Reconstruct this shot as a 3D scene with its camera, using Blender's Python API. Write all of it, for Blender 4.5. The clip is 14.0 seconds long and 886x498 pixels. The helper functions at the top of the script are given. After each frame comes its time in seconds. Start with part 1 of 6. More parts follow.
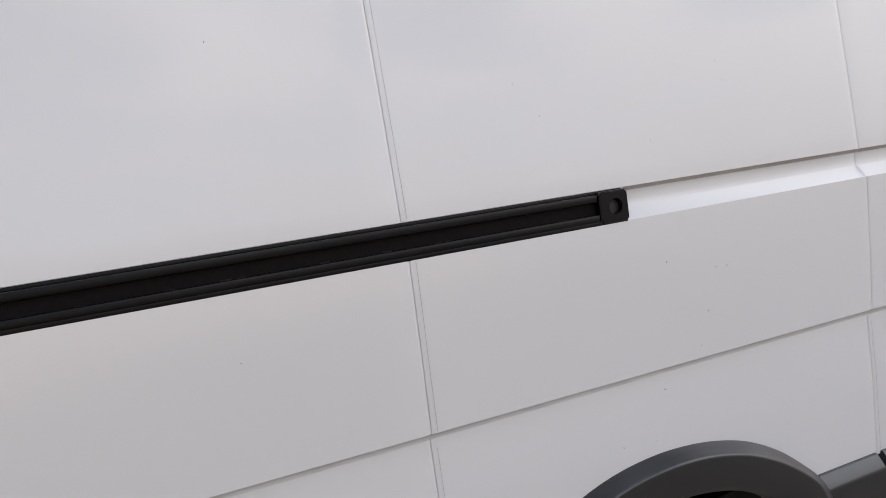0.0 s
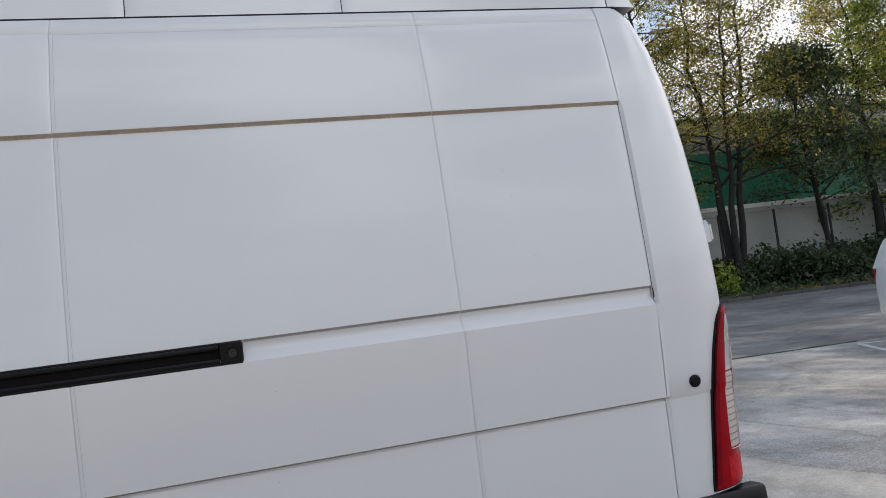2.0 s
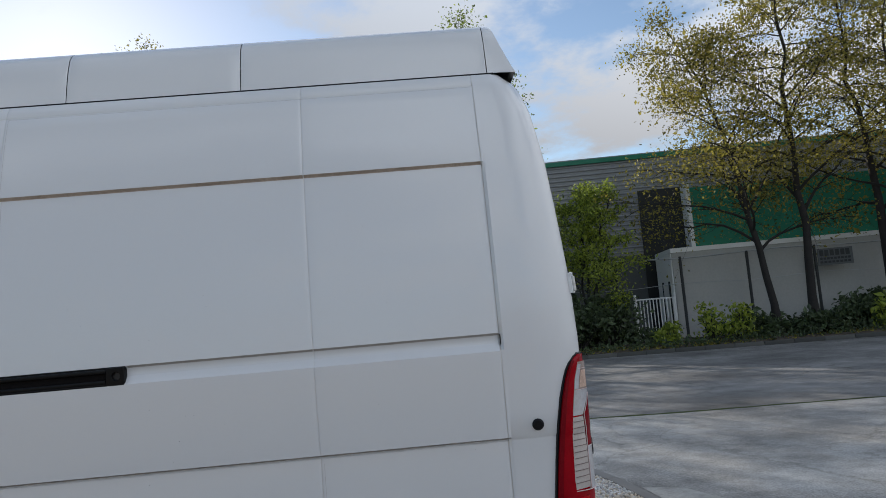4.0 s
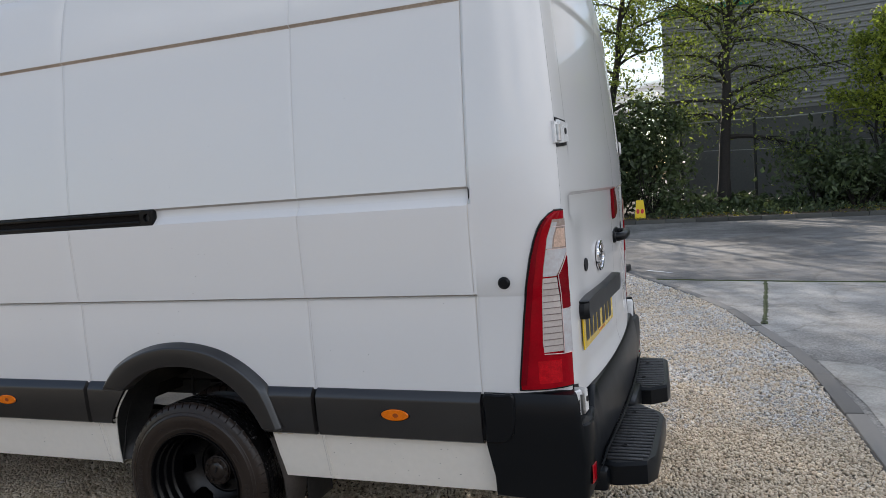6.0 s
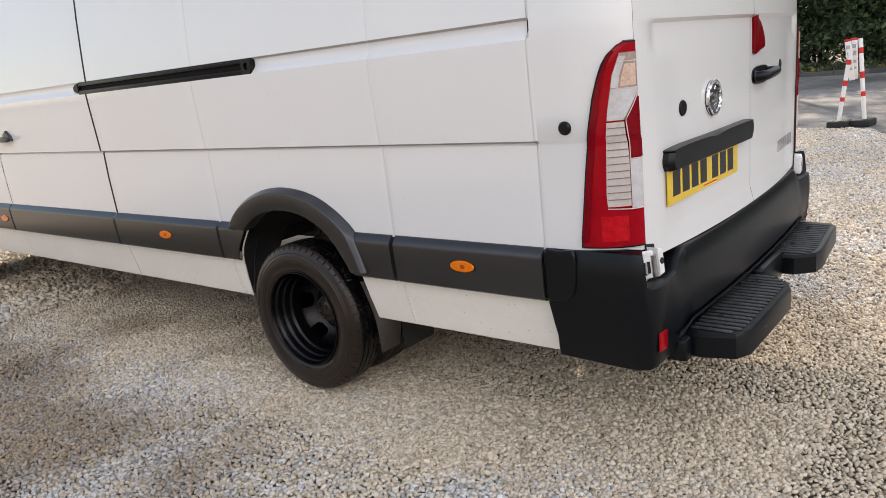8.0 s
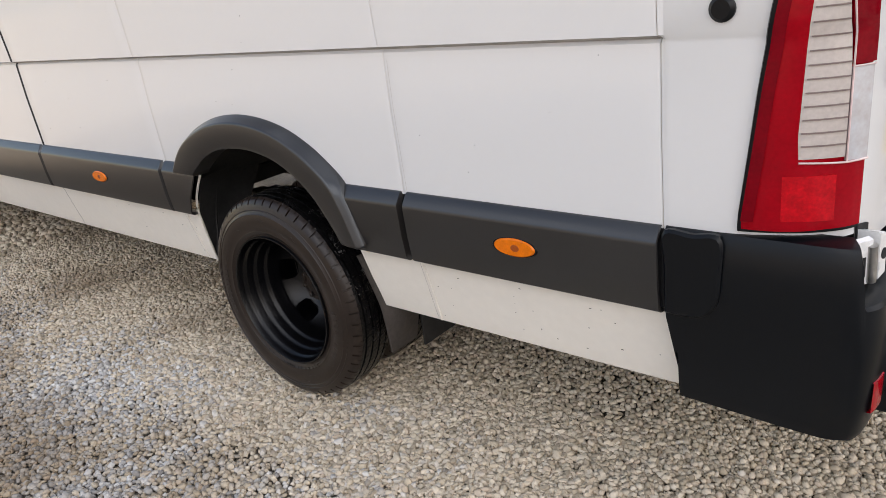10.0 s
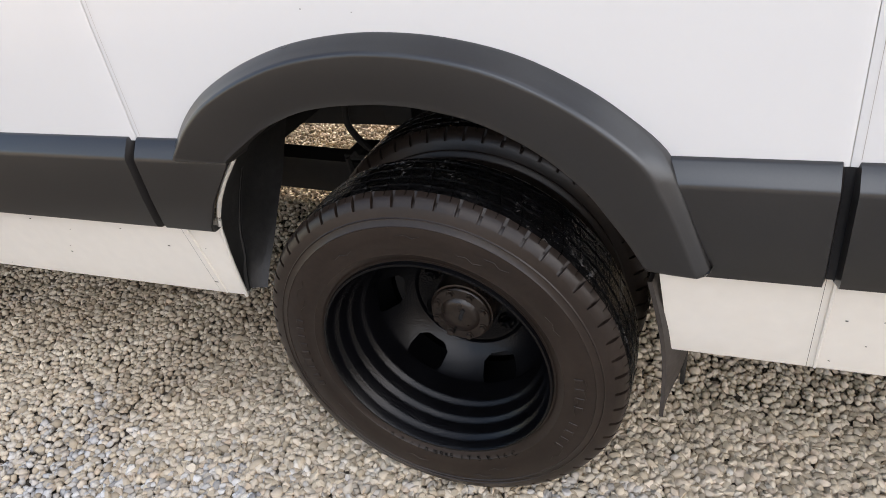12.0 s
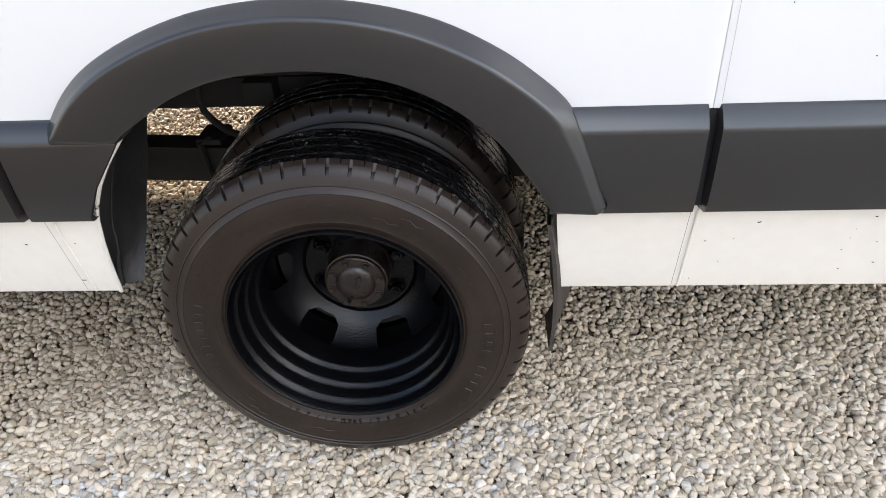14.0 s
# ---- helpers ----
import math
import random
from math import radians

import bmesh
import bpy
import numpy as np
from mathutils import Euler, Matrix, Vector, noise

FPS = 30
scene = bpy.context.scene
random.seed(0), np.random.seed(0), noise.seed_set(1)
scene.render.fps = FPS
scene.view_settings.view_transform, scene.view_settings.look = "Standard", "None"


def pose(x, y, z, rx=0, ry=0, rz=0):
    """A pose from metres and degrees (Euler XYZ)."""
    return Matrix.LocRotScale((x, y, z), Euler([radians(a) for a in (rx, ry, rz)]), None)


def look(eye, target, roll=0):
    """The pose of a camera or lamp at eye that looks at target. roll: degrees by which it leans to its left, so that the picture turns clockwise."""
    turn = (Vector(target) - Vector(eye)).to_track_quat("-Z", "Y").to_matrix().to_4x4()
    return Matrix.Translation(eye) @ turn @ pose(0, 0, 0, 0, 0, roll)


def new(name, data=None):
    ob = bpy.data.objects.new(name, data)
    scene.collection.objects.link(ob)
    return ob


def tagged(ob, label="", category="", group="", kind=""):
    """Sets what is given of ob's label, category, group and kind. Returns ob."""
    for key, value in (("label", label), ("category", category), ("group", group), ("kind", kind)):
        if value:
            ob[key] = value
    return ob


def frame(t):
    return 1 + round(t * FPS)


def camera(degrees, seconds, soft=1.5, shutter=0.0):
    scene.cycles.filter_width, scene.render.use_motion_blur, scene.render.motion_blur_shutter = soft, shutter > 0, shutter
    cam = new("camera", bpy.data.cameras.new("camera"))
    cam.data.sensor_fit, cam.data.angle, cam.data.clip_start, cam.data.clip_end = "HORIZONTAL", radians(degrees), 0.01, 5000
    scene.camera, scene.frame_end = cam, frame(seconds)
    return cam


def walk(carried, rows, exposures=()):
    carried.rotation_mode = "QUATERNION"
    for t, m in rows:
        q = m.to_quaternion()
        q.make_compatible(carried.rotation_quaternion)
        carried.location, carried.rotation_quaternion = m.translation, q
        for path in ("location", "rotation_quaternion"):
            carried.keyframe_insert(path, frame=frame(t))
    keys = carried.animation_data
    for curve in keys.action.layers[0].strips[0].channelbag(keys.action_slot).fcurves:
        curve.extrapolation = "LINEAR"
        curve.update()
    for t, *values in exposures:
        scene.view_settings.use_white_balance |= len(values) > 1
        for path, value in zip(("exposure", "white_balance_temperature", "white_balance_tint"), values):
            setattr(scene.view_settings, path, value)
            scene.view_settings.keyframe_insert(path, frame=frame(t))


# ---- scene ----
cam = camera(63.0, 14.0, 0.5)
PATH = [
    (0, (-0.906, -1.155, 1.548), (-0.156, 0.69, 1.363), -7.9),
    (0.5, (-0.684, -1.386, 1.555), (-0.016, 0.499, 1.516), -8.5),
    (1, (-0.474, -1.52, 1.572), (0.173, 0.372, 1.586), -8.1),
    (1.5, (-0.255, -1.862, 1.59), (0.347, 0.045, 1.636), -7.3),
    (2, (-0.005, -2.158, 1.56), (0.507, -0.228, 1.674), -6.9),
    (2.2, (0.028, -2.196, 1.535), (0.556, -0.271, 1.662), -6.7),
    (4.3, (1.163, -2.638, 1.558), (1.18, -0.649, 1.763), -4.2),
    (4.5, (1.284, -2.644, 1.575), (1.257, -0.651, 1.745), -3.8),
    (5, (1.561, -2.572, 1.586), (1.348, -0.586, 1.679), -3.4),
    (5.5, (1.79, -2.39, 1.544), (1.346, -0.44, 1.518), -3.3),
    (6, (2.012, -2.347, 1.487), (1.333, -0.473, 1.325), -3.9),
    (6.5, (2.25, -2.337, 1.459), (1.368, -0.564, 1.181), -4.6),
    (7, (2.355, -2.19, 1.426), (1.305, -0.53, 1.053), -5.6),
    (7.5, (2.421, -2.064, 1.431), (1.247, -0.505, 0.996), -6.1),
    (7.7, (2.454, -2.029, 1.412), (1.248, -0.5, 0.957), -6.2),
    (9.8, (1.940, -1.249, 1.305), (0.681, 0.134, 0.601), -6.9),
    (10, (1.798, -1.203, 1.278), (0.555, 0.184, 0.549), -7.2),
    (10.5, (1.476, -1.126, 1.282), (0.312, 0.292, 0.486), -7.7),
    (11, (1.11, -0.976, 1.265), (0.056, 0.478, 0.384), -8.6),
    (11.5, (0.771, -0.894, 1.216), (-0.128, 0.601, 0.238), -9.2),
    (12, (0.467, -0.875, 1.21), (-0.251, 0.659, 0.147), -8.7),
    (12.5, (0.274, -0.769, 1.18), (-0.279, 0.79, 0.056), -7.8),
    (13, (0.173, -0.761, 1.177), (-0.227, 0.818, 0.016), -6.5),
    (13.5, (0.137, -0.884, 1.203), (-0.09, 0.724, 0.036), -4.2),
    (14, (0.266, -1.0, 1.208), (0.145, 0.654, 0.089), -2.9),
]
EXPOSURES = [(0, 0.78, 7200, 18), (1, 0.53, 7050, 17), (2, 0.41, 6700, 14), (4.5, -0.12, 6300, 11), (5, -0.10, 6450, 11), (5.5, 0.08, 6600, 13), (6.5, 0.64, 6750, 14), (7, 0.66, 7000, 16), (7.5, 0.85, 7300, 17), (10, 1.15, 7350, 17), (11, 1.20, 7300, 17), (12, 1.52, 7300, 17), (13, 1.82, 7200, 17), (14, 1.85, 7000, 15)]
walk(cam, [(t, look(eye, target, roll)) for t, eye, target, roll in PATH], EXPOSURES)

# ---- light ----
SUN_AZ, SUN_EL = -25.0, 21.5          # degrees from +y towards +x, and above the horizon
world = bpy.data.worlds.new("sky")
scene.world = world
world.use_nodes = True
wt = world.node_tree
wt.nodes.clear()
w_out = wt.nodes.new("ShaderNodeOutputWorld")
w_bg = wt.nodes.new("ShaderNodeBackground")
w_sky = wt.nodes.new("ShaderNodeTexSky")
w_sky.sky_type, w_sky.sun_disc = "NISHITA", False
w_sky.sun_elevation, w_sky.sun_rotation = radians(SUN_EL), radians(SUN_AZ)
w_sky.air_density, w_sky.dust_density, w_sky.ozone_density = 1.0, 0.2, 1.0
w_co = wt.nodes.new("ShaderNodeTexCoord")
w_sep = wt.nodes.new("ShaderNodeSeparateXYZ")
w_add = wt.nodes.new("ShaderNodeMath")
w_add.operation, w_add.inputs[1].default_value = "ADD", 0.22
w_abs = wt.nodes.new("ShaderNodeMath")
w_abs.operation = "ABSOLUTE"
w_div = wt.nodes.new("ShaderNodeVectorMath")
w_div.operation = "DIVIDE"
w_comb = wt.nodes.new("ShaderNodeCombineXYZ")
w_noise = wt.nodes.new("ShaderNodeTexNoise")
w_noise.inputs["Scale"].default_value, w_noise.inputs["Detail"].default_value, w_noise.inputs["Roughness"].default_value = 2.1, 10.0, 0.6
w_ramp = wt.nodes.new("ShaderNodeValToRGB")
w_ramp.color_ramp.elements[0].position, w_ramp.color_ramp.elements[1].position = 0.445, 0.61
w_ramp.color_ramp.interpolation = "EASE"
w_mix = wt.nodes.new("ShaderNodeMix")
w_mix.data_type = "RGBA"
wt.links.new(w_co.outputs["Generated"], w_sep.inputs[0])
wt.links.new(w_sep.outputs["Z"], w_abs.inputs[0])
wt.links.new(w_abs.outputs[0], w_add.inputs[0])
for k in range(3):
    wt.links.new(w_add.outputs[0], w_comb.inputs[k])
wt.links.new(w_co.outputs["Generated"], w_div.inputs[0])
wt.links.new(w_comb.outputs[0], w_div.inputs[1])
wt.links.new(w_div.outputs[0], w_noise.inputs["Vector"])
w_bank = wt.nodes.new("ShaderNodeMath")             # cloud thickened towards +x, added to brighten the rear doors
w_bank.operation, w_bank.inputs[1].default_value = "MULTIPLY_ADD", 0.13
wt.links.new(w_sep.outputs["X"], w_bank.inputs[0])
wt.links.new(w_noise.outputs["Fac"], w_bank.inputs[2])
wt.links.new(w_bank.outputs[0], w_ramp.inputs[0])
w_high = wt.nodes.new("ShaderNodeMapRange")          # clouds are brighter towards the zenith
w_high.inputs["From Min"].default_value, w_high.inputs["From Max"].default_value = 0.0, 1.0
w_high.inputs["To Min"].default_value, w_high.inputs["To Max"].default_value = 1.5, 12.9
wt.links.new(w_sep.outputs["Z"], w_high.inputs["Value"])
w_dot = wt.nodes.new("ShaderNodeVectorMath")         # brightest towards +x -y, to light the van's rear and flank
w_dot.operation = "DOT_PRODUCT"
w_dot.inputs[1].default_value = (-0.75, 0.66, 0.0)
w_side = wt.nodes.new("ShaderNodeMapRange")
w_side.inputs["From Min"].default_value, w_side.inputs["From Max"].default_value = -0.8, 0.9
w_side.inputs["To Min"].default_value, w_side.inputs["To Max"].default_value = 2.0, 0.62
w_lit = wt.nodes.new("ShaderNodeMath")
w_lit.operation = "MULTIPLY"
wt.links.new(w_co.outputs["Generated"], w_dot.inputs[0])
wt.links.new(w_dot.outputs["Value"], w_side.inputs["Value"])
wt.links.new(w_high.outputs[0], w_lit.inputs[0])
wt.links.new(w_side.outputs[0], w_lit.inputs[1])
w_tint = wt.nodes.new("ShaderNodeVectorMath")
w_tint.operation = "SCALE"
w_hue = wt.nodes.new("ShaderNodeValToRGB")           # warmer at the horizon, bluer overhead
w_hue.color_ramp.elements[0].color, w_hue.color_ramp.elements[1].color = (0.98, 0.99, 1.01, 1), (0.905, 0.985, 1.075, 1)
w_hue.color_ramp.elements[0].position, w_hue.color_ramp.elements[1].position = 0.1, 0.75
wt.links.new(w_sep.outputs["Z"], w_hue.inputs[0])
wt.links.new(w_hue.outputs[0], w_tint.inputs[0])
wt.links.new(w_lit.outputs[0], w_tint.inputs["Scale"])
wt.links.new(w_tint.outputs[0], w_mix.inputs["B"])
w_thin = wt.nodes.new("ShaderNodeMapRange")          # and thinner, so that the blue shows through
w_thin.inputs["From Min"].default_value, w_thin.inputs["From Max"].default_value = 0.3, 0.9
w_thin.inputs["To Min"].default_value, w_thin.inputs["To Max"].default_value = 1.0, 0.36
w_cover = wt.nodes.new("ShaderNodeMath")
w_cover.operation = "MULTIPLY"
wt.links.new(w_sep.outputs["Z"], w_thin.inputs["Value"])
wt.links.new(w_ramp.outputs["Color"], w_cover.inputs[0])
wt.links.new(w_thin.outputs[0], w_cover.inputs[1])
wt.links.new(w_cover.outputs[0], w_mix.inputs["Factor"])
wt.links.new(w_sky.outputs[0], w_mix.inputs["A"])
wt.links.new(w_mix.outputs["Result"], w_bg.inputs["Color"])
wt.links.new(w_bg.outputs[0], w_out.inputs[0])
w_bg.inputs["Strength"].default_value = 0.135
sun_data = bpy.data.lights.new("sun", "SUN")
sun_data.energy, sun_data.angle, sun_data.color = 4.2, radians(0.55), (1.0, 0.93, 0.82)
sun = new("sun", sun_data)
to_sun = Vector((math.sin(radians(SUN_AZ)) * math.cos(radians(SUN_EL)), math.cos(radians(SUN_AZ)) * math.cos(radians(SUN_EL)), math.sin(radians(SUN_EL))))
sun.matrix_world = look(to_sun * 60, (0, 0, 0))


# ---- materials ----
def material(name, col, rough=0.5, metal=0.0, var=0.15, scale=4.0, fine=60.0, bump=0.0, coat=0.0, rvar=0.1, spec=0.5, tint=None, per="", transl=0.0, bdist=0.002):
    """A surface with variation at two scales; per: 'island' or 'object' adds a random shift of value per piece."""
    m = bpy.data.materials.new(name)
    m.use_nodes = True
    nt = m.node_tree
    b = nt.nodes["Principled BSDF"]
    co = nt.nodes.new("ShaderNodeTexCoord")
    n1, n2 = nt.nodes.new("ShaderNodeTexNoise"), nt.nodes.new("ShaderNodeTexNoise")
    n1.inputs["Scale"].default_value, n1.inputs["Detail"].default_value = scale, 4.0
    n2.inputs["Scale"].default_value, n2.inputs["Detail"].default_value = fine, 3.0
    nt.links.new(co.outputs["Object"], n1.inputs["Vector"])
    nt.links.new(co.outputs["Object"], n2.inputs["Vector"])
    avg = nt.nodes.new("ShaderNodeMix")
    avg.data_type = "FLOAT"
    avg.inputs[0].default_value = 0.45
    nt.links.new(n1.outputs["Fac"], avg.inputs[2])
    nt.links.new(n2.outputs["Fac"], avg.inputs[3])
    fac = avg.outputs[0]
    if per:
        src = nt.nodes.new("ShaderNodeNewGeometry" if per == "island" else "ShaderNodeObjectInfo")
        rnd = src.outputs["Random Per Island" if per == "island" else "Random"]
        mx = nt.nodes.new("ShaderNodeMix")
        mx.data_type = "FLOAT"
        mx.inputs[0].default_value = 0.72
        nt.links.new(fac, mx.inputs[2])
        nt.links.new(rnd, mx.inputs[3])
        fac = mx.outputs[0]
    ramp = nt.nodes.new("ShaderNodeValToRGB")
    tint = tint or col
    lo, hi = (0.12, 0.88) if per else (0.3, 0.7)
    ramp.color_ramp.elements[0].position, ramp.color_ramp.elements[1].position = lo, hi
    ramp.color_ramp.elements[0].color = (*[c * (1 - var) for c in tint], 1)
    ramp.color_ramp.elements[1].color = (*[min(1, c * (1 + var)) for c in col], 1)
    nt.links.new(fac, ramp.inputs[0])
    nt.links.new(ramp.outputs[0], b.inputs["Base Color"])
    b.inputs["Metallic"].default_value = metal
    b.inputs["Specular IOR Level"].default_value = spec
    b.inputs["Coat Weight"].default_value = coat
    b.inputs["Coat Roughness"].default_value = 0.06
    mr = nt.nodes.new("ShaderNodeMapRange")
    mr.inputs["To Min"].default_value, mr.inputs["To Max"].default_value = max(0.02, rough - rvar), min(1, rough + rvar)
    nt.links.new(n1.outputs["Fac"], mr.inputs["Value"])
    nt.links.new(mr.outputs[0], b.inputs["Roughness"])
    if bump:
        bp = nt.nodes.new("ShaderNodeBump")
        bp.inputs["Strength"].default_value, bp.inputs["Distance"].default_value = bump, bdist
        nt.links.new(n2.outputs["Fac"], bp.inputs["Height"])
        nt.links.new(bp.outputs[0], b.inputs["Normal"])
    if transl:
        tr = nt.nodes.new("ShaderNodeBsdfTranslucent")
        nt.links.new(ramp.outputs[0], tr.inputs["Color"])
        ms = nt.nodes.new("ShaderNodeMixShader")
        ms.inputs[0].default_value = transl
        nt.links.new(b.outputs[0], ms.inputs[1])
        nt.links.new(tr.outputs[0], ms.inputs[2])
        nt.links.new(ms.outputs[0], nt.nodes["Material Output"].inputs["Surface"])
    return m


def gravel_material():
    """Washed limestone pebbles: greys, off-white and tan, mixed stone by stone and drifting in broad patches."""
    m = bpy.data.materials.new("gravel_stones")
    m.use_nodes = True
    nt = m.node_tree
    b = nt.nodes["Principled BSDF"]
    co = nt.nodes.new("ShaderNodeTexCoord")
    geo = nt.nodes.new("ShaderNodeNewGeometry")
    rnd = geo.outputs["Random Per Island"]

    def noise_tex(scale, detail=3.0):
        n = nt.nodes.new("ShaderNodeTexNoise")
        n.inputs["Scale"].default_value, n.inputs["Detail"].default_value = scale, detail
        nt.links.new(co.outputs["Object"], n.inputs["Vector"])
        return n.outputs["Fac"]

    def calc(op, a, b_=0.0):
        n = nt.nodes.new("ShaderNodeMath")
        n.operation = op
        for k, v in enumerate((a, b_)):
            if isinstance(v, (int, float)):
                n.inputs[k].default_value = v
            else:
                nt.links.new(v, n.inputs[k])
        return n.outputs[0]

    def ramp(fac, stops):
        n = nt.nodes.new("ShaderNodeValToRGB")
        while len(n.color_ramp.elements) < len(stops):
            n.color_ramp.elements.new(0.5)
        for e, (p, c) in zip(n.color_ramp.elements, stops):
            e.position, e.color = p, (*c, 1)
        nt.links.new(fac, n.inputs[0])
        return n.outputs[0]

    def blend(fac, a, b_):
        n = nt.nodes.new("ShaderNodeMix")
        n.data_type = "RGBA"
        nt.links.new(fac, n.inputs["Factor"])
        nt.links.new(a, n.inputs["A"])
        nt.links.new(b_, n.inputs["B"])
        return n.outputs["Result"]
    grey = ramp(rnd, [(0.0, (0.26, 0.25, 0.24)), (0.2, (0.45, 0.445, 0.435)), (0.55, (0.61, 0.60, 0.585)), (0.82, (0.77, 0.765, 0.75)), (1.0, (0.55, 0.545, 0.545))])
    other = calc("FRACT", calc("MULTIPLY", rnd, 41.7))
    tan = ramp(other, [(0.0, (0.38, 0.315, 0.23)), (0.35, (0.62, 0.52, 0.385)), (0.7, (0.75, 0.655, 0.52)), (1.0, (0.58, 0.465, 0.35))])
    pick = calc("FRACT", calc("MULTIPLY", rnd, 157.3))
    patch = calc("MULTIPLY", calc("SUBTRACT", noise_tex(1.7, 2.0), 0.5), 2.1)
    share = nt.nodes.new("ShaderNodeMapRange")
    share.interpolation_type = "SMOOTHSTEP"
    share.inputs["From Min"].default_value, share.inputs["From Max"].default_value = 0.05, 0.80
    sep = nt.nodes.new("ShaderNodeSeparateXYZ")
    nt.links.new(co.outputs["Object"], sep.inputs[0])
    tan_bias = nt.nodes.new("ShaderNodeMapRange")          # tan share rises from y -0.35, falls away past 1.7
    tan_bias.inputs["From Min"].default_value, tan_bias.inputs["From Max"].default_value = -0.35, 0.25
    tan_bias.inputs["To Max"].default_value = 0.75
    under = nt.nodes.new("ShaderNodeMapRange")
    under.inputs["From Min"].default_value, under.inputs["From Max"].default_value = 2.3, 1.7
    nt.links.new(sep.outputs["Y"], tan_bias.inputs["Value"])
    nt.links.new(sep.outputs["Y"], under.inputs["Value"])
    brown = calc("MULTIPLY", tan_bias.outputs[0], under.outputs[0])
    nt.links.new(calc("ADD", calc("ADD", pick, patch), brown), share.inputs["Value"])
    mixed = blend(share.outputs[0], grey, tan)
    vein = ramp(noise_tex(140.0, 5.0), [(0.3, (0.90, 0.88, 0.85)), (0.62, (1.0, 1.0, 1.0))])
    # darker and browner towards -x and -y, broken by broad noise
    browned = nt.nodes.new("ShaderNodeMapRange")
    browned.interpolation_type = "SMOOTHSTEP"
    browned.inputs["From Min"].default_value, browned.inputs["From Max"].default_value = 0.35, 0.95
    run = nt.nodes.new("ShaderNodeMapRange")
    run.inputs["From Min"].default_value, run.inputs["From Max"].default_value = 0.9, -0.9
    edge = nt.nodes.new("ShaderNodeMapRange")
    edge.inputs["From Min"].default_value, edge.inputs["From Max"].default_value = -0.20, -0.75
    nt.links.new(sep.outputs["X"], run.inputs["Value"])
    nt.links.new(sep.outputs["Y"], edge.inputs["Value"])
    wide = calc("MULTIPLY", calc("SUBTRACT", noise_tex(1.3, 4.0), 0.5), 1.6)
    nt.links.new(calc("ADD", calc("ADD", calc("MULTIPLY", run.outputs[0], 0.48), calc("MULTIPLY", edge.outputs[0], 0.5)), wide), browned.inputs["Value"])
    browned_tone = ramp(browned.outputs[0], [(0.0, (1.0, 1.0, 1.0)), (1.0, (0.52, 0.465, 0.405))])
    toned = nt.nodes.new("ShaderNodeMix")
    toned.data_type, toned.blend_type = "RGBA", "MULTIPLY"
    toned.inputs["Factor"].default_value = 1.0
    nt.links.new(mixed, toned.inputs["A"])
    nt.links.new(browned_tone, toned.inputs["B"])
    mixed = toned.outputs["Result"]
    mul = nt.nodes.new("ShaderNodeMix")
    mul.data_type, mul.blend_type = "RGBA", "MULTIPLY"
    mul.inputs["Factor"].default_value = 0.8
    nt.links.new(mixed, mul.inputs["A"])
    nt.links.new(vein, mul.inputs["B"])
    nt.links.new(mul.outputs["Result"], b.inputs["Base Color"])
    b.inputs["Roughness"].default_value = 0.8
    bp = nt.nodes.new("ShaderNodeBump")
    bp.inputs["Strength"].default_value, bp.inputs["Distance"].default_value = 0.35, 0.0012
    nt.links.new(noise_tex(230.0, 4.0), bp.inputs["Height"])
    nt.links.new(bp.outputs[0], b.inputs["Normal"])
    return m


def road_material(name, col, depth):
    """Worn paving: broad patches, stains, grit and hairline cracks."""
    m = material(name, col, 0.85, var=depth, scale=0.45, fine=75, bump=0.7, bdist=0.004)
    nt = m.node_tree
    b = nt.nodes["Principled BSDF"]
    co = nt.nodes.new("ShaderNodeTexCoord")
    stain = nt.nodes.new("ShaderNodeTexNoise")
    stain.inputs["Scale"].default_value, stain.inputs["Detail"].default_value, stain.inputs["Roughness"].default_value = 2.3, 8.0, 0.68
    r1 = nt.nodes.new("ShaderNodeValToRGB")
    r1.color_ramp.elements[0].position, r1.color_ramp.elements[1].position = 0.34, 0.62
    r1.color_ramp.elements[0].color, r1.color_ramp.elements[1].color = (0.68, 0.67, 0.655, 1), (1.12, 1.12, 1.12, 1)
    crack = nt.nodes.new("ShaderNodeTexVoronoi")
    crack.feature = "DISTANCE_TO_EDGE"
    crack.inputs["Scale"].default_value = 0.55
    warp = nt.nodes.new("ShaderNodeVectorMath")
    warp.operation = "MULTIPLY_ADD"
    warp.inputs[1].default_value = (0.55, 0.55, 0.0)
    r2 = nt.nodes.new("ShaderNodeValToRGB")
    r2.color_ramp.elements[0].position, r2.color_ramp.elements[1].position = 0.0, 0.012
    r2.color_ramp.elements[0].color, r2.color_ramp.elements[1].color = (0.72, 0.72, 0.70, 1), (1, 1, 1, 1)
    nt.links.new(co.outputs["Object"], stain.inputs["Vector"])
    nt.links.new(stain.outputs["Fac"], r1.inputs[0])
    nt.links.new(stain.outputs["Color"], warp.inputs[0])
    nt.links.new(co.outputs["Object"], warp.inputs[2])
    nt.links.new(warp.outputs[0], crack.inputs["Vector"])
    nt.links.new(crack.outputs["Distance"], r2.inputs[0])
    out = b.inputs["Base Color"].links[0].from_socket
    for r in (r1, r2):
        mul = nt.nodes.new("ShaderNodeMix")
        mul.data_type, mul.blend_type = "RGBA", "MULTIPLY"
        mul.inputs["Factor"].default_value = 1.0
        nt.links.new(out, mul.inputs["A"])
        nt.links.new(r.outputs[0], mul.inputs["B"])
        out = mul.outputs["Result"]
    nt.links.new(out, b.inputs["Base Color"])
    return m


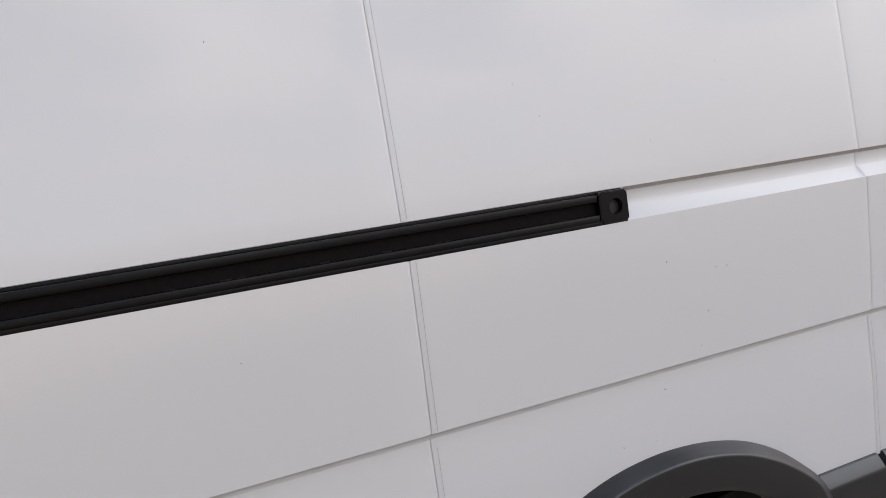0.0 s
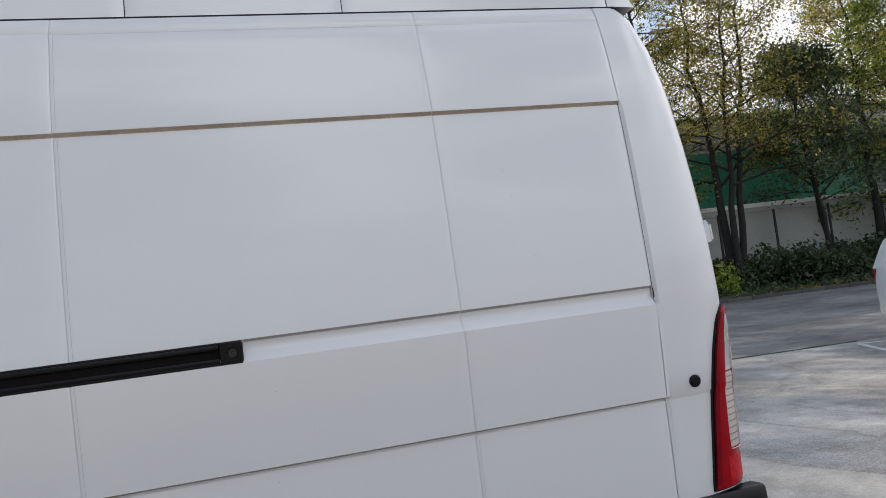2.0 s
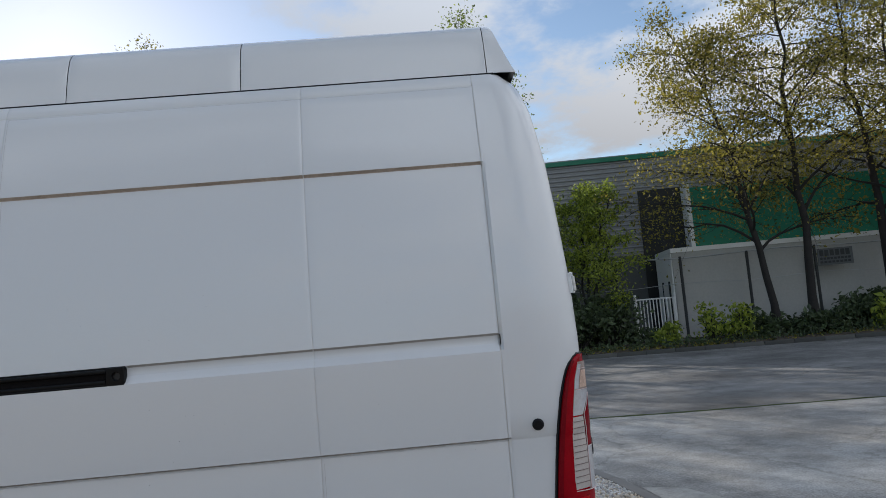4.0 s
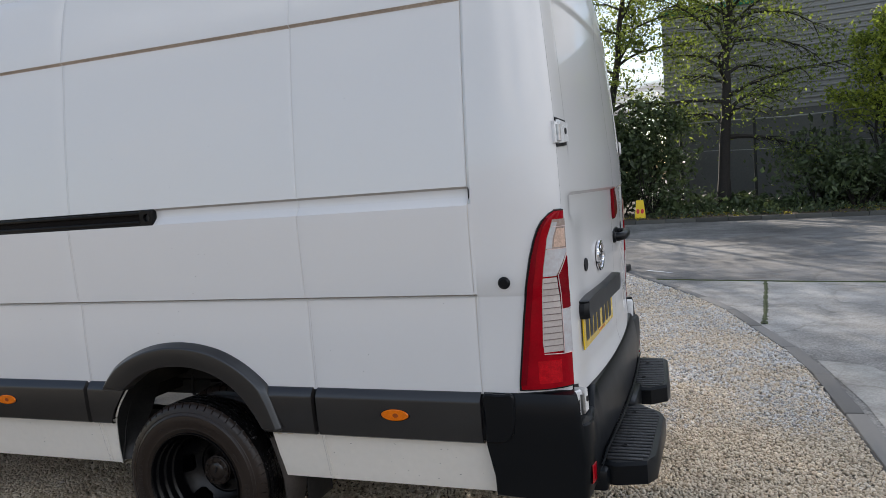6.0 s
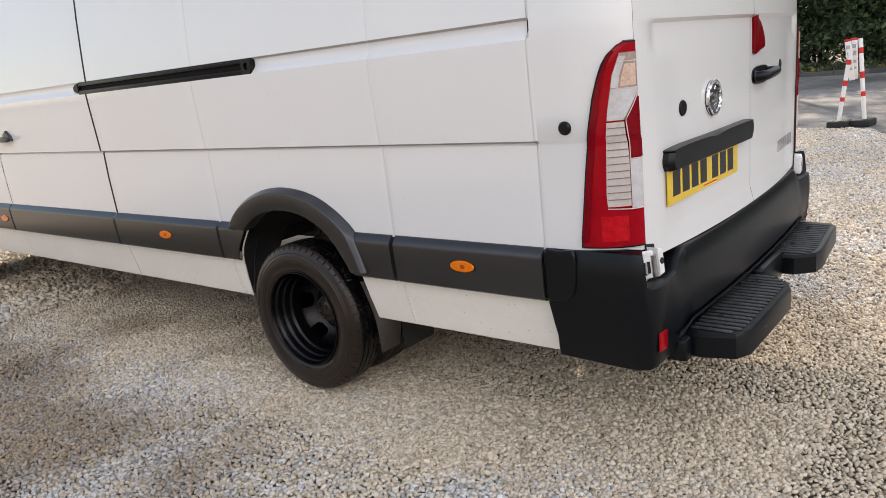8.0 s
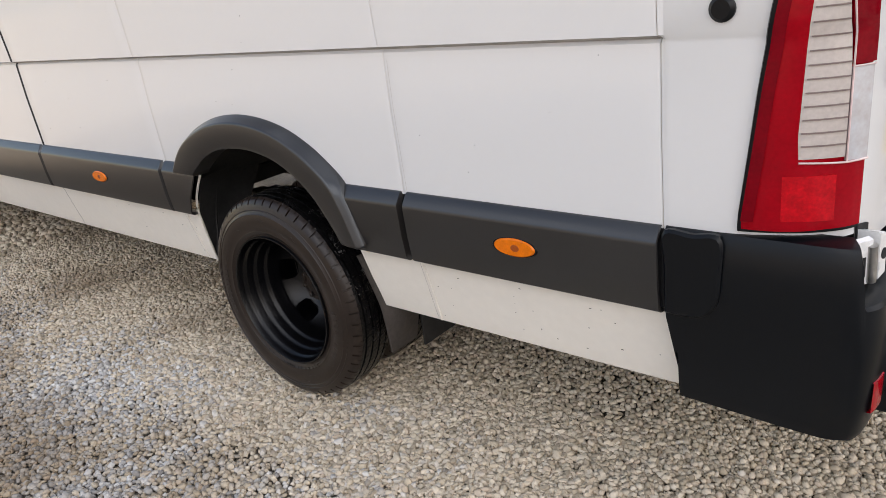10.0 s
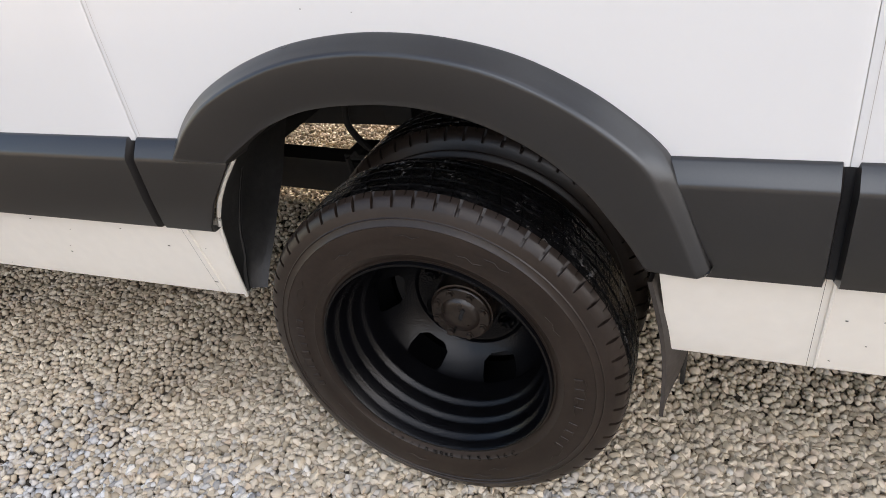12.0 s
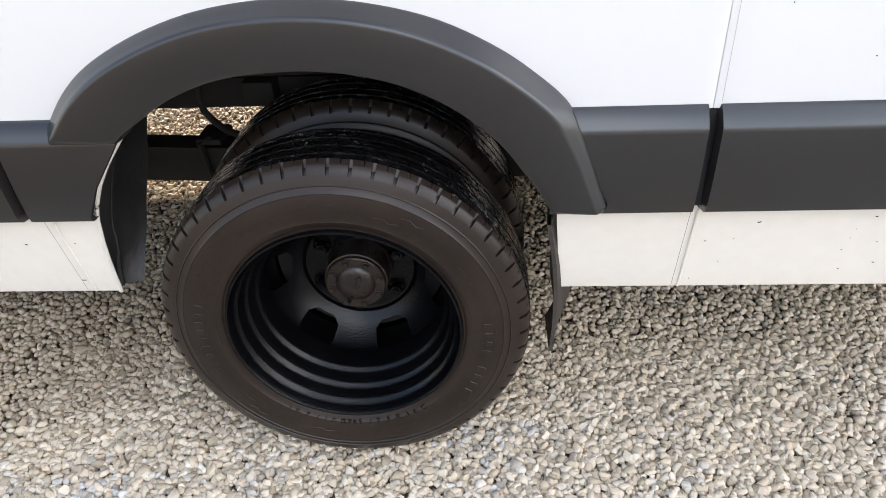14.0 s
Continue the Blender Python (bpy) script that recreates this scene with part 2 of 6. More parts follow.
def tread_material():
    """Glossy black tread with dried dust specks."""
    m = material("tread_rubber", (0.005, 0.0048, 0.0050), 0.24, var=0.5, scale=26, fine=110, bump=0.9, rvar=0.14, spec=0.36, bdist=0.0035)
    nt = m.node_tree
    b = nt.nodes["Principled BSDF"]
    co = nt.nodes.new("ShaderNodeTexCoord")
    n1, n2 = nt.nodes.new("ShaderNodeTexNoise"), nt.nodes.new("ShaderNodeTexNoise")
    n1.inputs["Scale"].default_value, n1.inputs["Detail"].default_value = 130.0, 5.0
    n2.inputs["Scale"].default_value, n2.inputs["Detail"].default_value = 13.0, 3.0
    add = nt.nodes.new("ShaderNodeMath")
    add.operation = "ADD"
    for k, n in enumerate((n1, n2)):
        nt.links.new(co.outputs["Object"], n.inputs["Vector"])
        nt.links.new(n.outputs["Fac"], add.inputs[k])
    mr = nt.nodes.new("ShaderNodeMapRange")
    mr.inputs["From Min"].default_value, mr.inputs["From Max"].default_value = 1.19, 1.36
    nt.links.new(add.outputs[0], mr.inputs["Value"])
    mx = nt.nodes.new("ShaderNodeMix")
    mx.data_type = "RGBA"
    mx.inputs["B"].default_value = (0.22, 0.21, 0.20, 1)
    old = b.inputs["Base Color"].links[0].from_socket
    nt.links.new(mr.outputs[0], mx.inputs["Factor"])
    nt.links.new(old, mx.inputs["A"])
    nt.links.new(mx.outputs["Result"], b.inputs["Base Color"])
    return m


paint = material("white_paint", (0.738, 0.735, 0.725), 0.26, var=0.006, scale=3.0, fine=60, coat=0.6, rvar=0.03, bump=0.04, bdist=0.0004)
# shade and bounce on down-facing creases, as colour; the second also draws joint lines
crease_shade_mat = material("painted_crease_shade", (0.47, 0.38, 0.305), 0.8, var=0.3, scale=9, fine=120, bump=0.2)
seam_fine = material("joint_line_and_crease_shade", (0.42, 0.385, 0.35), 0.6, var=0.25, scale=12, fine=150)
# worn white, lightened and warmed for light bounced off the gravel
paint_worn_bounce = material("white_paint_worn_bounce", (0.83, 0.79, 0.715), 0.38, var=0.035, scale=2.5, fine=40, coat=0.35, rvar=0.08)
cavity = material("cavity_black", (0.012, 0.012, 0.013), 0.8)
underbody = material("underbody_black", (0.016, 0.015, 0.014), 0.7, var=0.4, scale=6, fine=50, bump=0.3)
trim_plastic = material("trim_plastic", (0.0205, 0.0180, 0.0168), 0.29, var=0.15, scale=3, fine=260, bump=0.12, rvar=0.05, spec=0.80, bdist=0.0006)
bumper_plastic = material("bumper_plastic", (0.0022, 0.0033, 0.0048), 0.34, spec=0.28, var=0.15, scale=3, fine=300, bump=0.15, rvar=0.06, bdist=0.0006)
trim_plastic.node_tree.nodes["Principled BSDF"].inputs["Specular Tint"].default_value = (0.88, 0.95, 1.0, 1)      # tint puts a bluer sky reflection into the sheen
rail_metal = material("rail_black", (0.0025, 0.0025, 0.003), 0.36, spec=0.22, var=0.2, scale=10, fine=90, bump=0.1)
rail_dust = material("rail_dusty", (0.0050, 0.0034, 0.0034), 0.7, var=0.6, scale=14, fine=120, bump=0.3, spec=0.15)
rubber = material("tyre_rubber", (0.0215, 0.0148, 0.0114), 0.34, var=0.35, scale=7, fine=120, bump=0.2, spec=0.36, bdist=0.0006)
tread_rubber = tread_material()
steel_black = material("wheel_steel_black", (0.0022, 0.0022, 0.0028), 0.15, var=0.4, scale=16, fine=260, bump=0.7, rvar=0.10, spec=0.30, bdist=0.0014)
steel_dusty = material("hub_steel_dusty", (0.020, 0.0135, 0.0102), 0.30, var=0.6, scale=30, fine=140, bump=0.35, rvar=0.12, spec=0.55)
stain_mat = material("rust_stain", (0.70, 0.60, 0.44), 0.5, var=0.12, scale=30, fine=120)
chrome = material("chrome", (0.75, 0.75, 0.76), 0.12, 1.0, var=0.05)
zinc = material("zinc", (0.45, 0.44, 0.42), 0.35, 0.9, var=0.3, scale=40)
red_lens = material("red_lens", (0.33, 0.002, 0.008), 0.10, var=0.2, scale=12, fine=150, bump=0.05, coat=0.04, rvar=0.03, spec=0.14)
red_lens_dark = material("red_lens_dark", (0.19, 0.001, 0.006), 0.10, var=0.25, scale=20, fine=150, bump=0.08, coat=0.04, rvar=0.03, spec=0.14)
red_glow = material("red_lens_foot", (0.50, 0.004, 0.010), 0.15, var=0.35, scale=60, fine=200, bump=0.15, coat=0.15, spec=0.2)
clear_lens = material("clear_lens", (0.52, 0.46, 0.42), 0.10, var=0.15, scale=14, fine=120, bump=0.1, coat=0.5, rvar=0.03)
silver_lens = material("silver_reflector", (0.62, 0.64, 0.68), 0.14, 0.35, var=0.12, scale=28, fine=90, bump=0.25, coat=0.6, rvar=0.05, tint=(0.62, 0.58, 0.56))
indicator_mat = material("clear_indicator_lens", (0.36, 0.30, 0.27), 0.12, 0.2, var=0.3, scale=22, fine=90, bump=0.25, coat=0.4, rvar=0.05, tint=(0.42, 0.27, 0.19))
amber_lens = material("amber_lens", (0.78, 0.17, 0.004), 0.18, var=0.15, scale=60, fine=200, bump=0.12, coat=0.15, spec=0.3)
amber_core = material("amber_lens_core", (0.36, 0.065, 0.003), 0.2, var=0.2, scale=60, fine=200, coat=0.5)
plate_yellow = material("plate_yellow", (0.80, 0.52, 0.015), 0.25, var=0.04, coat=0.4)
ink = material("black_ink", (0.015, 0.015, 0.016), 0.4)
glass_dark = material("dark_glass", (0.015, 0.017, 0.018), 0.05, coat=0.6, rvar=0.02)
asphalt = road_material("asphalt", (0.185, 0.178, 0.168), 0.85)
concrete = road_material("concrete_slab", (0.335, 0.32, 0.295), 0.85)
flap_mat = material("mud_flap_rubber", (0.045, 0.038, 0.034), 0.5, var=0.45, scale=9, fine=80, bump=0.3)
step_dust = material("step_ribs_dusty", (0.040, 0.040, 0.042), 0.5, var=0.7, scale=22, fine=140, bump=0.25)
far_kerb_mat = material("mossy_kerb_concrete", (0.075, 0.074, 0.066), 0.92, var=0.3, scale=3, fine=40, bump=0.4, per="object")
kerb_mat = material("kerb_concrete", (0.20, 0.19, 0.175), 0.9, var=0.25, scale=3, fine=40, bump=0.4, per="object")
moss = material("moss", (0.06, 0.075, 0.025), 0.95, var=0.5, scale=12, fine=90, bump=1.0)
# darkened to put shade into the gaps between the stones
bed_mat = material("gravel_bed", (0.14, 0.118, 0.092), 0.95, var=0.5, scale=3, fine=70, bump=1.0, bdist=0.01)
yard_mat = material("gravel_yard", (0.52, 0.43, 0.32), 0.95, var=0.4, scale=3, fine=70, bump=1.0, bdist=0.01)
patch_mat = road_material("concrete_patch", (0.43, 0.41, 0.37), 0.35)
stone_mat = gravel_material()
verge_mat = material("verge_soil", (0.07, 0.052, 0.034), 0.95, var=0.5, scale=1.5, fine=30, bump=1.0, bdist=0.02)
line_paint = material("line_paint", (0.70, 0.70, 0.68), 0.7, var=0.2, scale=6, fine=60)
bark = material("bark", (0.022, 0.019, 0.017), 0.9, var=0.45, scale=6, fine=40, bump=0.8, bdist=0.01)
leaf_green = material("leaves_green", (0.25, 0.31, 0.055), 0.5, var=0.35, scale=0.6, fine=3, per="island", tint=(0.07, 0.105, 0.024), transl=0.6)
leaf_autumn = material("leaves_autumn", (0.33, 0.28, 0.055), 0.5, var=0.35, scale=0.5, fine=3, per="island", tint=(0.09, 0.10, 0.022), transl=0.6)
leaf_bright = material("leaves_bright", (0.40, 0.46, 0.065), 0.5, var=0.25, scale=0.8, fine=3, per="island", tint=(0.11, 0.17, 0.03), transl=0.5)
leaf_dark = material("leaves_dark", (0.075, 0.105, 0.042), 0.5, var=0.35, scale=0.8, fine=3, per="island", tint=(0.045, 0.068, 0.028), transl=0.3)
lower_wall_mat = material("wall_grey", (0.125, 0.13, 0.13), 0.85, var=0.15, scale=0.5, fine=14, bump=0.2)
liner_mat = material("liner_plastic", (0.020, 0.0195, 0.019), 0.55, var=0.6, scale=9, fine=60, bump=0.4)
cladding = material("cladding_grey", (0.29, 0.295, 0.305), 0.55, var=0.08, scale=0.4, fine=9)
cladding_green = material("cladding_green", (0.012, 0.20, 0.115), 0.5, var=0.12, scale=0.4, fine=9)
render_wall = material("wall_pale", (0.42, 0.41, 0.38), 0.85, var=0.10, scale=0.5, fine=14, bump=0.2)
yard_wall = material("wall_brown", (0.17, 0.13, 0.10), 0.9, var=0.3, scale=0.8, fine=18, bump=0.3)
white_wall = material("wall_white", (0.80, 0.79, 0.76), 0.7, var=0.06, scale=1, fine=20)
dark_metal = material("dark_metal", (0.02, 0.022, 0.022), 0.6, var=0.2)
hinge_mat = material("hinge_painted", (0.80, 0.80, 0.79), 0.28, 0.0, var=0.08, scale=30, fine=90, coat=0.4)
amber_faint = material("bulb_cover_amber", (0.62, 0.43, 0.33), 0.2, var=0.3, scale=40, fine=150, coat=0.4)
rib_pale = material("lens_edge_pale", (0.66, 0.50, 0.48), 0.2, var=0.2, scale=30, fine=90, coat=0.4)
rib_mat = material("lens_rib_brown", (0.20, 0.15, 0.135), 0.4, var=0.2)
galv = material("galvanised", (0.45, 0.46, 0.46), 0.5, 0.6, var=0.2)
hazard_red = material("hazard_red", (0.60, 0.02, 0.02), 0.45, var=0.08)
hazard_white = material("hazard_white", (0.80, 0.79, 0.77), 0.45, var=0.05)
sign_yellow = material("sign_yellow", (0.80, 0.55, 0.01), 0.45, var=0.06)
base_black = material("rubber_base", (0.02, 0.02, 0.02), 0.8, var=0.2, bump=0.3)


# ---- mesh helpers ----
def link(name, data, mat, parent=None, smooth=35, label=""):
    verts, faces = data
    me = bpy.data.meshes.new(name)
    me.from_pydata([tuple(v) for v in verts], [], faces)
    me.update()
    me.materials.append(mat)
    if smooth:
        me.polygons.foreach_set("use_smooth", [True] * len(me.polygons))
        me.set_sharp_from_angle(angle=radians(smooth))
    ob = new(name, me)
    ob.parent = parent
    if label:
        ob["label"] = label
    return ob


def thing(name, label, category, group="", at=None):
    return tagged(new(name) if at is None else put(new(name), at), label, category, group)


def put(ob, m):
    ob.matrix_basis = m
    return ob


def join(*meshes):
    verts, faces = [], []
    for v, f in meshes:
        k = len(verts)
        verts.extend(v)
        faces.extend([tuple(i + k for i in q) for q in f])
    return verts, faces


def moved(data, m):
    return [m @ Vector(v) for v in data[0]], data[1]


def flipped(data, width=2.07):
    """The same mesh on the van's other side."""
    return [(v[0], width - v[1], v[2]) for v in data[0]], [tuple(reversed(f)) for f in data[1]]


def grid(us, vs, f, wrap=False):
    nu, nv = len(us), len(vs)
    verts = [f(u, v) for u in us for v in vs]
    faces = [(i * nv + j, ((i + 1) % nu) * nv + j, ((i + 1) % nu) * nv + j + 1, i * nv + j + 1) for i in range(nu if wrap else nu - 1) for j in range(nv - 1)]
    return verts, faces


def span(a, b, n):
    return [a + (b - a) * i / (n - 1) for i in range(n)]


def box(x0, x1, y0, y1, z0, z1, bevel=0.0, segments=2):
    bm = bmesh.new()
    bmesh.ops.create_cube(bm, size=1, matrix=Matrix.LocRotScale(((x0 + x1) / 2, (y0 + y1) / 2, (z0 + z1) / 2), None, (x1 - x0, y1 - y0, z1 - z0)))
    if bevel:
        bmesh.ops.bevel(bm, geom=bm.edges[:], offset=bevel, segments=segments, affect="EDGES", profile=0.5)
    bm.verts.index_update()
    out = [v.co.copy() for v in bm.verts], [tuple(v.index for v in f.verts) for f in bm.faces]
    bm.free()
    return out


def lathe(profile, seg=64, c=(0, 0, 0)):
    """Turns (radius, y) pairs about the y axis through c."""
    return grid([2 * math.pi * i / seg for i in range(seg)], profile, lambda a, p: (c[0] + p[0] * math.cos(a), c[1] + p[1], c[2] + p[0] * math.sin(a)), wrap=True)


def tube(points, radii, n=6):
    pts = [Vector(p) for p in points]
    if not isinstance(radii, (list, tuple)):
        radii = [radii] * len(pts)
    verts, faces = [], []
    for i, p in enumerate(pts):
        d = (pts[min(i + 1, len(pts) - 1)] - pts[max(i - 1, 0)]).normalized()
        a = d.orthogonal().normalized() if abs(d.z) > 0.9 else d.cross(Vector((0, 0, 1))).normalized()
        b = d.cross(a)
        verts += [p + (a * math.cos(2 * math.pi * k / n) + b * math.sin(2 * math.pi * k / n)) * radii[i] for k in range(n)]
    for i in range(len(pts) - 1):
        faces += [(i * n + k, i * n + (k + 1) % n, (i + 1) * n + (k + 1) % n, (i + 1) * n + k) for k in range(n)]
    faces += [tuple(range(n - 1, -1, -1)), tuple(range((len(pts) - 1) * n, len(pts) * n))]
    return verts, faces


def prism(outline, place, depth, bevel=0.0):
    """Extrudes a 2D outline; place(a, b, h) gives the point at height h above the outline."""
    n = len(outline)
    ca, cb = sum(p[0] for p in outline) / n, sum(p[1] for p in outline) / n
    rings = [(0, 0.0), (depth - bevel, 0.0), (depth, bevel)] if bevel else [(0, 0.0), (depth, 0.0)]
    verts, faces = [], []
    for h, inset in rings:
        for a, b in outline:
            r = math.hypot(a - ca, b - cb) or 1
            k = max(0.0, 1 - inset / r)
            verts.append(place(ca + (a - ca) * k, cb + (b - cb) * k, h))
    for j in range(len(rings) - 1):
        faces += [(j * n + i, j * n + (i + 1) % n, (j + 1) * n + (i + 1) % n, (j + 1) * n + i) for i in range(n)]
    faces += [tuple(range(n - 1, -1, -1)), tuple(range((len(rings) - 1) * n, len(rings) * n))]
    return verts, faces


def spline(points, n):
    """n points of a smooth curve through the points given."""
    p = [Vector(q) for q in points]
    p = [p[0] * 2 - p[1]] + p + [p[-1] * 2 - p[-2]]
    out = []
    for i in range(n):
        s = i / (n - 1) * (len(p) - 3)
        k = min(int(s), len(p) - 4)
        t = s - k
        a, b, c, d = p[k:k + 4]
        out.append(0.5 * (2 * b + (c - a) * t + (2 * a - 5 * b + 4 * c - d) * t * t + (3 * b - a - 3 * c + d) * t ** 3))
    return out


def oval(a, b, ra, rb, n=20, power=2.0):
    out = []
    for i in range(n):
        t = 2 * math.pi * i / n
        c, s = math.cos(t), math.sin(t)
        out.append((a + ra * math.copysign(abs(c) ** (2 / power), c), b + rb * math.copysign(abs(s) ** (2 / power), s)))
    return out

# ---- ground ----
def far(u, v, z=0.0):
    """Along and behind the far kerb, which runs slightly towards the camera's side."""
    a = radians(-6.9)
    return (u * math.cos(a) - v * math.sin(a), 21.2 + u * math.sin(a) + v * math.cos(a), z)


def edge_x(y):
    """The gravel's edge towards the road, as x over y."""
    return float(np.interp(y, [-14, -4, 0, 2.0, 3.4, 4.1, 5.1, 6.0, 6.9, 7.5, 8.1, 9.0, 9.35], [3.6, 3.1, 2.84, 2.78, 2.70, 2.60, 2.38, 2.18, 1.86, 1.62, 1.36, 0.90, 0.62]))


tagged(link("ground", grid(span(-300, 300, 13), span(-300, 300, 13), lambda x, y: (x, y, -0.014)), asphalt, smooth=0), "dark worn asphalt yard and road in tree shade", "ground", kind="structure")
ys = span(-14, 9.35, 60)
def apron(t, y):
    x = edge_x(y) + 0.04 + (14 - edge_x(y)) * t
    return (x, min(y, float(np.interp(x, [1.2, 3.3, 6.1, 12], [8.45, 7.95, 7.62, 7.0]))), -0.009)


tagged(link("pavement", grid([0, 0.02, 0.05, 0.1, 0.15, 0.2, 0.3, 0.45, 0.6, 0.8, 1], span(-14, 8.45, 60), apron), concrete, smooth=0), "stained grey concrete apron with mossy joints", "pavement", kind="structure")
bed = link("gravel_bed", ([(edge_x(y), y, -0.012) for y in ys] + [(-16, 9.35, -0.012), (-16, -14, -0.012)], [tuple(range(62))]), bed_mat, smooth=0)
# unseen yard, made paler and warmer to bounce light onto the van
yard = link("gravel_yard", ([(-40, -45, -0.003), (12, -45, -0.003), (3.2, -4.6, -0.003), (-5.6, -4.6, -0.003), (-5.6, 2.7, -0.003), (-40, 2.7, -0.003)], [(0, 1, 2, 3), (0, 3, 4, 5)]), yard_mat, smooth=0)
tagged(yard, "pale sandy gravel yard beyond the drive, unseen, warmed for bounce", "gravel drive", kind="structure")
# sunlit patch of concrete, its brightness put into a paler colour
patch = [(2.80, 3.72), (2.98, 3.66), (3.13, 3.56), (3.22, 3.3), (3.31, 3.1), (3.50, 2.92), (3.62, 2.4), (3.9, 1.9), (3.75, 1.3), (3.1, 1.2), (3.02, 1.7), (2.93, 2.05), (2.92, 2.6), (2.855, 3.17)]
tagged(link("pavement_patch", ([(x, y, -0.005) for x, y in patch], [tuple(range(len(patch)))]), patch_mat, smooth=0), "pale patch of concrete in the apron, sunlight painted into its colour", "pavement", kind="structure")
tagged(bed, "beige crushed stone drive under the van", "gravel drive", kind="structure")

# concrete edging between gravel and apron, piece by piece
edging = tagged(new("edging"), "low grey concrete edging along the gravel", "edging", kind="structure")
piece = link("edging_stone", box(-0.055, 0.055, -0.437, 0.437, -0.12, 0.004, 0.008), kerb_mat, edging)
y = -6.0
first = True
while y < 9.2:
    d = Vector((edge_x(y + 0.44) - edge_x(y - 0.44), 0.88, 0)).normalized()
    m = Matrix.Translation((edge_x(y) + 0.06, y, random.uniform(-0.004, 0.004))) @ Matrix.Rotation(math.atan2(-d.x, d.y), 4, "Z")
    ob = piece if first else new("edging_stone", piece.data)
    ob.parent, ob.matrix_basis, first = edging, m, False
    y += 0.885 * d.y

# joints of the apron, with moss
for name, pts in (("joint_moss", [(1.35, 8.43), (2.2, 8.2), (3.3, 7.93), (4.6, 7.72), (6.1, 7.6), (9, 7.3)]), ("joint_moss", [(2.76, 8.05), (2.72, 7.4), (2.66, 6.7), (2.60, 5.9), (2.53, 5.15)])):
    pts = spline([(p[0], p[1], 0) for p in pts], 60)
    v, f = [], []
    for i, p in enumerate(pts):
        w = random.uniform(0.012, 0.045)
        d = (pts[min(i + 1, 59)] - pts[max(i - 1, 0)]).normalized()
        s = Vector((-d.y, d.x, 0))
        v += [p + s * w + Vector((0, 0, -0.012)), p + Vector((0, 0, random.uniform(0.0, 0.008))), p - s * w + Vector((0, 0, -0.012))]
        if i:
            k = i * 3
            f += [(k - 3, k, k + 1, k - 2), (k - 2, k + 1, k + 2, k - 1)]
    tagged(link(name, (v, f), moss), "thin line of green moss in a paving joint", "moss", kind="stuff")

# parking bay lines
for a, b in (((8.78, 7.06), (7.2, 3.44)), ((8.78, 7.06), (11.1, 6.05)), ((11.1, 6.05), (9.52, 2.43))):
    d = Vector((b[0] - a[0], b[1] - a[1], 0)).normalized() * 0.045
    n = Vector((-d.y, d.x, 0))
    q = [Vector((*a, -0.004)) + n, Vector((*a, -0.004)) - n, Vector((*b, -0.004)) - n, Vector((*b, -0.004)) + n]
    tagged(link("bay_line", ([tuple(p) for p in q], [(0, 1, 2, 3)]), line_paint, smooth=0), "worn white painted parking bay line", "road marking", kind="structure")
q = [(1.12, 9.50, -0.009), (1.50, 9.17, -0.009), (1.55, 9.21, -0.009), (1.18, 9.55, -0.009)]
tagged(link("bay_line", (q, [(0, 1, 2, 3)]), line_paint, smooth=0), "worn white painted mark on the road", "road marking", kind="structure")

# far kerb and verge
kerb = tagged(new("kerb"), "weathered grey concrete kerb below the verge", "kerb", kind="structure")
stone = link("kerb_stone", box(-0.452, 0.452, 0.0, 0.14, -0.1, 0.115, 0.018), far_kerb_mat, kerb)
for i in range(62):
    ob = stone if i == 0 else new("kerb_stone", stone.data)
    ob.parent = kerb
    ob.matrix_basis = Matrix.Translation(far(-16 + 0.914 * i, 0, random.uniform(-0.008, 0.004))) @ Matrix.Rotation(radians(-6.9 + random.uniform(-0.4, 0.4)), 4, "Z")
us, vs = span(-60, 90, 150), [0.13, 0.5, 1.0, 1.6, 2.4, 3.4, 5, 9, 30]
tagged(link("verge", grid(us, vs, lambda u, v: far(u, v, 0.105 + min(v, 2.5) * 0.035 + (noise.noise((u * 0.9, v * 0.9, 0)) * 0.05 if 0.2 < v < 8 else 0))), verge_mat), "dark leaf-strewn soil verge behind the kerb", "verge", kind="structure")

# ---- the van ----
van = tagged(put(new("panel_van"), Matrix.Rotation(radians(-0.18), 4, "Y")), "white high-roof panel van with twin rear wheels on gravel", "van")
W = 2.07
SIDE_Z = [0.40, 0.59, 0.765, 0.97, 1.105, 1.1125, 1.1195, 1.25, 1.36, 1.415, 1.4265, 1.4305, 1.4515, 1.455, 1.479, 1.4835, 1.4905, 1.497, 1.62, 1.80, 1.95, 2.07, 2.115, 2.1205, 2.1305, 2.138, 2.23, 2.33, 2.40, 2.4425, 2.445, 2.448, 2.4505, 2.475, 2.498]
SIDE_Y = [0.085, 0.033, 0.016, 0.010, 0.0112, 0.0175, -0.003, -0.010, -0.0155, -0.0175, -0.017, -0.0135, 0.006, 0.008, 0.008, 0.005, -0.004, -0.0035, 0.004, 0.0175, 0.032, 0.047, 0.053, 0.054, 0.044, 0.044, 0.062, 0.084, 0.103, 0.116, 0.119, 0.119, 0.1185, 0.129, 0.146]
PILLAR_Z = [0.40, 0.765, 1.106, 1.113, 1.1205, 1.30, 1.43, 1.60, 1.80, 1.95, 2.10, 2.23, 2.33, 2.44, 2.475, 2.498]
PILLAR_Y = [0.085, 0.014, 0.004, 0.003, -0.002, -0.011, -0.0145, -0.008, 0.008, 0.022, 0.041, 0.062, 0.084, 0.115, 0.129, 0.146]


def side_y(z):
    return float(np.interp(z, SIDE_Z, SIDE_Y))


def pillar_y(z):
    return float(np.interp(z, PILLAR_Z, PILLAR_Y))


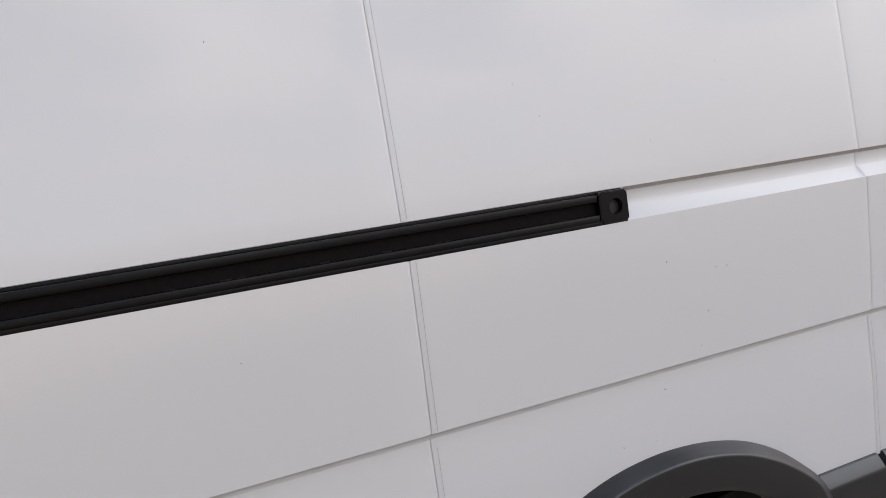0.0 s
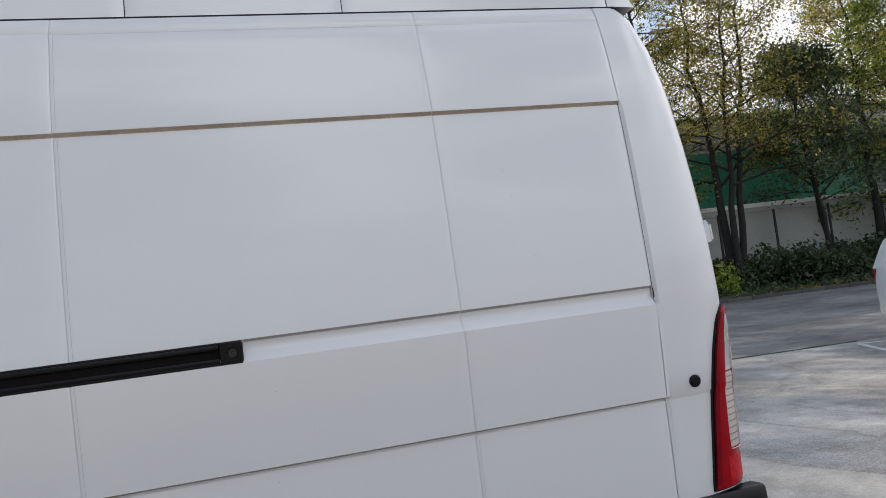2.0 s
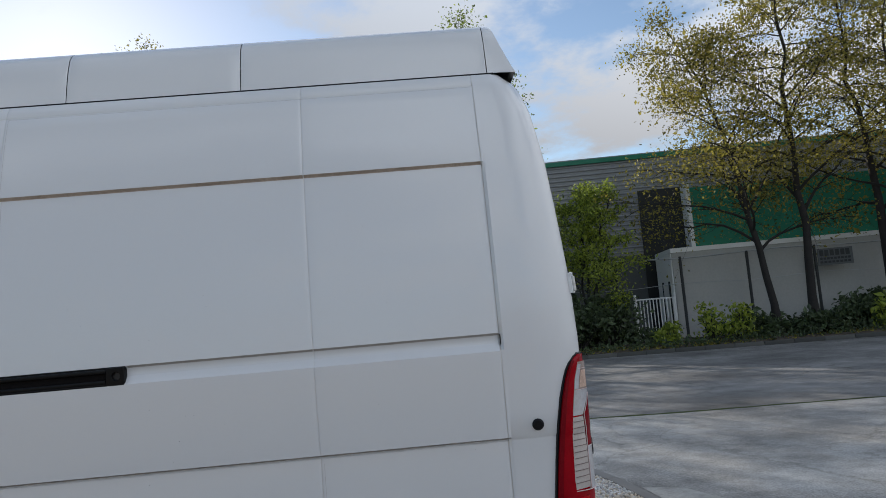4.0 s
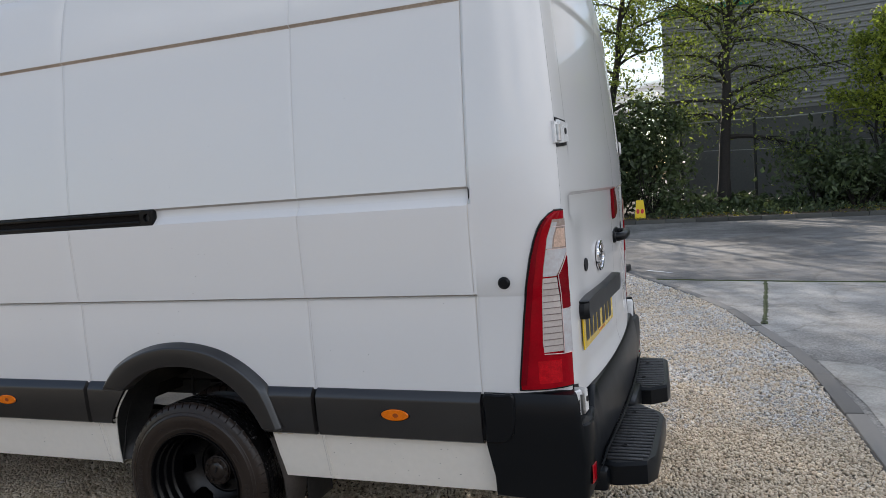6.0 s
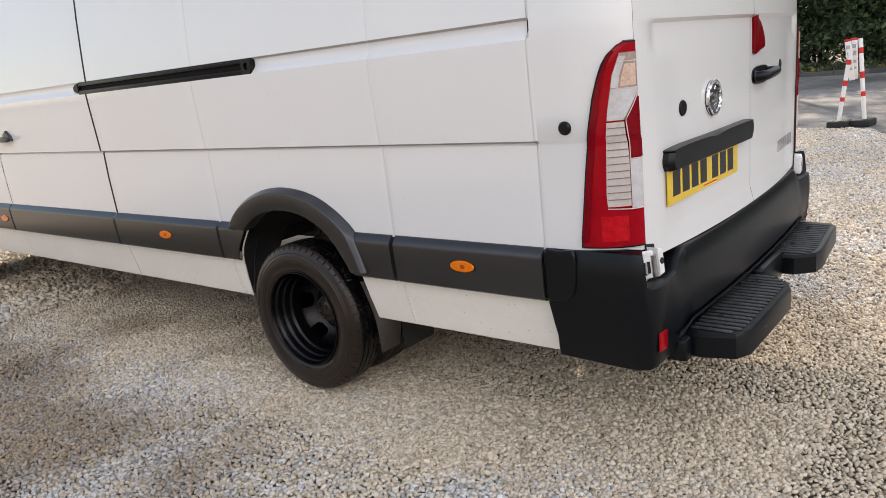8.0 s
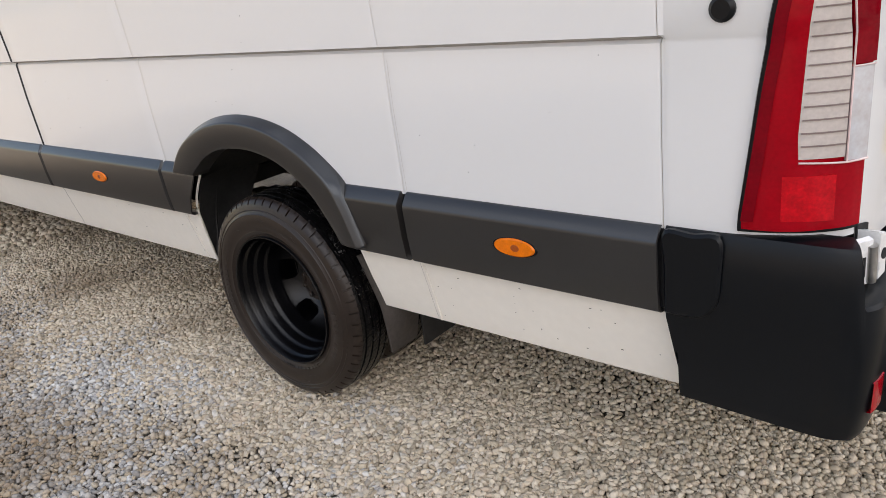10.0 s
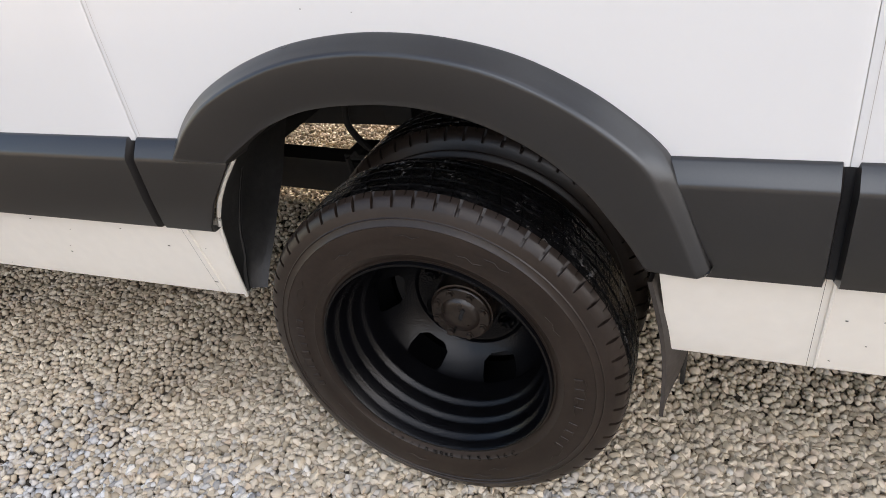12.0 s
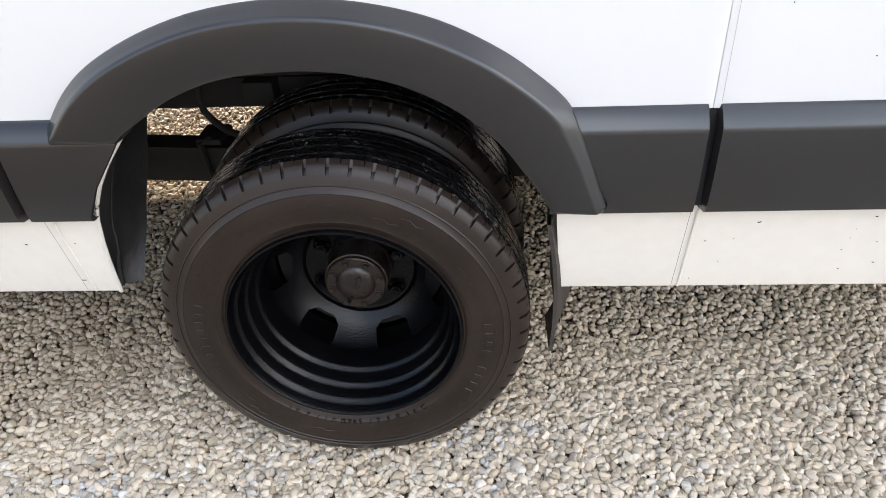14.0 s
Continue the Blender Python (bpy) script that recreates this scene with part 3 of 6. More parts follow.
def rake(z):
    """How far the rear end leans forward at height z."""
    return float(np.interp(z, [0, 1.45, 1.68, 1.92, 2.14, 2.35, 2.46, 2.5], [0, 0, -0.008, -0.026, -0.046, -0.078, -0.115, -0.15]))


ARCH_X = [-0.415, -0.34, -0.25, -0.12, 0.0, 0.16, 0.27, 0.36]
ARCH_Z = [0.765, 0.790, 0.836, 0.880, 0.893, 0.868, 0.812, 0.765]


def panel(x0, x1, z0=0.765, z1=2.498, arch=False, inset=0.0, slope=0.0, n=16):
    """A pressed side panel between two joints."""
    ts = span(0, 1, 60 if arch else n)
    rows = [0, 0.25, 0.5, 0.75] + [z for z in SIDE_Z if 0.97 <= z <= z1]

    def f(t, r):
        x = x0 + (x1 - x0) * t
        zb = max(z0, float(np.interp(x, ARCH_X, ARCH_Z))) if arch else z0
        z = zb + (0.97 - zb) * r if r < 0.9 else r
        edge = 0.0012 * (max(0, 1 - (x - x0) / 0.006) + max(0, 1 - (x1 - x) / 0.006))
        return (x + slope * (z - 1.1), side_y(z) + inset + edge, z)
    return grid([0, 0.003 / (x1 - x0), 0.006 / (x1 - x0)] + ts[1:-1] + [1 - 0.006 / (x1 - x0), 1 - 0.003 / (x1 - x0), 1], rows, f)


S0, S1, S2, S3 = -1.470, -0.502, 0.604, 1.268
G = 0.0004
for name, x0, x1, arch in (("side_panel", S0 + G, S1 - G, False), ("side_panel", S1 + G, S2 - G, True), ("side_panel", S2 + G, S3 - 0.001, False)):
    d = panel(x0, x1, arch=arch)
    link(name, d, paint, van)
    link(name, flipped(d), paint, van)
    d = panel(x0 + 0.004 if x0 < -1 else x0 - 0.01, x1 + 0.01, arch=arch, inset=0.004)
    link("inner_panel", d, paint_worn_bounce, van)
    link("inner_panel", flipped(d), paint_worn_bounce, van)

# shade and brown bounce painted under the creases, and the second line of the lapped joints
for z0, z1, mat in ((2.1190, 2.1300, crease_shade_mat), (1.4825, 1.4900, seam_fine), (1.1120, 1.1185, seam_fine)):
    for x0, x1 in ((S0 + 0.002, S1 - 0.002), (S1 + 0.002, S2 - 0.002), (S2 + 0.002, S3 - 0.002)):
        if z1 < 1.6 and z0 > 1.2 and x1 < 0:
            continue
        link("crease_shade", grid(span(max(x0, -0.045) if 1.2 < z0 < 1.6 else x0, x1, 24), span(z0, z1, 5), lambda x, z: (x, side_y(z) - 0.0006, z)), mat, van)
for x in (S1, S2):
    for z0, z1 in ((0.775, 1.108), (1.122, 1.424), (1.494, 2.116), (2.133, 2.440))[:4 if x == S1 else 1]:
        link("joint_line", grid([x + 0.0105, x + 0.0112], span(z0, z1, 14), lambda p, z: (p, side_y(z) - 0.0005, z)), seam_fine, van)
link("joint_line", grid(span(-0.49, 1.26, 20), [2.4405, 2.4412], lambda x, z: (x, side_y(z) - 0.0005, z)), seam_fine, van)

# rear pillar, wrapping round the corner to the door
CORNER_A, CORNER_B, CORNER_X = 0.212, 0.118, 1.362


def corner(s, z, out=0.0):
    """s: 0 to 1 along the pillar, then round the corner."""
    flat = 0.28
    y0 = pillar_y(z)
    if s < flat:
        x, y, nx, ny = S3 + 0.001 + (CORNER_X - S3 - 0.001) * s / flat, y0, 0.0, -1.0
    else:
        a = radians(77) * (s - flat) / (1 - flat)
        x, y = CORNER_X + CORNER_A * math.sin(a), y0 + CORNER_B * (1 - math.cos(a))
        nx, ny = CORNER_B * math.sin(a), -CORNER_A * math.cos(a)
        l = math.hypot(nx, ny)
        nx, ny = nx / l, ny / l
    k = min(1, max(0, (x - S3) / 0.28))
    return (x + rake(z) * k * k ** 0.3 + nx * out, y + ny * out, z)


def corner_y(s, z):
    """The pillar's joint edge lies on the side panel; it stands proud behind it."""
    p = corner(s, z)
    t = min(1, s / 0.035)
    return (p[0], side_y(z) * (1 - t) + p[1] * t, p[2])


PROWS = [0.765, 0.85, 0.97, 1.106, 1.113, 1.1205, 1.2, 1.3, 1.43, 1.4535, 1.479, 1.4905, 1.55, 1.60, 1.7, 1.80, 1.95, 2.05, 2.115, 2.1305, 2.17, 2.23, 2.33, 2.40, 2.44, 2.475, 2.498]
d = grid([0, 0.012, 0.024, 0.036, 0.06, 0.1, 0.16, 0.22, 0.28] + span(0.31, 1, 26), PROWS, corner_y)
link("rear_pillar", d, paint, van)
link("rear_pillar", flipped(d), paint, van)
d = grid(span(0.0, 1, 20), PROWS, lambda s, z: corner(s, z, -0.012))
link("inner_panel", d, cavity, van)
link("inner_panel", flipped(d), cavity, van)

# sliding door and the wall ahead of it
SD = -2.872
d = panel(SD + 0.0025, S0 - 0.0065, n=30)
door = link("sliding_door", d, paint, van, label="white sliding side door with black pull handle")
link("door_handle", join(box(-2.73, -2.545, -0.052, -0.030, 1.19, 1.222, 0.009), box(-2.72, -2.69, -0.034, 0.0, 1.19, 1.222, 0.005), prism([(-2.66, 1.20), (-2.55, 1.195), (-2.56, 1.23), (-2.61, 1.262), (-2.65, 1.24)], lambda a, b, h: (a, -0.008 - h, b), 0.02, 0.006)), trim_plastic, door, label="black plastic door handle")
link("sliding_door", flipped(d), paint, van)
d = panel(SD - 0.01, S0 + 0.01, inset=0.013)
link("inner_panel", d, cavity, van)
link("inner_panel", flipped(d), cavity, van)

# white sill panels below the trim
FRONT_CUT = ([0.385, 0.43, 0.48, 0.53, 0.575, 0.61, 0.65, 0.69, 0.74], [-0.437, -0.432, -0.425, -0.4155, -0.404, -0.391, -0.371, -0.345, -0.305])
REAR_CUT = ([0.39, 0.5, 0.59], [0.400, 0.391, 0.383])


def sill(x0, x1, z0=0.388):
    g = lambda v, z: v if isinstance(v, (int, float)) else float(np.interp(z, *v))
    rows = [-0.02, 0, 0.03, 0.2, 0.4, 0.6, 0.8, 1]

    def f(t, r):
        z = z0 + 0.212 * max(0, r)
        if r < 0:
            return (g(x0, z) + (g(x1, z) - g(x0, z)) * t, 0.11, z0 + 0.002)
        return (g(x0, z) + (g(x1, z) - g(x0, z)) * t, float(np.interp(z, [0.38, 0.392, 0.60], [0.086, 0.080, 0.031])), z)
    return grid(span(0, 1, 14), rows, f)


for x0, x1 in ((-3.9, SD - 0.002), (SD + 0.002, S0 - 0.002), (S0 + 0.001, S1 - 0.0003), (S1 + 0.0003, FRONT_CUT), (REAR_CUT, S2 - 0.0003), (S2 + 0.0003, 1.33)):
    d = sill(x0, x1)
    link("sill_panel", d, paint_worn_bounce, van)
    link("sill_panel", flipped(d), paint_worn_bounce, van)
d = sill(-3.9, -0.455, 0.392)
d2 = sill(0.41, 1.3, 0.392)
for q in (d, d2):
    q = ([(v[0], v[1] + 0.010, v[2]) for v in q[0]], q[1])
    link("inner_panel", q, cavity, van)
    link("inner_panel", flipped(q), cavity, van)
# raised weld seams on the sill
for x in (-0.497, 0.6035):
    d = tube([(x + 0.012, 0.0795, 0.39), (x + 0.012, 0.055, 0.49), (x + 0.012, 0.030, 0.592)], 0.0026, 6)
    link("weld_seam", d, paint_worn_bounce, van)
link("rust_stain", grid(span(0.388, 0.475, 12), span(0.560, 0.588, 6), lambda x, z: (x, float(np.interp(z, [0.392, 0.60], [0.080, 0.031])) - 0.0006, max(z, 0.588 - 0.026 * max(0.05, 0.5 + noise.noise((x * 40, 0, 2)))))), stain_mat, van)
# lip of the wheel opening
lip = [Vector((float(np.interp(z, *FRONT_CUT)), float(np.interp(z, [0.38, 0.55, 0.58, 0.62, 0.66, 0.75], [0.082, 0.0425, 0.034, 0.025, 0.021, 0.018])), z)) for z in span(0.388, 0.74, 40)]
d = tube(lip, 0.0042, 6)
link("arch_lip", d, paint_worn_bounce, van)
link("arch_lip", flipped(d), paint_worn_bounce, van)

# black side trim, length by length
TRIM = [(0.772, 0.016), (0.7712, 0.011), (0.769, 0.0085), (0.7465, -0.0080), (0.7425, -0.0098), (0.736, -0.0105), (0.66, -0.007), (0.606, -0.001), (0.594, 0.003), (0.588, 0.012), (0.588, 0.034)]


def trim(x0, x1, c0=0.0, c1=0.0, curve=None):
    """A length of trim; c0, c1: chamfers of its ends."""
    ts = [0, 0.5, 1] + [2, 3, 4] + [5, 5.5, 6]

    def f(t, p):
        z, y = p
        e = x1 if curve is None else float(np.interp(z, *curve)) + x1
        if t <= 1:
            k = c0 * t + 0.0015
            return (x0 + k * (t > 0), y + (1 - t) * (0.016 if c0 else 0.004), z)
        if t >= 5:
            u = 6 - t
            k = c1 * u + 0.0015
            return (e - k * (u > 0), y + (1 - u) * (0.016 if c1 else 0.004), z)
        return (x0 + c0 + (e - c1 - x0 - c0) * (0.01 + 0.98 * (t - 2) / 2), y, z)
    return grid(ts, TRIM, f)


for x0, x1 in ((-3.85, -0.46), (0.42, 1.28)):
    d = box(x0, x1, 0.0185, 0.03, 0.597, 0.764)
    link("trim_backing", d, cavity, van)
    link("trim_backing", flipped(d), cavity, van)
for i, (x0, x1, c0, c1, cv) in enumerate(((-3.85, SD - 0.004, 0, 0.012, None), (SD + 0.004, S0 - 0.005, 0, 0.016, None), (S0 + 0.003, S1 - 0.010, 0, 0.005, None), (S1 + 0.003, 0.005, 0, 0, FRONT_CUT), (0.368, S2 - 0.004, 0, 0.003, None), (S2 + 0.007, S3 - 0.003, 0.003, 0, None))):
    d = trim(x0, x1, c0, c1, cv)
    link("side_trim", d, trim_plastic, van)
    link("side_trim", flipped(d), trim_plastic, van)
for x, z in ((-2.99, 0.672), (-0.975, 0.682), (0.938, 0.6845)):
    def lens(o, d0, b):
        return prism(oval(x, z, o, o * 0.40, 32), lambda a, c, h: (a, -0.0065 - h, c), d0, b)
    holder = link("marker_lamp", lens(0.060, 0.0035, 0.002), bumper_plastic, van, label="oval amber side marker lamp")
    face = link("lens", lens(0.054, 0.0075, 0.004), amber_lens, holder)
    link("lens_core", prism(oval(x + 0.004, z, 0.011, 0.008, 20), lambda a, c, h: (a, -0.0138 - h, c), 0.0008, 0.0004), amber_core, face)
    o = flipped(lens(0.060, 0.0035, 0.002))
    link("marker_lamp", o, amber_lens, van)

# flared wheel arch
OUTER = [(-0.430, 0.738), (-0.412, 0.765), (-0.372, 0.815), (-0.320, 0.858), (-0.240, 0.899), (-0.150, 0.929), (-0.063, 0.943), (0.019, 0.945), (0.109, 0.935), (0.201, 0.910), (0.285, 0.868), (0.347, 0.823), (0.390, 0.782), (0.410, 0.742), (0.4215, 0.713), (0.4375, 0.668), (0.4545, 0.620), (0.4600, 0.602)]
INNER = [(-0.302, 0.737), (-0.290, 0.752), (-0.250, 0.779), (-0.205, 0.807), (-0.140, 0.833), (-0.085, 0.844), (-0.030, 0.848), (0.020, 0.848), (0.078, 0.841), (0.150, 0.822), (0.225, 0.783), (0.286, 0.731), (0.322, 0.684), (0.347, 0.648), (0.362, 0.622), (0.373, 0.602)]
oc, ic = spline([(a, 0, b) for a, b in OUTER], 80), spline([(a, 0, b) for a, b in INNER], 80)
FLARE = [(-0.005, 0.030), (0.0, 0.012), (0.015, 0.006), (0.095, -0.0050), (0.155, -0.0195), (0.178, -0.0234), (0.203, -0.0252), (0.24, -0.0256), (0.6, -0.023), (0.85, -0.020), (0.95, -0.018), (0.99, -0.015), (1.0, -0.009), (1.0, 0.05)]


def flare(i, p):
    """The arch's section: its rear foot lies on the side trim, its front end closes in a round."""
    w, y = p
    q = oc[i].lerp(ic[i], w)
    k = math.sqrt(max(0, 1 - (1 - i / 4) ** 2)) if i < 4 else 1
    y = 0.012 + (y - 0.012) * k if y < 0.012 else y
    z = q.z
    if i > 40:
        foot = min(1.0, max(0.0, (0.805 - q.z) / 0.05))
        if 0 <= w < 0.178:
            y += (min(y, -0.0095 - 0.0135 * (w / 0.178) ** 0.7) - y) * foot
        if i > 76:                               # rounded bottom edge
            y += (0.0, 0.0012, 0.005, 0.018)[i - 76] if y < 0.01 else 0.0
            z += 0.010 * max(0.0, 0.06 - w) / 0.06
    return (q.x, y, z)


d = grid(range(80), FLARE, flare)
link("wheel_arch", d, trim_plastic, van, label="flared black plastic wheel arch")
link("wheel_arch", flipped(d), trim_plastic, van)

# sliding door rail in its recess
rail = link("door_rail", join(box(-1.545, -0.052, -0.004, 0.012, 1.4805, 1.4895, 0.0015), box(-1.545, -0.052, -0.0175, 0.012, 1.4245, 1.4345, 0.002), box(-1.545, -0.06, 0.0065, 0.0125, 1.436, 1.482)), rail_metal, van, label="black sliding door rail")
link("rail_lip", join(box(-1.54, -0.115, -0.0165, -0.005, 1.4690, 1.4835, 0.003), box(-1.54, -0.115, -0.0185, -0.007, 1.4315, 1.4460, 0.003)), rail_metal, rail)
link("rail_channel", grid(span(-1.54, -0.11, 120), span(1.438, 1.478, 6), lambda x, z: (x, -0.0035 + 0.0010 * noise.noise((x * 40, z * 90, 3)), z)), rail_dust, rail)


def drilled(x0, x1, z0, z1, y0, y1, r, n=32):
    """A block with a round hole sunk into its front face at y0."""
    cx, cz = (x0 + x1) / 2 + 0.003, (z0 + z1) / 2
    rows = [[], [], [], [], [], []]
    for i in range(n):
        a = 2 * math.pi * (i + 0.5) / n
        c, q = math.cos(a), math.sin(a)
        k = 1 / max(abs(c), abs(q))
        px, pz = cx + c * k * (x1 - x0) / 2 - 0.003 * abs(c) * k, cz + q * k * (z1 - z0) / 2
        px = min(max(px, x0), x1)
        rows[0].append((px, y1, pz))
        rows[1].append((px, y0 + 0.003, pz))
        rows[2].append((cx + (px - cx) * 0.93, y0, cz + (pz - cz) * 0.93))
        rows[3].append((cx + c * (r + 0.0012), y0, cz + q * (r + 0.0012)))
        rows[4].append((cx + c * r, y0 + 0.0012, cz + q * r))
        rows[5].append((cx + c * r * 0.9, y0 + 0.013, cz + q * r * 0.9))
    verts = [v for row in rows for v in row]
    faces = [(j * n + i, j * n + (i + 1) % n, (j + 1) * n + (i + 1) % n, (j + 1) * n + i) for j in range(5) for i in range(n)]
    return verts, faces + [tuple(range(5 * n, 6 * n))]


stop = link("rail_stop", drilled(-0.114, -0.050, 1.4265, 1.4875, -0.0205, 0.012, 0.0145), rail_metal, rail)
link("bolt_recess", lathe([(0.0, -0.0090), (0.0136, -0.0090), (0.0139, -0.0150)], 28, (-0.079, 0.0, 1.457)), ink, stop)
link("rail_end", prism([(-1.600, 1.446), (-1.585, 1.437), (-1.545, 1.432), (-1.545, 1.486), (-1.575, 1.482), (-1.600, 1.468)], lambda a, b, h: (a, 0.004 - h, b), 0.022, 0.005), rail_metal, rail)
# caked dirt along the rail's edges
random.seed(5)
v = []
for k in range(70):
    x, z = random.uniform(-1.5, -0.13), random.choice((1.4425, 1.4445, 1.4345))
    r = random.uniform(0.0015, 0.005)
    v.append(moved(box(-r * 1.8, r * 1.8, -0.002, 0.002, -r * 0.5, r * 0.5), Matrix.Translation((x, -0.0155 if z < 1.44 else -0.004, z))))
link("dirt", join(*v), cavity, rail)["kind"] = "stuff"

# roof
ROOF = [(2.504, 0.150), (2.512, 0.1515), (2.55, 0.158), (2.60, 0.168), (2.65, 0.181), (2.69, 0.197), (2.715, 0.216), (2.733, 0.245), (2.747, 0.30), (2.760, 0.40), (2.775, 0.60), (2.785, 0.85), (2.788, 1.035)]
ROOFW = ROOF + [(z, W - y) for z, y in reversed(ROOF[:-1])]
for x0, x1 in ((-2.87, -1.62), (-1.62, -0.955), (-0.952, -0.2955), (-0.2925, 0.3705), (0.3735, 1.3335)):
    link("roof_panel", grid([x0, x0 + 0.004, x0 + 0.05] + span(x0 + 0.1, x1 - 0.1, 8) + [x1 - 0.05, x1 - 0.004, x1], ROOFW, lambda x, p: (x, p[1] + (0.0015 if x in (x0, x1) else 0) * (1 if p[1] < 1.03 else -1), p[0])), paint, van)
link("roof_panel", grid([0, 0.03, 0.3, 0.6, 0.85, 1.0], ROOFW, lambda t, p: (1.3365 + t * float(np.interp(p[0], [2.504, 2.56, 2.69, 2.73, 2.79], [0.115, 0.085, 0.045, 0.035, 0.03])), p[1] + 0.010 * t * t * (1 if p[1] < 1.035 else -1), p[0])), paint, van)
link("roof_end", ([(1.3365 + float(np.interp(z, [2.504, 2.56, 2.69, 2.73, 2.79], [0.115, 0.085, 0.045, 0.035, 0.03])) - 0.002, y + (0.010 if y < 1.035 else -0.010), z) for z, y in ROOFW], [tuple(range(len(ROOFW)))]), paint, van)
link("inner_roof", box(-2.86, 1.33, 0.17, W - 0.17, 2.49, 2.60), cavity, van)
link("gutter_seal", join(box(-2.86, 1.36, 0.1485, 0.17, 2.4965, 2.5045), box(-2.86, 1.36, W - 0.17, W - 0.1485, 2.4965, 2.5045)), cavity, van)

# dark strip drawing the door gap together with the shading at its edges
link("door_gap_shade", grid([S0 - 0.0095, S0 - 0.009, S0 + 0.0045, S0 + 0.005], [z for z in SIDE_Z if 0.76 < z < 2.46], lambda x, z: (x, side_y(z) - (0.0012 if S0 - 0.0092 < x < S0 + 0.0047 else -0.003), z)), cavity, door)

# rear doors
def door_point(t, z, seam, out=0.0):
    """t: 0 at the hinge edge, 1 at the middle."""
    e = corner(1.0, z)
    y0 = e[1] + 0.0025
    y1 = W / 2 + seam
    y = y0 + (y1 - y0) * t
    c = (W / 2 - y) / (W / 2 - y0)
    x = e[0] + 0.062 * (1 - abs(c) ** 2.2) + 0.004 * (1 - math.exp(-t * 30))
    def step(a, b, q):
        s = min(1, max(0, (q - a) / (b - a)))
        return s * s * (3 - 2 * s)
    # pressed lower field and upper field
    low = step(0.05, 0.30 if z < 1.36 else 0.14, y - y0) * (1 - step(1.432, 1.448, z - 0.02 * max(0, 0.22 - (y - y0)) / 0.22 * 0)) * step(0.745, 0.77, z)
    up = step(0.10, 0.125, y - y0) * step(1.60, 1.63, z) * (1 - step(2.12, 2.15, z)) * 0.5
    x -= 0.015 * max(low, up)
    return (x + out, y, z)


DROWS = span(0.728, 1.40, 24) + span(1.405, 1.47, 12) + span(1.49, 2.10, 16) + span(2.105, 2.17, 7) + span(2.2, 2.485, 9)
tcols = [0, 0.004, 0.012, 0.03, 0.06, 0.09] + span(0.10, 0.16, 9) + span(0.18, 0.985, 24) + [0.994, 1.0]
ld = grid(tcols, DROWS, lambda t, z: door_point(t, z, -0.002))
left_door = link("rear_door", ld, paint, van, label="plain white rear door with badge and plate housing")
rd = flipped(grid(tcols, DROWS, lambda t, z: door_point(t, z, -0.002)))
right_door = link("rear_door", rd, paint, van, label="white rear door with black handle")
link("inner_panel", grid(span(0, 1, 8), DROWS[::4], lambda t, z: door_point(t, z, 0.01, -0.02)), cavity, van)
link("inner_panel", flipped(grid(span(0, 1, 8), DROWS[::4], lambda t, z: door_point(t, z, 0.01, -0.02))), cavity, van)


def on_door(y, z, out=0.0, left=True):
    yy = y if left else W - y
    y0 = corner(1.0, z)[1] + 0.0025
    p = door_point((yy - y0) / (W / 2 - 0.002 - y0), z, -0.002, out)
    return Vector((p[0], y if not left else p[1], p[2]))


link("lock_cap", prism(oval(0.385, 1.166, 0.026, 0.026, 24), lambda a, b, h: on_door(a, b, h), 0.005, 0.003), bumper_plastic, left_door)
badge = link("badge", prism(oval(0.620, 1.176, 0.060, 0.060, 40), lambda a, b, h: on_door(a, b, h - 0.002), 0.008, 0.003), steel_dusty, left_door, label="round chrome badge")
ring = [on_door(0.620 + 0.055 * math.cos(k * math.pi / 20), 1.176 + 0.055 * math.sin(k * math.pi / 20), 0.008) for k in range(41)]
link("badge_ring", tube(ring, 0.0075, 8), chrome, badge)
for q in ([(0.578, 1.186), (0.600, 1.196), (0.632, 1.184), (0.625, 1.176), (0.600, 1.184)], [(0.590, 1.170), (0.640, 1.176), (0.664, 1.190), (0.650, 1.166), (0.604, 1.160)], [(0.604, 1.150), (0.630, 1.158), (0.646, 1.150), (0.622, 1.136)], [(0.618, 1.204), (0.650, 1.198), (0.640, 1.212), (0.624, 1.216)]):
    link("badge_mark", prism(q, lambda a, b, h: on_door(a, b, h + 0.0055), 0.006, 0.002), chrome, badge)
hd = spline([(0.235, 0.985, 0), (0.222, 1.010, 0), (0.232, 1.040, 0), (0.262, 1.054, 0), (0.60, 1.060, 0), (0.93, 1.062, 0), (0.962, 1.054, 0), (0.968, 1.022, 0), (0.950, 0.990, 0)], 50)
PLATE_A, PLATE_B = on_door(0.238, 0.935), on_door(0.845, 0.935)


def on_plate(y, z, h):
    t = (y - 0.238) / 0.607
    return (PLATE_A.x + (PLATE_B.x - PLATE_A.x) * t + 0.006 + h, PLATE_A.y + (PLATE_B.y - PLATE_A.y) * t, z)


link("plate_housing", prism([(p[0], p[1]) for p in hd], lambda a, b, h: on_plate(a, b, h - 0.016), 0.044, 0.016), bumper_plastic, left_door, label="black plastic plate lamp housing")
plate = link("number_plate", prism([(0.238, 0.872), (0.845, 0.880), (0.845, 0.995), (0.238, 0.995)], on_plate, 0.005, 0.001), plate_yellow, left_door, label="yellow rear number plate")
for k in range(7):
    a = 0.272 + k * 0.0735 + (0.030 if k > 3 else 0)
    link("mark", prism([(a, 0.898), (a + 0.054, 0.898), (a + 0.054, 0.978), (a, 0.978)], lambda p, q, h: on_plate(p, q, h + 0.0048), 0.0012), ink, plate)
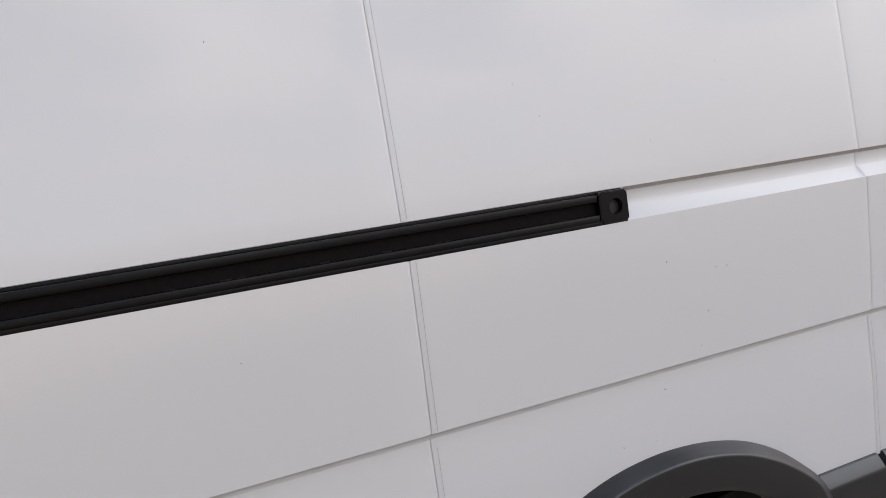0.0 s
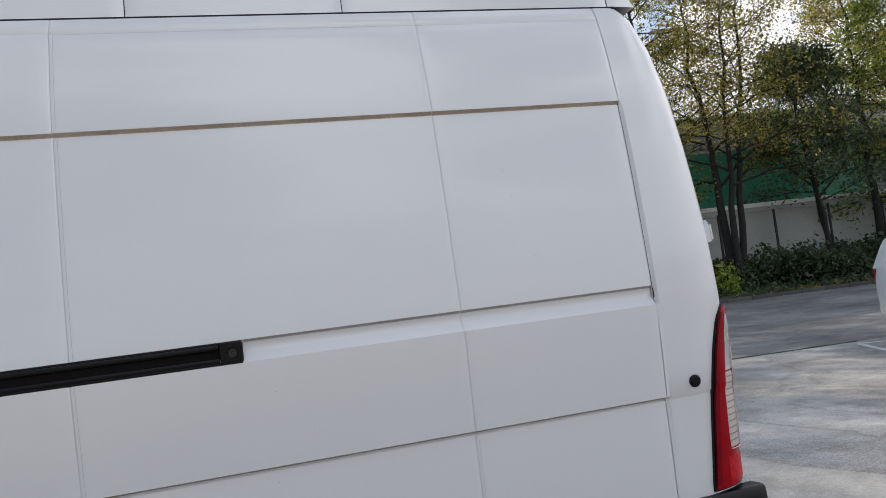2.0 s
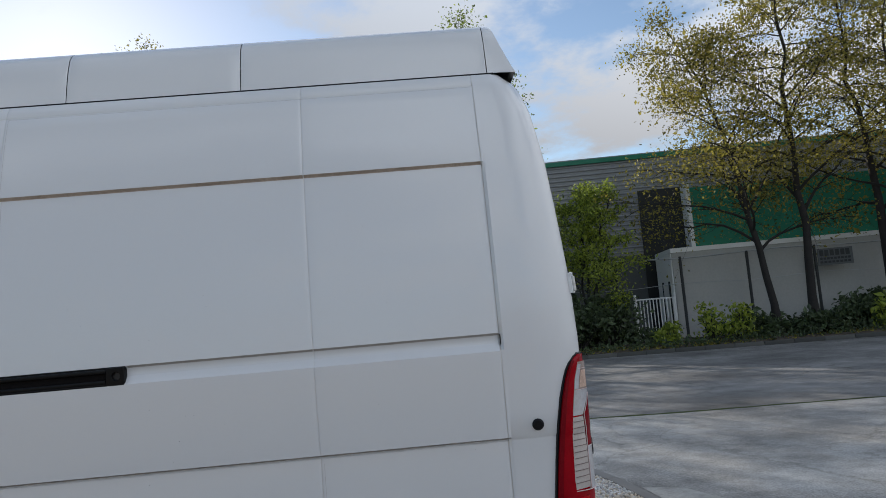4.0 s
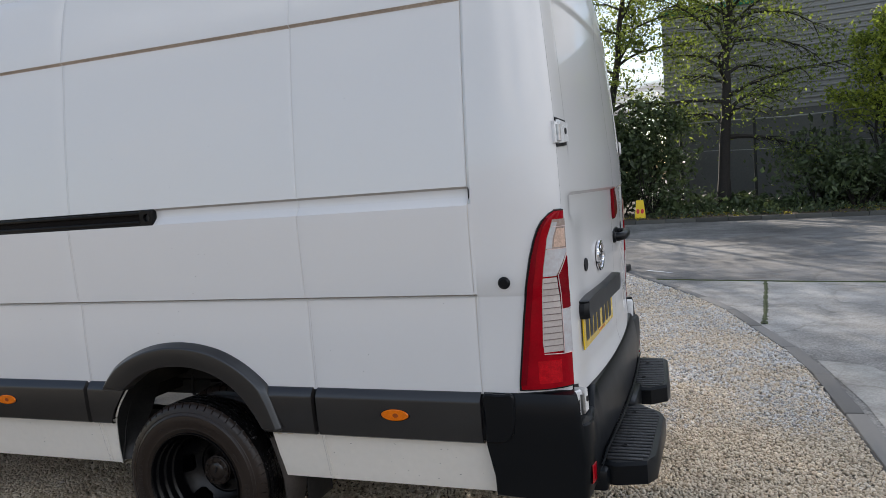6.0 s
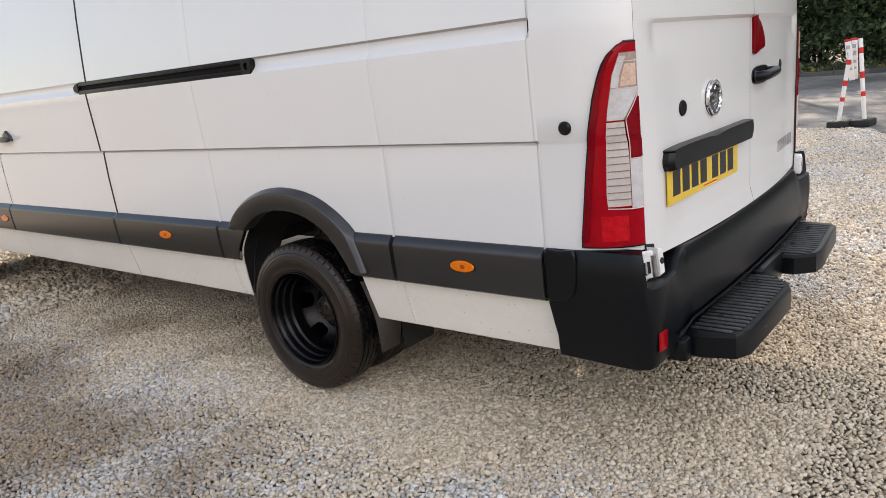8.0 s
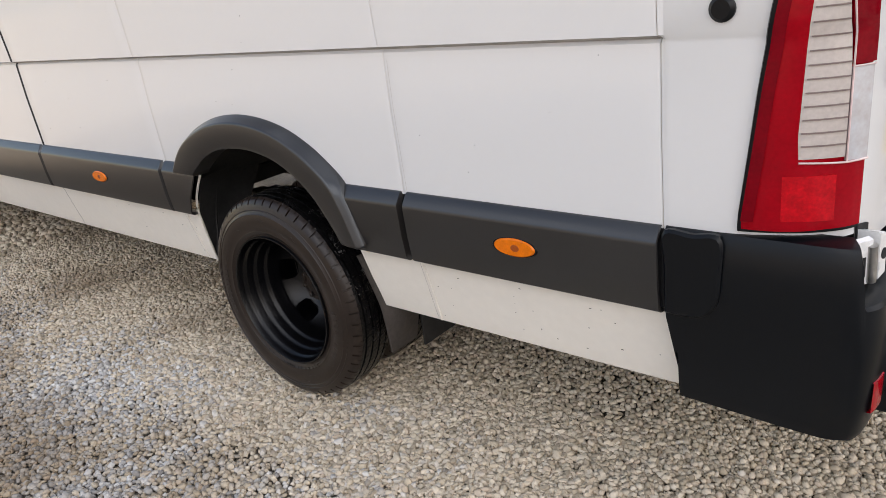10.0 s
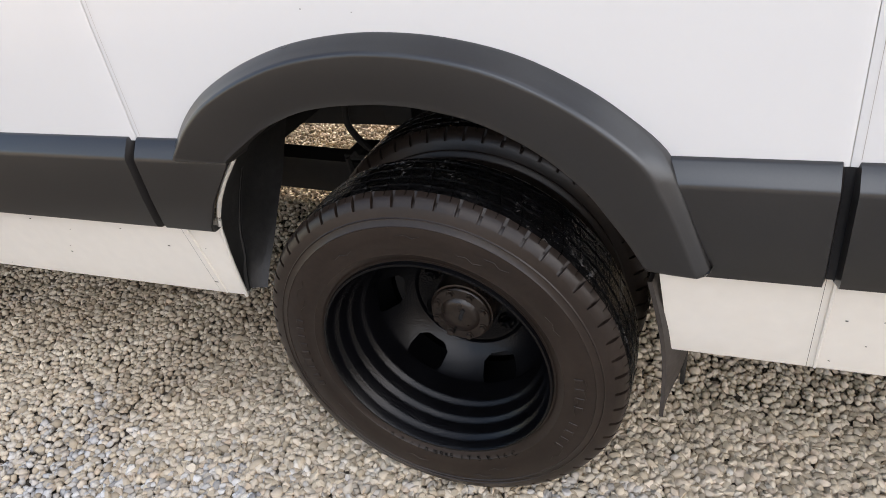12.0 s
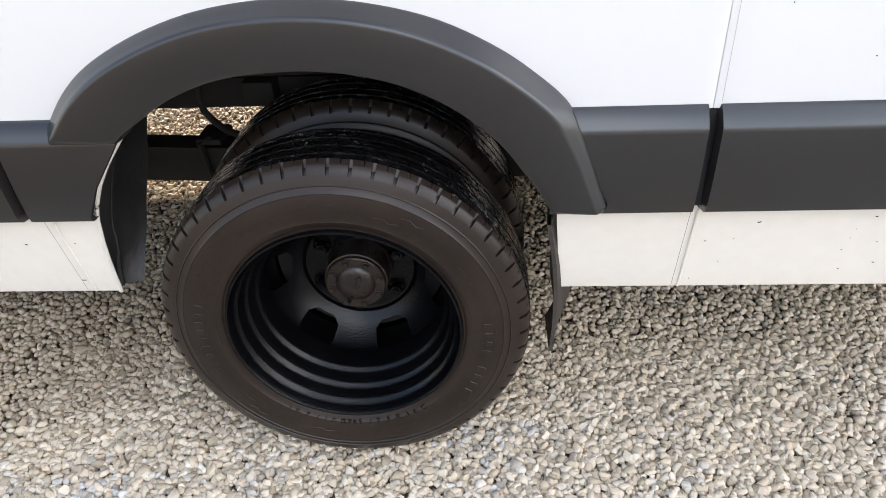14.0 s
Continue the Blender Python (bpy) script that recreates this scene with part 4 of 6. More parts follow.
link("mark", prism([(0.52, 0.885), (0.64, 0.885), (0.64, 0.889), (0.52, 0.889)], lambda p, q, h: on_plate(p, q, h + 0.0048), 0.001), hazard_red, plate)
# right door: high lamp, handle, cap, lettering bars
rl = spline([(1.058, 1.436, 0), (1.060, 1.37, 0), (1.066, 1.300, 0), (1.13, 1.306, 0), (1.200, 1.322, 0), (1.186, 1.37, 0), (1.142, 1.415, 0), (1.085, 1.442, 0)], 36)
link("brake_lamp", prism([(p[0], p[1]) for p in rl], lambda a, b, h: on_door(a, b, h - 0.002, False), 0.016, 0.006), red_lens_dark, right_door, label="red high brake lamp")
grip = spline([on_door(1.085, 1.210, 0.004, False), on_door(1.090, 1.212, 0.030, False), on_door(1.115, 1.214, 0.046, False), on_door(1.18, 1.218, 0.050, False), on_door(1.245, 1.222, 0.046, False), on_door(1.268, 1.224, 0.028, False), on_door(1.270, 1.224, 0.004, False)], 36)
handle = link("door_handle", tube(grip, [0.026, 0.026] + [0.021 - 0.006 * k / 33 for k in range(34)], 14), bumper_plastic, right_door, label="black pull handle")
link("handle_base", prism(oval(1.178, 1.214, 0.125, 0.036, 32, 3.0), lambda a, b, h: on_door(a, b, h - 0.001, False), 0.005, 0.002), bumper_plastic, handle)
link("lock_cap", prism(oval(1.53, 1.230, 0.020, 0.026, 20), lambda a, b, h: on_door(a, b, h, False), 0.005, 0.003), bumper_plastic, right_door)
for k in range(6):
    a = 1.50 + k * 0.056
    link("lettering_bar", prism([(a, 0.850), (a + 0.040, 0.850), (a + 0.040, 0.900), (a, 0.900)], lambda p, q, h: on_door(p, q, h, False), 0.003, 0.001), chrome, right_door)

# tail lamps round the corner
LAMP_Z = [0.783, 0.80, 0.90, 1.03, 1.15, 1.24, 1.30, 1.34, 1.365, 1.382, 1.392]
LAMP_S0 = [0.40, 0.398, 0.43, 0.47, 0.515, 0.565, 0.615, 0.665, 0.72, 0.79, 0.87]


def lamp_patch(s0, s1, z0, z1, out, n=18, m=26):
    """A patch of the lamp's face; s0, s1 may be functions of z."""
    g = lambda q, z: q(z) if callable(q) else q

    def f(t, r):
        z = z0 + (z1 - z0) * r
        a, b = g(s0, z), g(s1, z)
        s = a + (b - a) * t
        o = (out(t) if callable(out) else out) if 0 < t < 1 and 0 < r < 1 else -0.004
        return corner(s, z, o)
    ts = [0, 0.012] + span(0.04, 0.96, n) + [0.988, 1]
    rs = [0, 0.006] + span(0.02, 0.98, m) + [0.994, 1]
    return grid(ts, rs, f)


def ls(z):
    return float(np.interp(z, LAMP_Z, LAMP_S0))


for other in (False, True):
    fl = flipped if other else (lambda q: q)
    lamp = link("tail_lamp", fl(lamp_patch(lambda z: ls(z) - 0.018, 1.0, 0.778, 1.3955, 0.008)), bumper_plastic, van, label="tall red and clear tail lamp at the rear corner")
    link("red_lens", fl(lamp_patch(ls, 0.992, 0.784, 1.391, lambda t: 0.010 + 0.006 * math.sin(math.pi * min(1, t * 1.6)), 30, 40)), red_lens, lamp)
    link("red_lens_edge", fl(lamp_patch(lambda z: ls(z) + 0.004, lambda z: ls(z) + 0.055 * (1 - 0.6 * max(0, (z - 1.2) / 0.2)), 0.80, 1.37, 0.0158)), red_lens_dark, lamp)
    inner0 = lambda z: float(np.interp(z, [0.915, 0.95, 1.1, 1.2, 1.3, 1.36], [0.622, 0.616, 0.636, 0.668, 0.722, 0.795]))
    mid = lambda z: float(np.interp(z, [0.9, 1.06, 1.17, 1.245], [0.835, 0.835, 0.81, 0.975]))
    link("reversing_lens", fl(lamp_patch(inner0, lambda z: min(mid(z), 0.975), 0.912, 1.168, 0.0165)), clear_lens, lamp, label="clear ribbed lens")
    link("indicator_lens", fl(lamp_patch(inner0, lambda z: float(np.interp(z, [1.165, 1.25, 1.36], [0.80, 0.975, 0.975])), 1.170, 1.362, 0.0165)), indicator_mat, lamp, label="clear silvered lens")
    link("fog_lens", fl(lamp_patch(lambda z: mid(z) + 0.006, 0.975, 0.905, 1.055, 0.0160)), silver_lens, lamp)
    link("red_wedge", fl(lamp_patch(lambda z: mid(z) + 0.008, 0.982, 1.058, 1.236, 0.0165)), red_lens_dark, lamp)
    for k in range(11):
        z = 0.935 + k * 0.0215
        link("lens_rib", fl(grid(span(inner0(z) + 0.012, mid(z) - 0.006, 8), [0, 1, 2, 3], lambda s, j: corner(s, z + (-0.0013, -0.0009, 0.0009, 0.0013)[j], 0.0168 + (0, 0.002, 0.002, 0)[j]))), rib_mat, lamp)
    link("silver_band", fl(lamp_patch(lambda z: inner0(z) + 0.004, lambda z: float(np.interp(z, [1.172, 1.25, 1.266], [0.80, 0.966, 0.966])), 1.172, 1.262, 0.0172)), silver_lens, lamp)
    link("reflector_fold", fl(lamp_patch(lambda z: inner0(z) + 0.006, lambda z: inner0(z) + 0.07, 1.264, 1.352, 0.0172)), silver_lens, lamp)
    link("bulb_cover", fl(lamp_patch(lambda z: inner0(z) + 0.085, lambda z: 0.955, 1.268, 1.330, 0.0174)), amber_faint, lamp)
    for z in (1.262, 1.3365):
        link("lens_rib", fl(grid(span(inner0(z) + 0.02, 0.965, 8), [0, 1, 2, 3], lambda s, j: corner(s, z + (-0.0012, -0.0008, 0.0008, 0.0012)[j], 0.0170 + (0, 0.001, 0.001, 0)[j]))), rib_pale, lamp)
    # clear edges moulded between the fields
    for pts in ([(0.968, 1.246), (0.905, 1.212), (0.825, 1.172), (0.842, 1.12), (0.842, 1.056), (0.842, 0.905)], [(0.842, 1.056), (0.972, 1.056)], [(0.625, 0.908), (0.842, 0.904), (0.972, 0.905)]):
        q = [p for a, b in zip(pts, pts[1:]) for p in [(a[0] + (b[0] - a[0]) * k / 5, a[1] + (b[1] - a[1]) * k / 5) for k in range(5)]] + [pts[-1]]
        link("lens_edge", fl(tube([corner(s, z, 0.0175) for s, z in q], 0.0017, 6)), rib_pale, lamp)
    # fuller red block at the foot
    link("foot_lens", fl(lamp_patch(0.56, 0.80, 0.805, 0.885, 0.0168)), red_glow, lamp)
    # hinges
    for z0, z1, o in ((0.668, 0.774, 0.022), (1.606, 1.694, 0.0)):
        h0 = 0.74 if o else 0.93
        lw = 0.026 if o else 0.075
        hinge = link("hinge", fl(grid([h0, h0 + 0.003] + span(h0 + 0.007, 1.0, 10), [0, 1, 2, 3], lambda s, j: corner(s, (z0 + 0.006, z0 + 0.010, z1 - 0.010, z1 - 0.006)[j], (0.004 + o, 0.013 + o, 0.013 + o, 0.004 + o)[j] if h0 < s else 0.0))), hinge_mat, van, label="white painted door hinge")
        # dark plate drawing the gap and shadow round the leaf
        link("hinge_gap_shade", fl(prism([(-0.004, z0 - 0.005), (lw + 0.012, z0 + 0.001), (lw + 0.012, z1 - 0.001), (-0.004, z1 + 0.007)], lambda a, b, h: on_door(corner(1.0, b)[1] + 0.004 + max(-0.003, a), b, h + 0.001), 0.004)), cavity, hinge)
        link("hinge_leaf", fl(prism([(0.0, z0 + 0.006), (lw, z0 + 0.012), (lw, z1 - 0.010), (0.0, z1 - 0.002)], lambda a, b, h: on_door(corner(1.0, b)[1] + 0.004 + a, b, h + 0.004), 0.013 + o, 0.004)), hinge_mat, hinge)
        if o:                                    # open slot in which the pin turns
            link("hinge_slot", fl(grid(span(0.84, 0.95, 8), [0, 1], lambda s, j: corner(s, (z0 + 0.026, z1 - 0.040)[j], 0.0142 + o))), cavity, hinge)
            link("hinge_pin", fl(tube([corner(0.90, z0 + 0.024, 0.012 + o), corner(0.90, z1 - 0.038, 0.012 + o)], 0.0075, 12)), chrome, hinge)
        link("hinge_pin", fl(tube([corner(0.99, z0 + 0.014, 0.014 + o), corner(0.99, z1 - 0.02, 0.014 + o)], 0.009, 12)), zinc, hinge)
        link("hinge_hole", fl(prism(oval(lw * 0.6, (z0 + z1) / 2 + 0.004, 0.009, 0.011, 16), lambda a, b, h: on_door(corner(1.0, b)[1] + 0.004 + a, b, h + 0.0165 + o), 0.002)), cavity, hinge)
    link("bump_stop", fl(prism(oval(1.377, 1.157, 0.021, 0.021, 24), lambda a, b, h: (a, pillar_y(b) - h + 0.002, b), 0.012, 0.006)), bumper_plastic, van, label="round black rubber stop")

# rear bumper
def bumper_plan(s):
    """s 0..1 from the side trim round the corner to the middle."""
    if s < 0.22:
        return 1.275 + (1.50 - 1.275) * s / 0.22, 0.0
    if s < 0.52:
        a = math.pi / 2 * (s - 0.22) / 0.30
        k = 2 / 4.2
        return 1.50 + 0.142 * math.sin(a) ** k, 0.150 * (1 - math.cos(a) ** k)
    t = (s - 0.52) / 0.48
    return 1.642 + 0.030 * (1 - (1 - t) ** 2), 0.150 + (W / 2 - 0.150) * t


BUMP = [(1.0, 0.055), (1.0, 0.02), (0.992, 0.006), (0.97, 0.0), (0.80, -0.003), (0.62, -0.003), (0.50, 0.0), (0.3, 0.005), (0.08, 0.012), (0.02, 0.018), (0.0, 0.030), (0.0, 0.09)]


def bumper(s, p):
    r, inn = p
    x, y = bumper_plan(s)
    x2, y2 = bumper_plan(min(1, s + 0.01))
    x1, y1 = bumper_plan(max(0, s - 0.01))
    n = Vector((y2 - y1, -(x2 - x1), 0)).normalized()
    ease = lambda a, b: (lambda q: q * q * (3 - 2 * q))(min(1, max(0, (s - a) / (b - a))))
    top = 0.775 - 0.104 * ease(0.318, 0.352) + 0.055 * ease(0.560, 0.595)      # a notch for the lower hinge
    low = float(np.interp(s, [0, 0.25, 0.5, 0.62, 1], [0.395, 0.385, 0.395, 0.40, 0.40]))
    z = low + (top - low) * r if r < 2 else r - 2
    if s < 0.02 and z < 0.593:
        x += (0.593 - z) * 0.19
    # the middle of the bumper is set back below the step line
    r = min(1.0, max(0.0, (z - low) / (top - low)))
    back = 0.05 * min(1, max(0, (s - 0.56) / 0.05)) * (1 if r < 0.15 else max(0, 1 - (r - 0.15) / 0.1))
    lean = 0.030 * min(1, max(0, (s - 0.50) / 0.08)) * max(0, r - 0.35) / 0.65
    return (x - n.x * (inn + 0.004) - back - lean, y - n.y * (inn + 0.004), z)


ss = span(0, 0.2, 10) + span(0.22, 0.56, 36) + span(0.58, 1, 24)
d = grid(ss, BUMP, bumper)
d = join(d, flipped(d))
bump = link("rear_bumper", d, bumper_plastic, van, label="black textured plastic rear bumper")
dd = spline([(1.277, 0.600, 0), (1.276, 0.70, 0), (1.276, 0.768, 0), (1.33, 0.769, 0), (1.382, 0.769, 0), (1.384, 0.70, 0), (1.376, 0.635, 0), (1.350, 0.604, 0), (1.31, 0.598, 0)], 40)
d = prism([(p[0], p[1]) for p in dd], lambda a, b, h: (a, 0.004 - h, b), 0.014, 0.006)
link("bumper_insert", d, bumper_plastic, bump)
link("bumper_insert", flipped(d), bumper_plastic, bump)
for other in (False, True):
    fl = flipped if other else (lambda q: q)
    link("reflector", fl(grid(span(0.428, 0.496, 10), [(2.452, 0.012), (2.455, 0.0), (2.516, -0.001), (2.519, 0.008)], lambda s, p: bumper(s, p))), red_lens, bump, label="red corner reflector")

d = tube([bumper(s, (0.27, -0.004)) for s in span(0.535, 1.0, 40)], 0.0045, 6)
link("bumper_lip", join(d, flipped(d)), bumper_plastic, bump)
d = grid(span(0.535, 1.0, 40), [(0.255, -0.0035), (0.225, -0.0035)], lambda s, p: bumper(s, p))
link("bumper_groove", join(d, flipped(d)), cavity, bump)


def step_pad(outline, name):
    pad = link(name, prism(outline, lambda a, b, h: (a, b, 0.372 + h), 0.082, 0.012), bumper_plastic, bump, label="black ribbed plastic rear step")
    ys_ = [p[1] for p in outline]
    lo, hi = min(ys_) + 0.05, max(ys_) - 0.05
    k = lo
    while k < hi:
        xs_ = []
        for i in range(len(outline)):
            a, b = outline[i], outline[(i + 1) % len(outline)]
            if (a[1] - k) * (b[1] - k) < 0:
                xs_.append(a[0] + (b[0] - a[0]) * (k - a[1]) / (b[1] - a[1]))
        if len(xs_) == 2 and max(xs_) - min(xs_) > 0.09:
            link("rib", box(min(xs_) + 0.03, max(xs_) - 0.025, k - 0.009, k + 0.009, 0.452, 0.4595, 0.0035), step_dust, pad)
        k += 0.034
    for yy in (lo + 0.12, hi - 0.12):
        link("screw", lathe([(0.0, 0.0), (0.009, 0.0), (0.010, 0.003)], 12, (0, 0, 0)), cavity, pad).matrix_basis = Matrix.Translation((1.70, yy, 0.4605)) @ Matrix.Rotation(radians(90), 4, "X")
    return pad


step_pad([(1.615, 0.262), (1.685, 0.240), (1.792, 0.272), (1.822, 0.330), (1.832, 0.80), (1.815, 0.862), (1.70, 0.985), (1.640, 0.985), (1.605, 0.94)], "rear_step")
step_pad([(1.605, 1.245), (1.64, 1.225), (1.745, 1.225), (1.818, 1.285), (1.828, 1.36), (1.800, 1.80), (1.770, 1.845), (1.66, 1.86), (1.60, 1.83)], "rear_step")
link("step_bridge", box(1.58, 1.70, 0.95, 1.27, 0.36, 0.472, 0.02), bumper_plastic, bump)
link("step_shelf", box(1.50, 1.66, 0.20, 1.87, 0.36, 0.440, 0.015), bumper_plastic, bump)

# chassis
link("floor_pan", join(box(-4.6, 1.52, 0.50, W - 0.50, 0.655, 0.70), box(-4.6, -0.47, 0.10, W - 0.10, 0.60, 0.66), box(0.64, 1.45, 0.10, W - 0.10, 0.60, 0.66)), underbody, van)
for yy in (0.58, W - 0.58):
    link("chassis_rail", box(-4.2, 1.5, yy - 0.03, yy + 0.03, 0.562, 0.634, 0.006), underbody, van)
    spring = link("leaf_spring", join(*[grid(span(-1.05 + 0.1 * k, 1.05 - 0.1 * k, 24), [(-0.035, 0.0), (0.035, 0.0), (0.035, 0.0235), (-0.035, 0.0235), (-0.035, 0.0)], lambda x, p: (x, yy + p[0], 0.366 + k * 0.022 + 0.05 * (x / 1.05) ** 2 + p[1])) for k in range(4)]), underbody, van)
    link("spring_clip", join(tube([(-0.40, yy - 0.045, 0.37), (-0.41, yy - 0.045, 0.48), (-0.385, yy - 0.045, 0.492), (-0.365, yy + 0.045, 0.48), (-0.365, yy + 0.045, 0.37)], 0.008, 6), box(-0.42, -0.36, yy - 0.045, yy + 0.045, 0.474, 0.490, 0.003)), underbody, spring)
link("rear_axle", lathe([(0.0, 0.36), (0.06, 0.36), (0.06, 0.8), (0.15, 0.95), (0.15, 1.12), (0.06, 1.27), (0.06, 1.71), (0, 1.71)], 20, (0, 0, 0.351)), underbody, van)
link("brake_hose", tube(spline([(-0.36, 0.50, 0.68), (-0.37, 0.50, 0.60), (-0.355, 0.50, 0.56), (-0.31, 0.48, 0.535), (-0.24, 0.45, 0.53)], 20), 0.008, 8), underbody, van)
# unseen far-side sheets, added to block sun leaking under the van
link("inner_panel", join(box(-0.12, 0.56, W - 0.63, W - 0.62, 0.36, 0.66), box(-0.45, 0.64, W - 0.63, W - 0.62, 0.655, 0.95)), underbody, van)
link("bracket", box(-0.27, -0.20, 0.50, 0.56, 0.585, 0.64, 0.005), underbody, van)
# wheel housing: upper liner, front guard and mud flaps
for other in (False, True):
    fl = flipped if other else (lambda q: q)
    link("arch_liner", fl(grid(span(0.02, 0.55, 8), span(32, 150, 30), lambda y, a: (0.455 * math.cos(radians(a)), y + 0.02, 0.47 + 0.43 * math.sin(radians(a))))), liner_mat, van)
    def guard(t, r):
        z = 0.40 + 0.32 * r
        x0, y0 = float(np.interp(z, *FRONT_CUT)), float(np.interp(z, [0.38, 0.60, 0.75], [0.088, 0.035, 0.025]))
        y1 = max(y0 + 0.01, float(np.interp(z, [0.40, 0.43, 0.53, 0.64, 0.72], [0.10, 0.12, 0.205, 0.285, 0.33])))
        return (x0 + (-0.395 - x0) * t - 0.012 * math.sin(3.14 * t) + 0.005 * noise.noise((t * 5, r * 6, 1)), y0 + (y1 - y0) * t, z)
    link("splash_guard", fl(grid(span(0, 1, 10), span(0, 1, 14), guard)), liner_mat, van, label="scuffed black plastic splash guard")
    link("guard_fold", fl(tube([Vector(guard(0.42 - 0.10 * r, r)) + Vector((-0.004, -0.006, 0)) for r in span(0, 0.85, 12)], 0.006, 6)), liner_mat, van)
    flap = [(0.392 + 0.012 * math.sin(r * 3), r) for r in span(0, 1, 12)]
    sy = lambda z: float(np.interp(z, [0.22, 0.38, 0.60], [0.095, 0.080, 0.031]))
    loop = [(y, 0.0) for y in span(-0.009, 0.10, 8)] + [(y, 0.007) for y in span(0.10, -0.009, 8)] + [(-0.009, 0.0)]
    f1 = grid(loop, flap, lambda q, p: (p[0] - 0.024 + 0.020 * (1 - p[1]) + 0.030 * math.sin(math.pi * p[1]) * min(1, (q[0] + 0.009) / 0.05) + 0.10 * q[0] * p[1] + q[1], sy(0.225 + 0.33 * p[1]) + q[0], 0.225 + 0.33 * p[1]))
    link("mud_flap", fl(f1), flap_mat, van, label="black rubber mud flap")
    # inner flap; the unseen far-side one is made taller to stop a sun leak
    link("mud_flap", fl(box(0.414, 0.422, 0.20, 0.40, 0.20, 0.62 if other else 0.36, 0.003)), underbody, van)

# ---- wheels ----
TYRE = [(0.2275, 0.070), (0.2262, 0.050), (0.2240, 0.0385), (0.2228, 0.0345), (0.226, 0.0345), (0.2275, 0.0330), (0.231, 0.0310), (0.240, 0.0270), (0.2415, 0.0255), (0.2435, 0.0262), (0.258, 0.0222), (0.272, 0.0205), (0.286, 0.0210), (0.297, 0.0230), (0.2985, 0.0215), (0.3005, 0.0238), (0.310, 0.0275), (0.3115, 0.0260), (0.3135, 0.0290), (0.322, 0.0345), (0.330, 0.0415), (0.3365, 0.050), (0.3395, 0.062), (0.341, 0.09), (0.3415, 0.1225)]
TYRE += [(r, 0.245 - y) for r, y in reversed(TYRE[:-1])]
TYRE = [(0.2185 + (r - 0.2225) * 0.965, (y - 0.028) * 0.88) for r, y in TYRE]
RIM = [(0.221, 0.036), (0.2225, 0.030), (0.2205, 0.0262), (0.2165, 0.0262), (0.2140, 0.0300), (0.2125, 0.0400), (0.2100, 0.0460), (0.2060, 0.0485), (0.2035, 0.0520), (0.2025, 0.0680), (0.2000, 0.0730), (0.1955, 0.0755), (0.1930, 0.0790), (0.1915, 0.0960), (0.1885, 0.1010), (0.1840, 0.1035), (0.1815, 0.1080), (0.1805, 0.1300), (0.1780, 0.1340), (0.1765, 0.1420), (0.1790, 0.1430), (0.181, 0.20)]
RIM_BACK = [(0.181, 0.20), (0.19, 0.205), (0.205, 0.21), (0.218, 0.215)]
RIM = [(r * 0.984, (y - 0.028) * 1.26) for r, y in RIM]


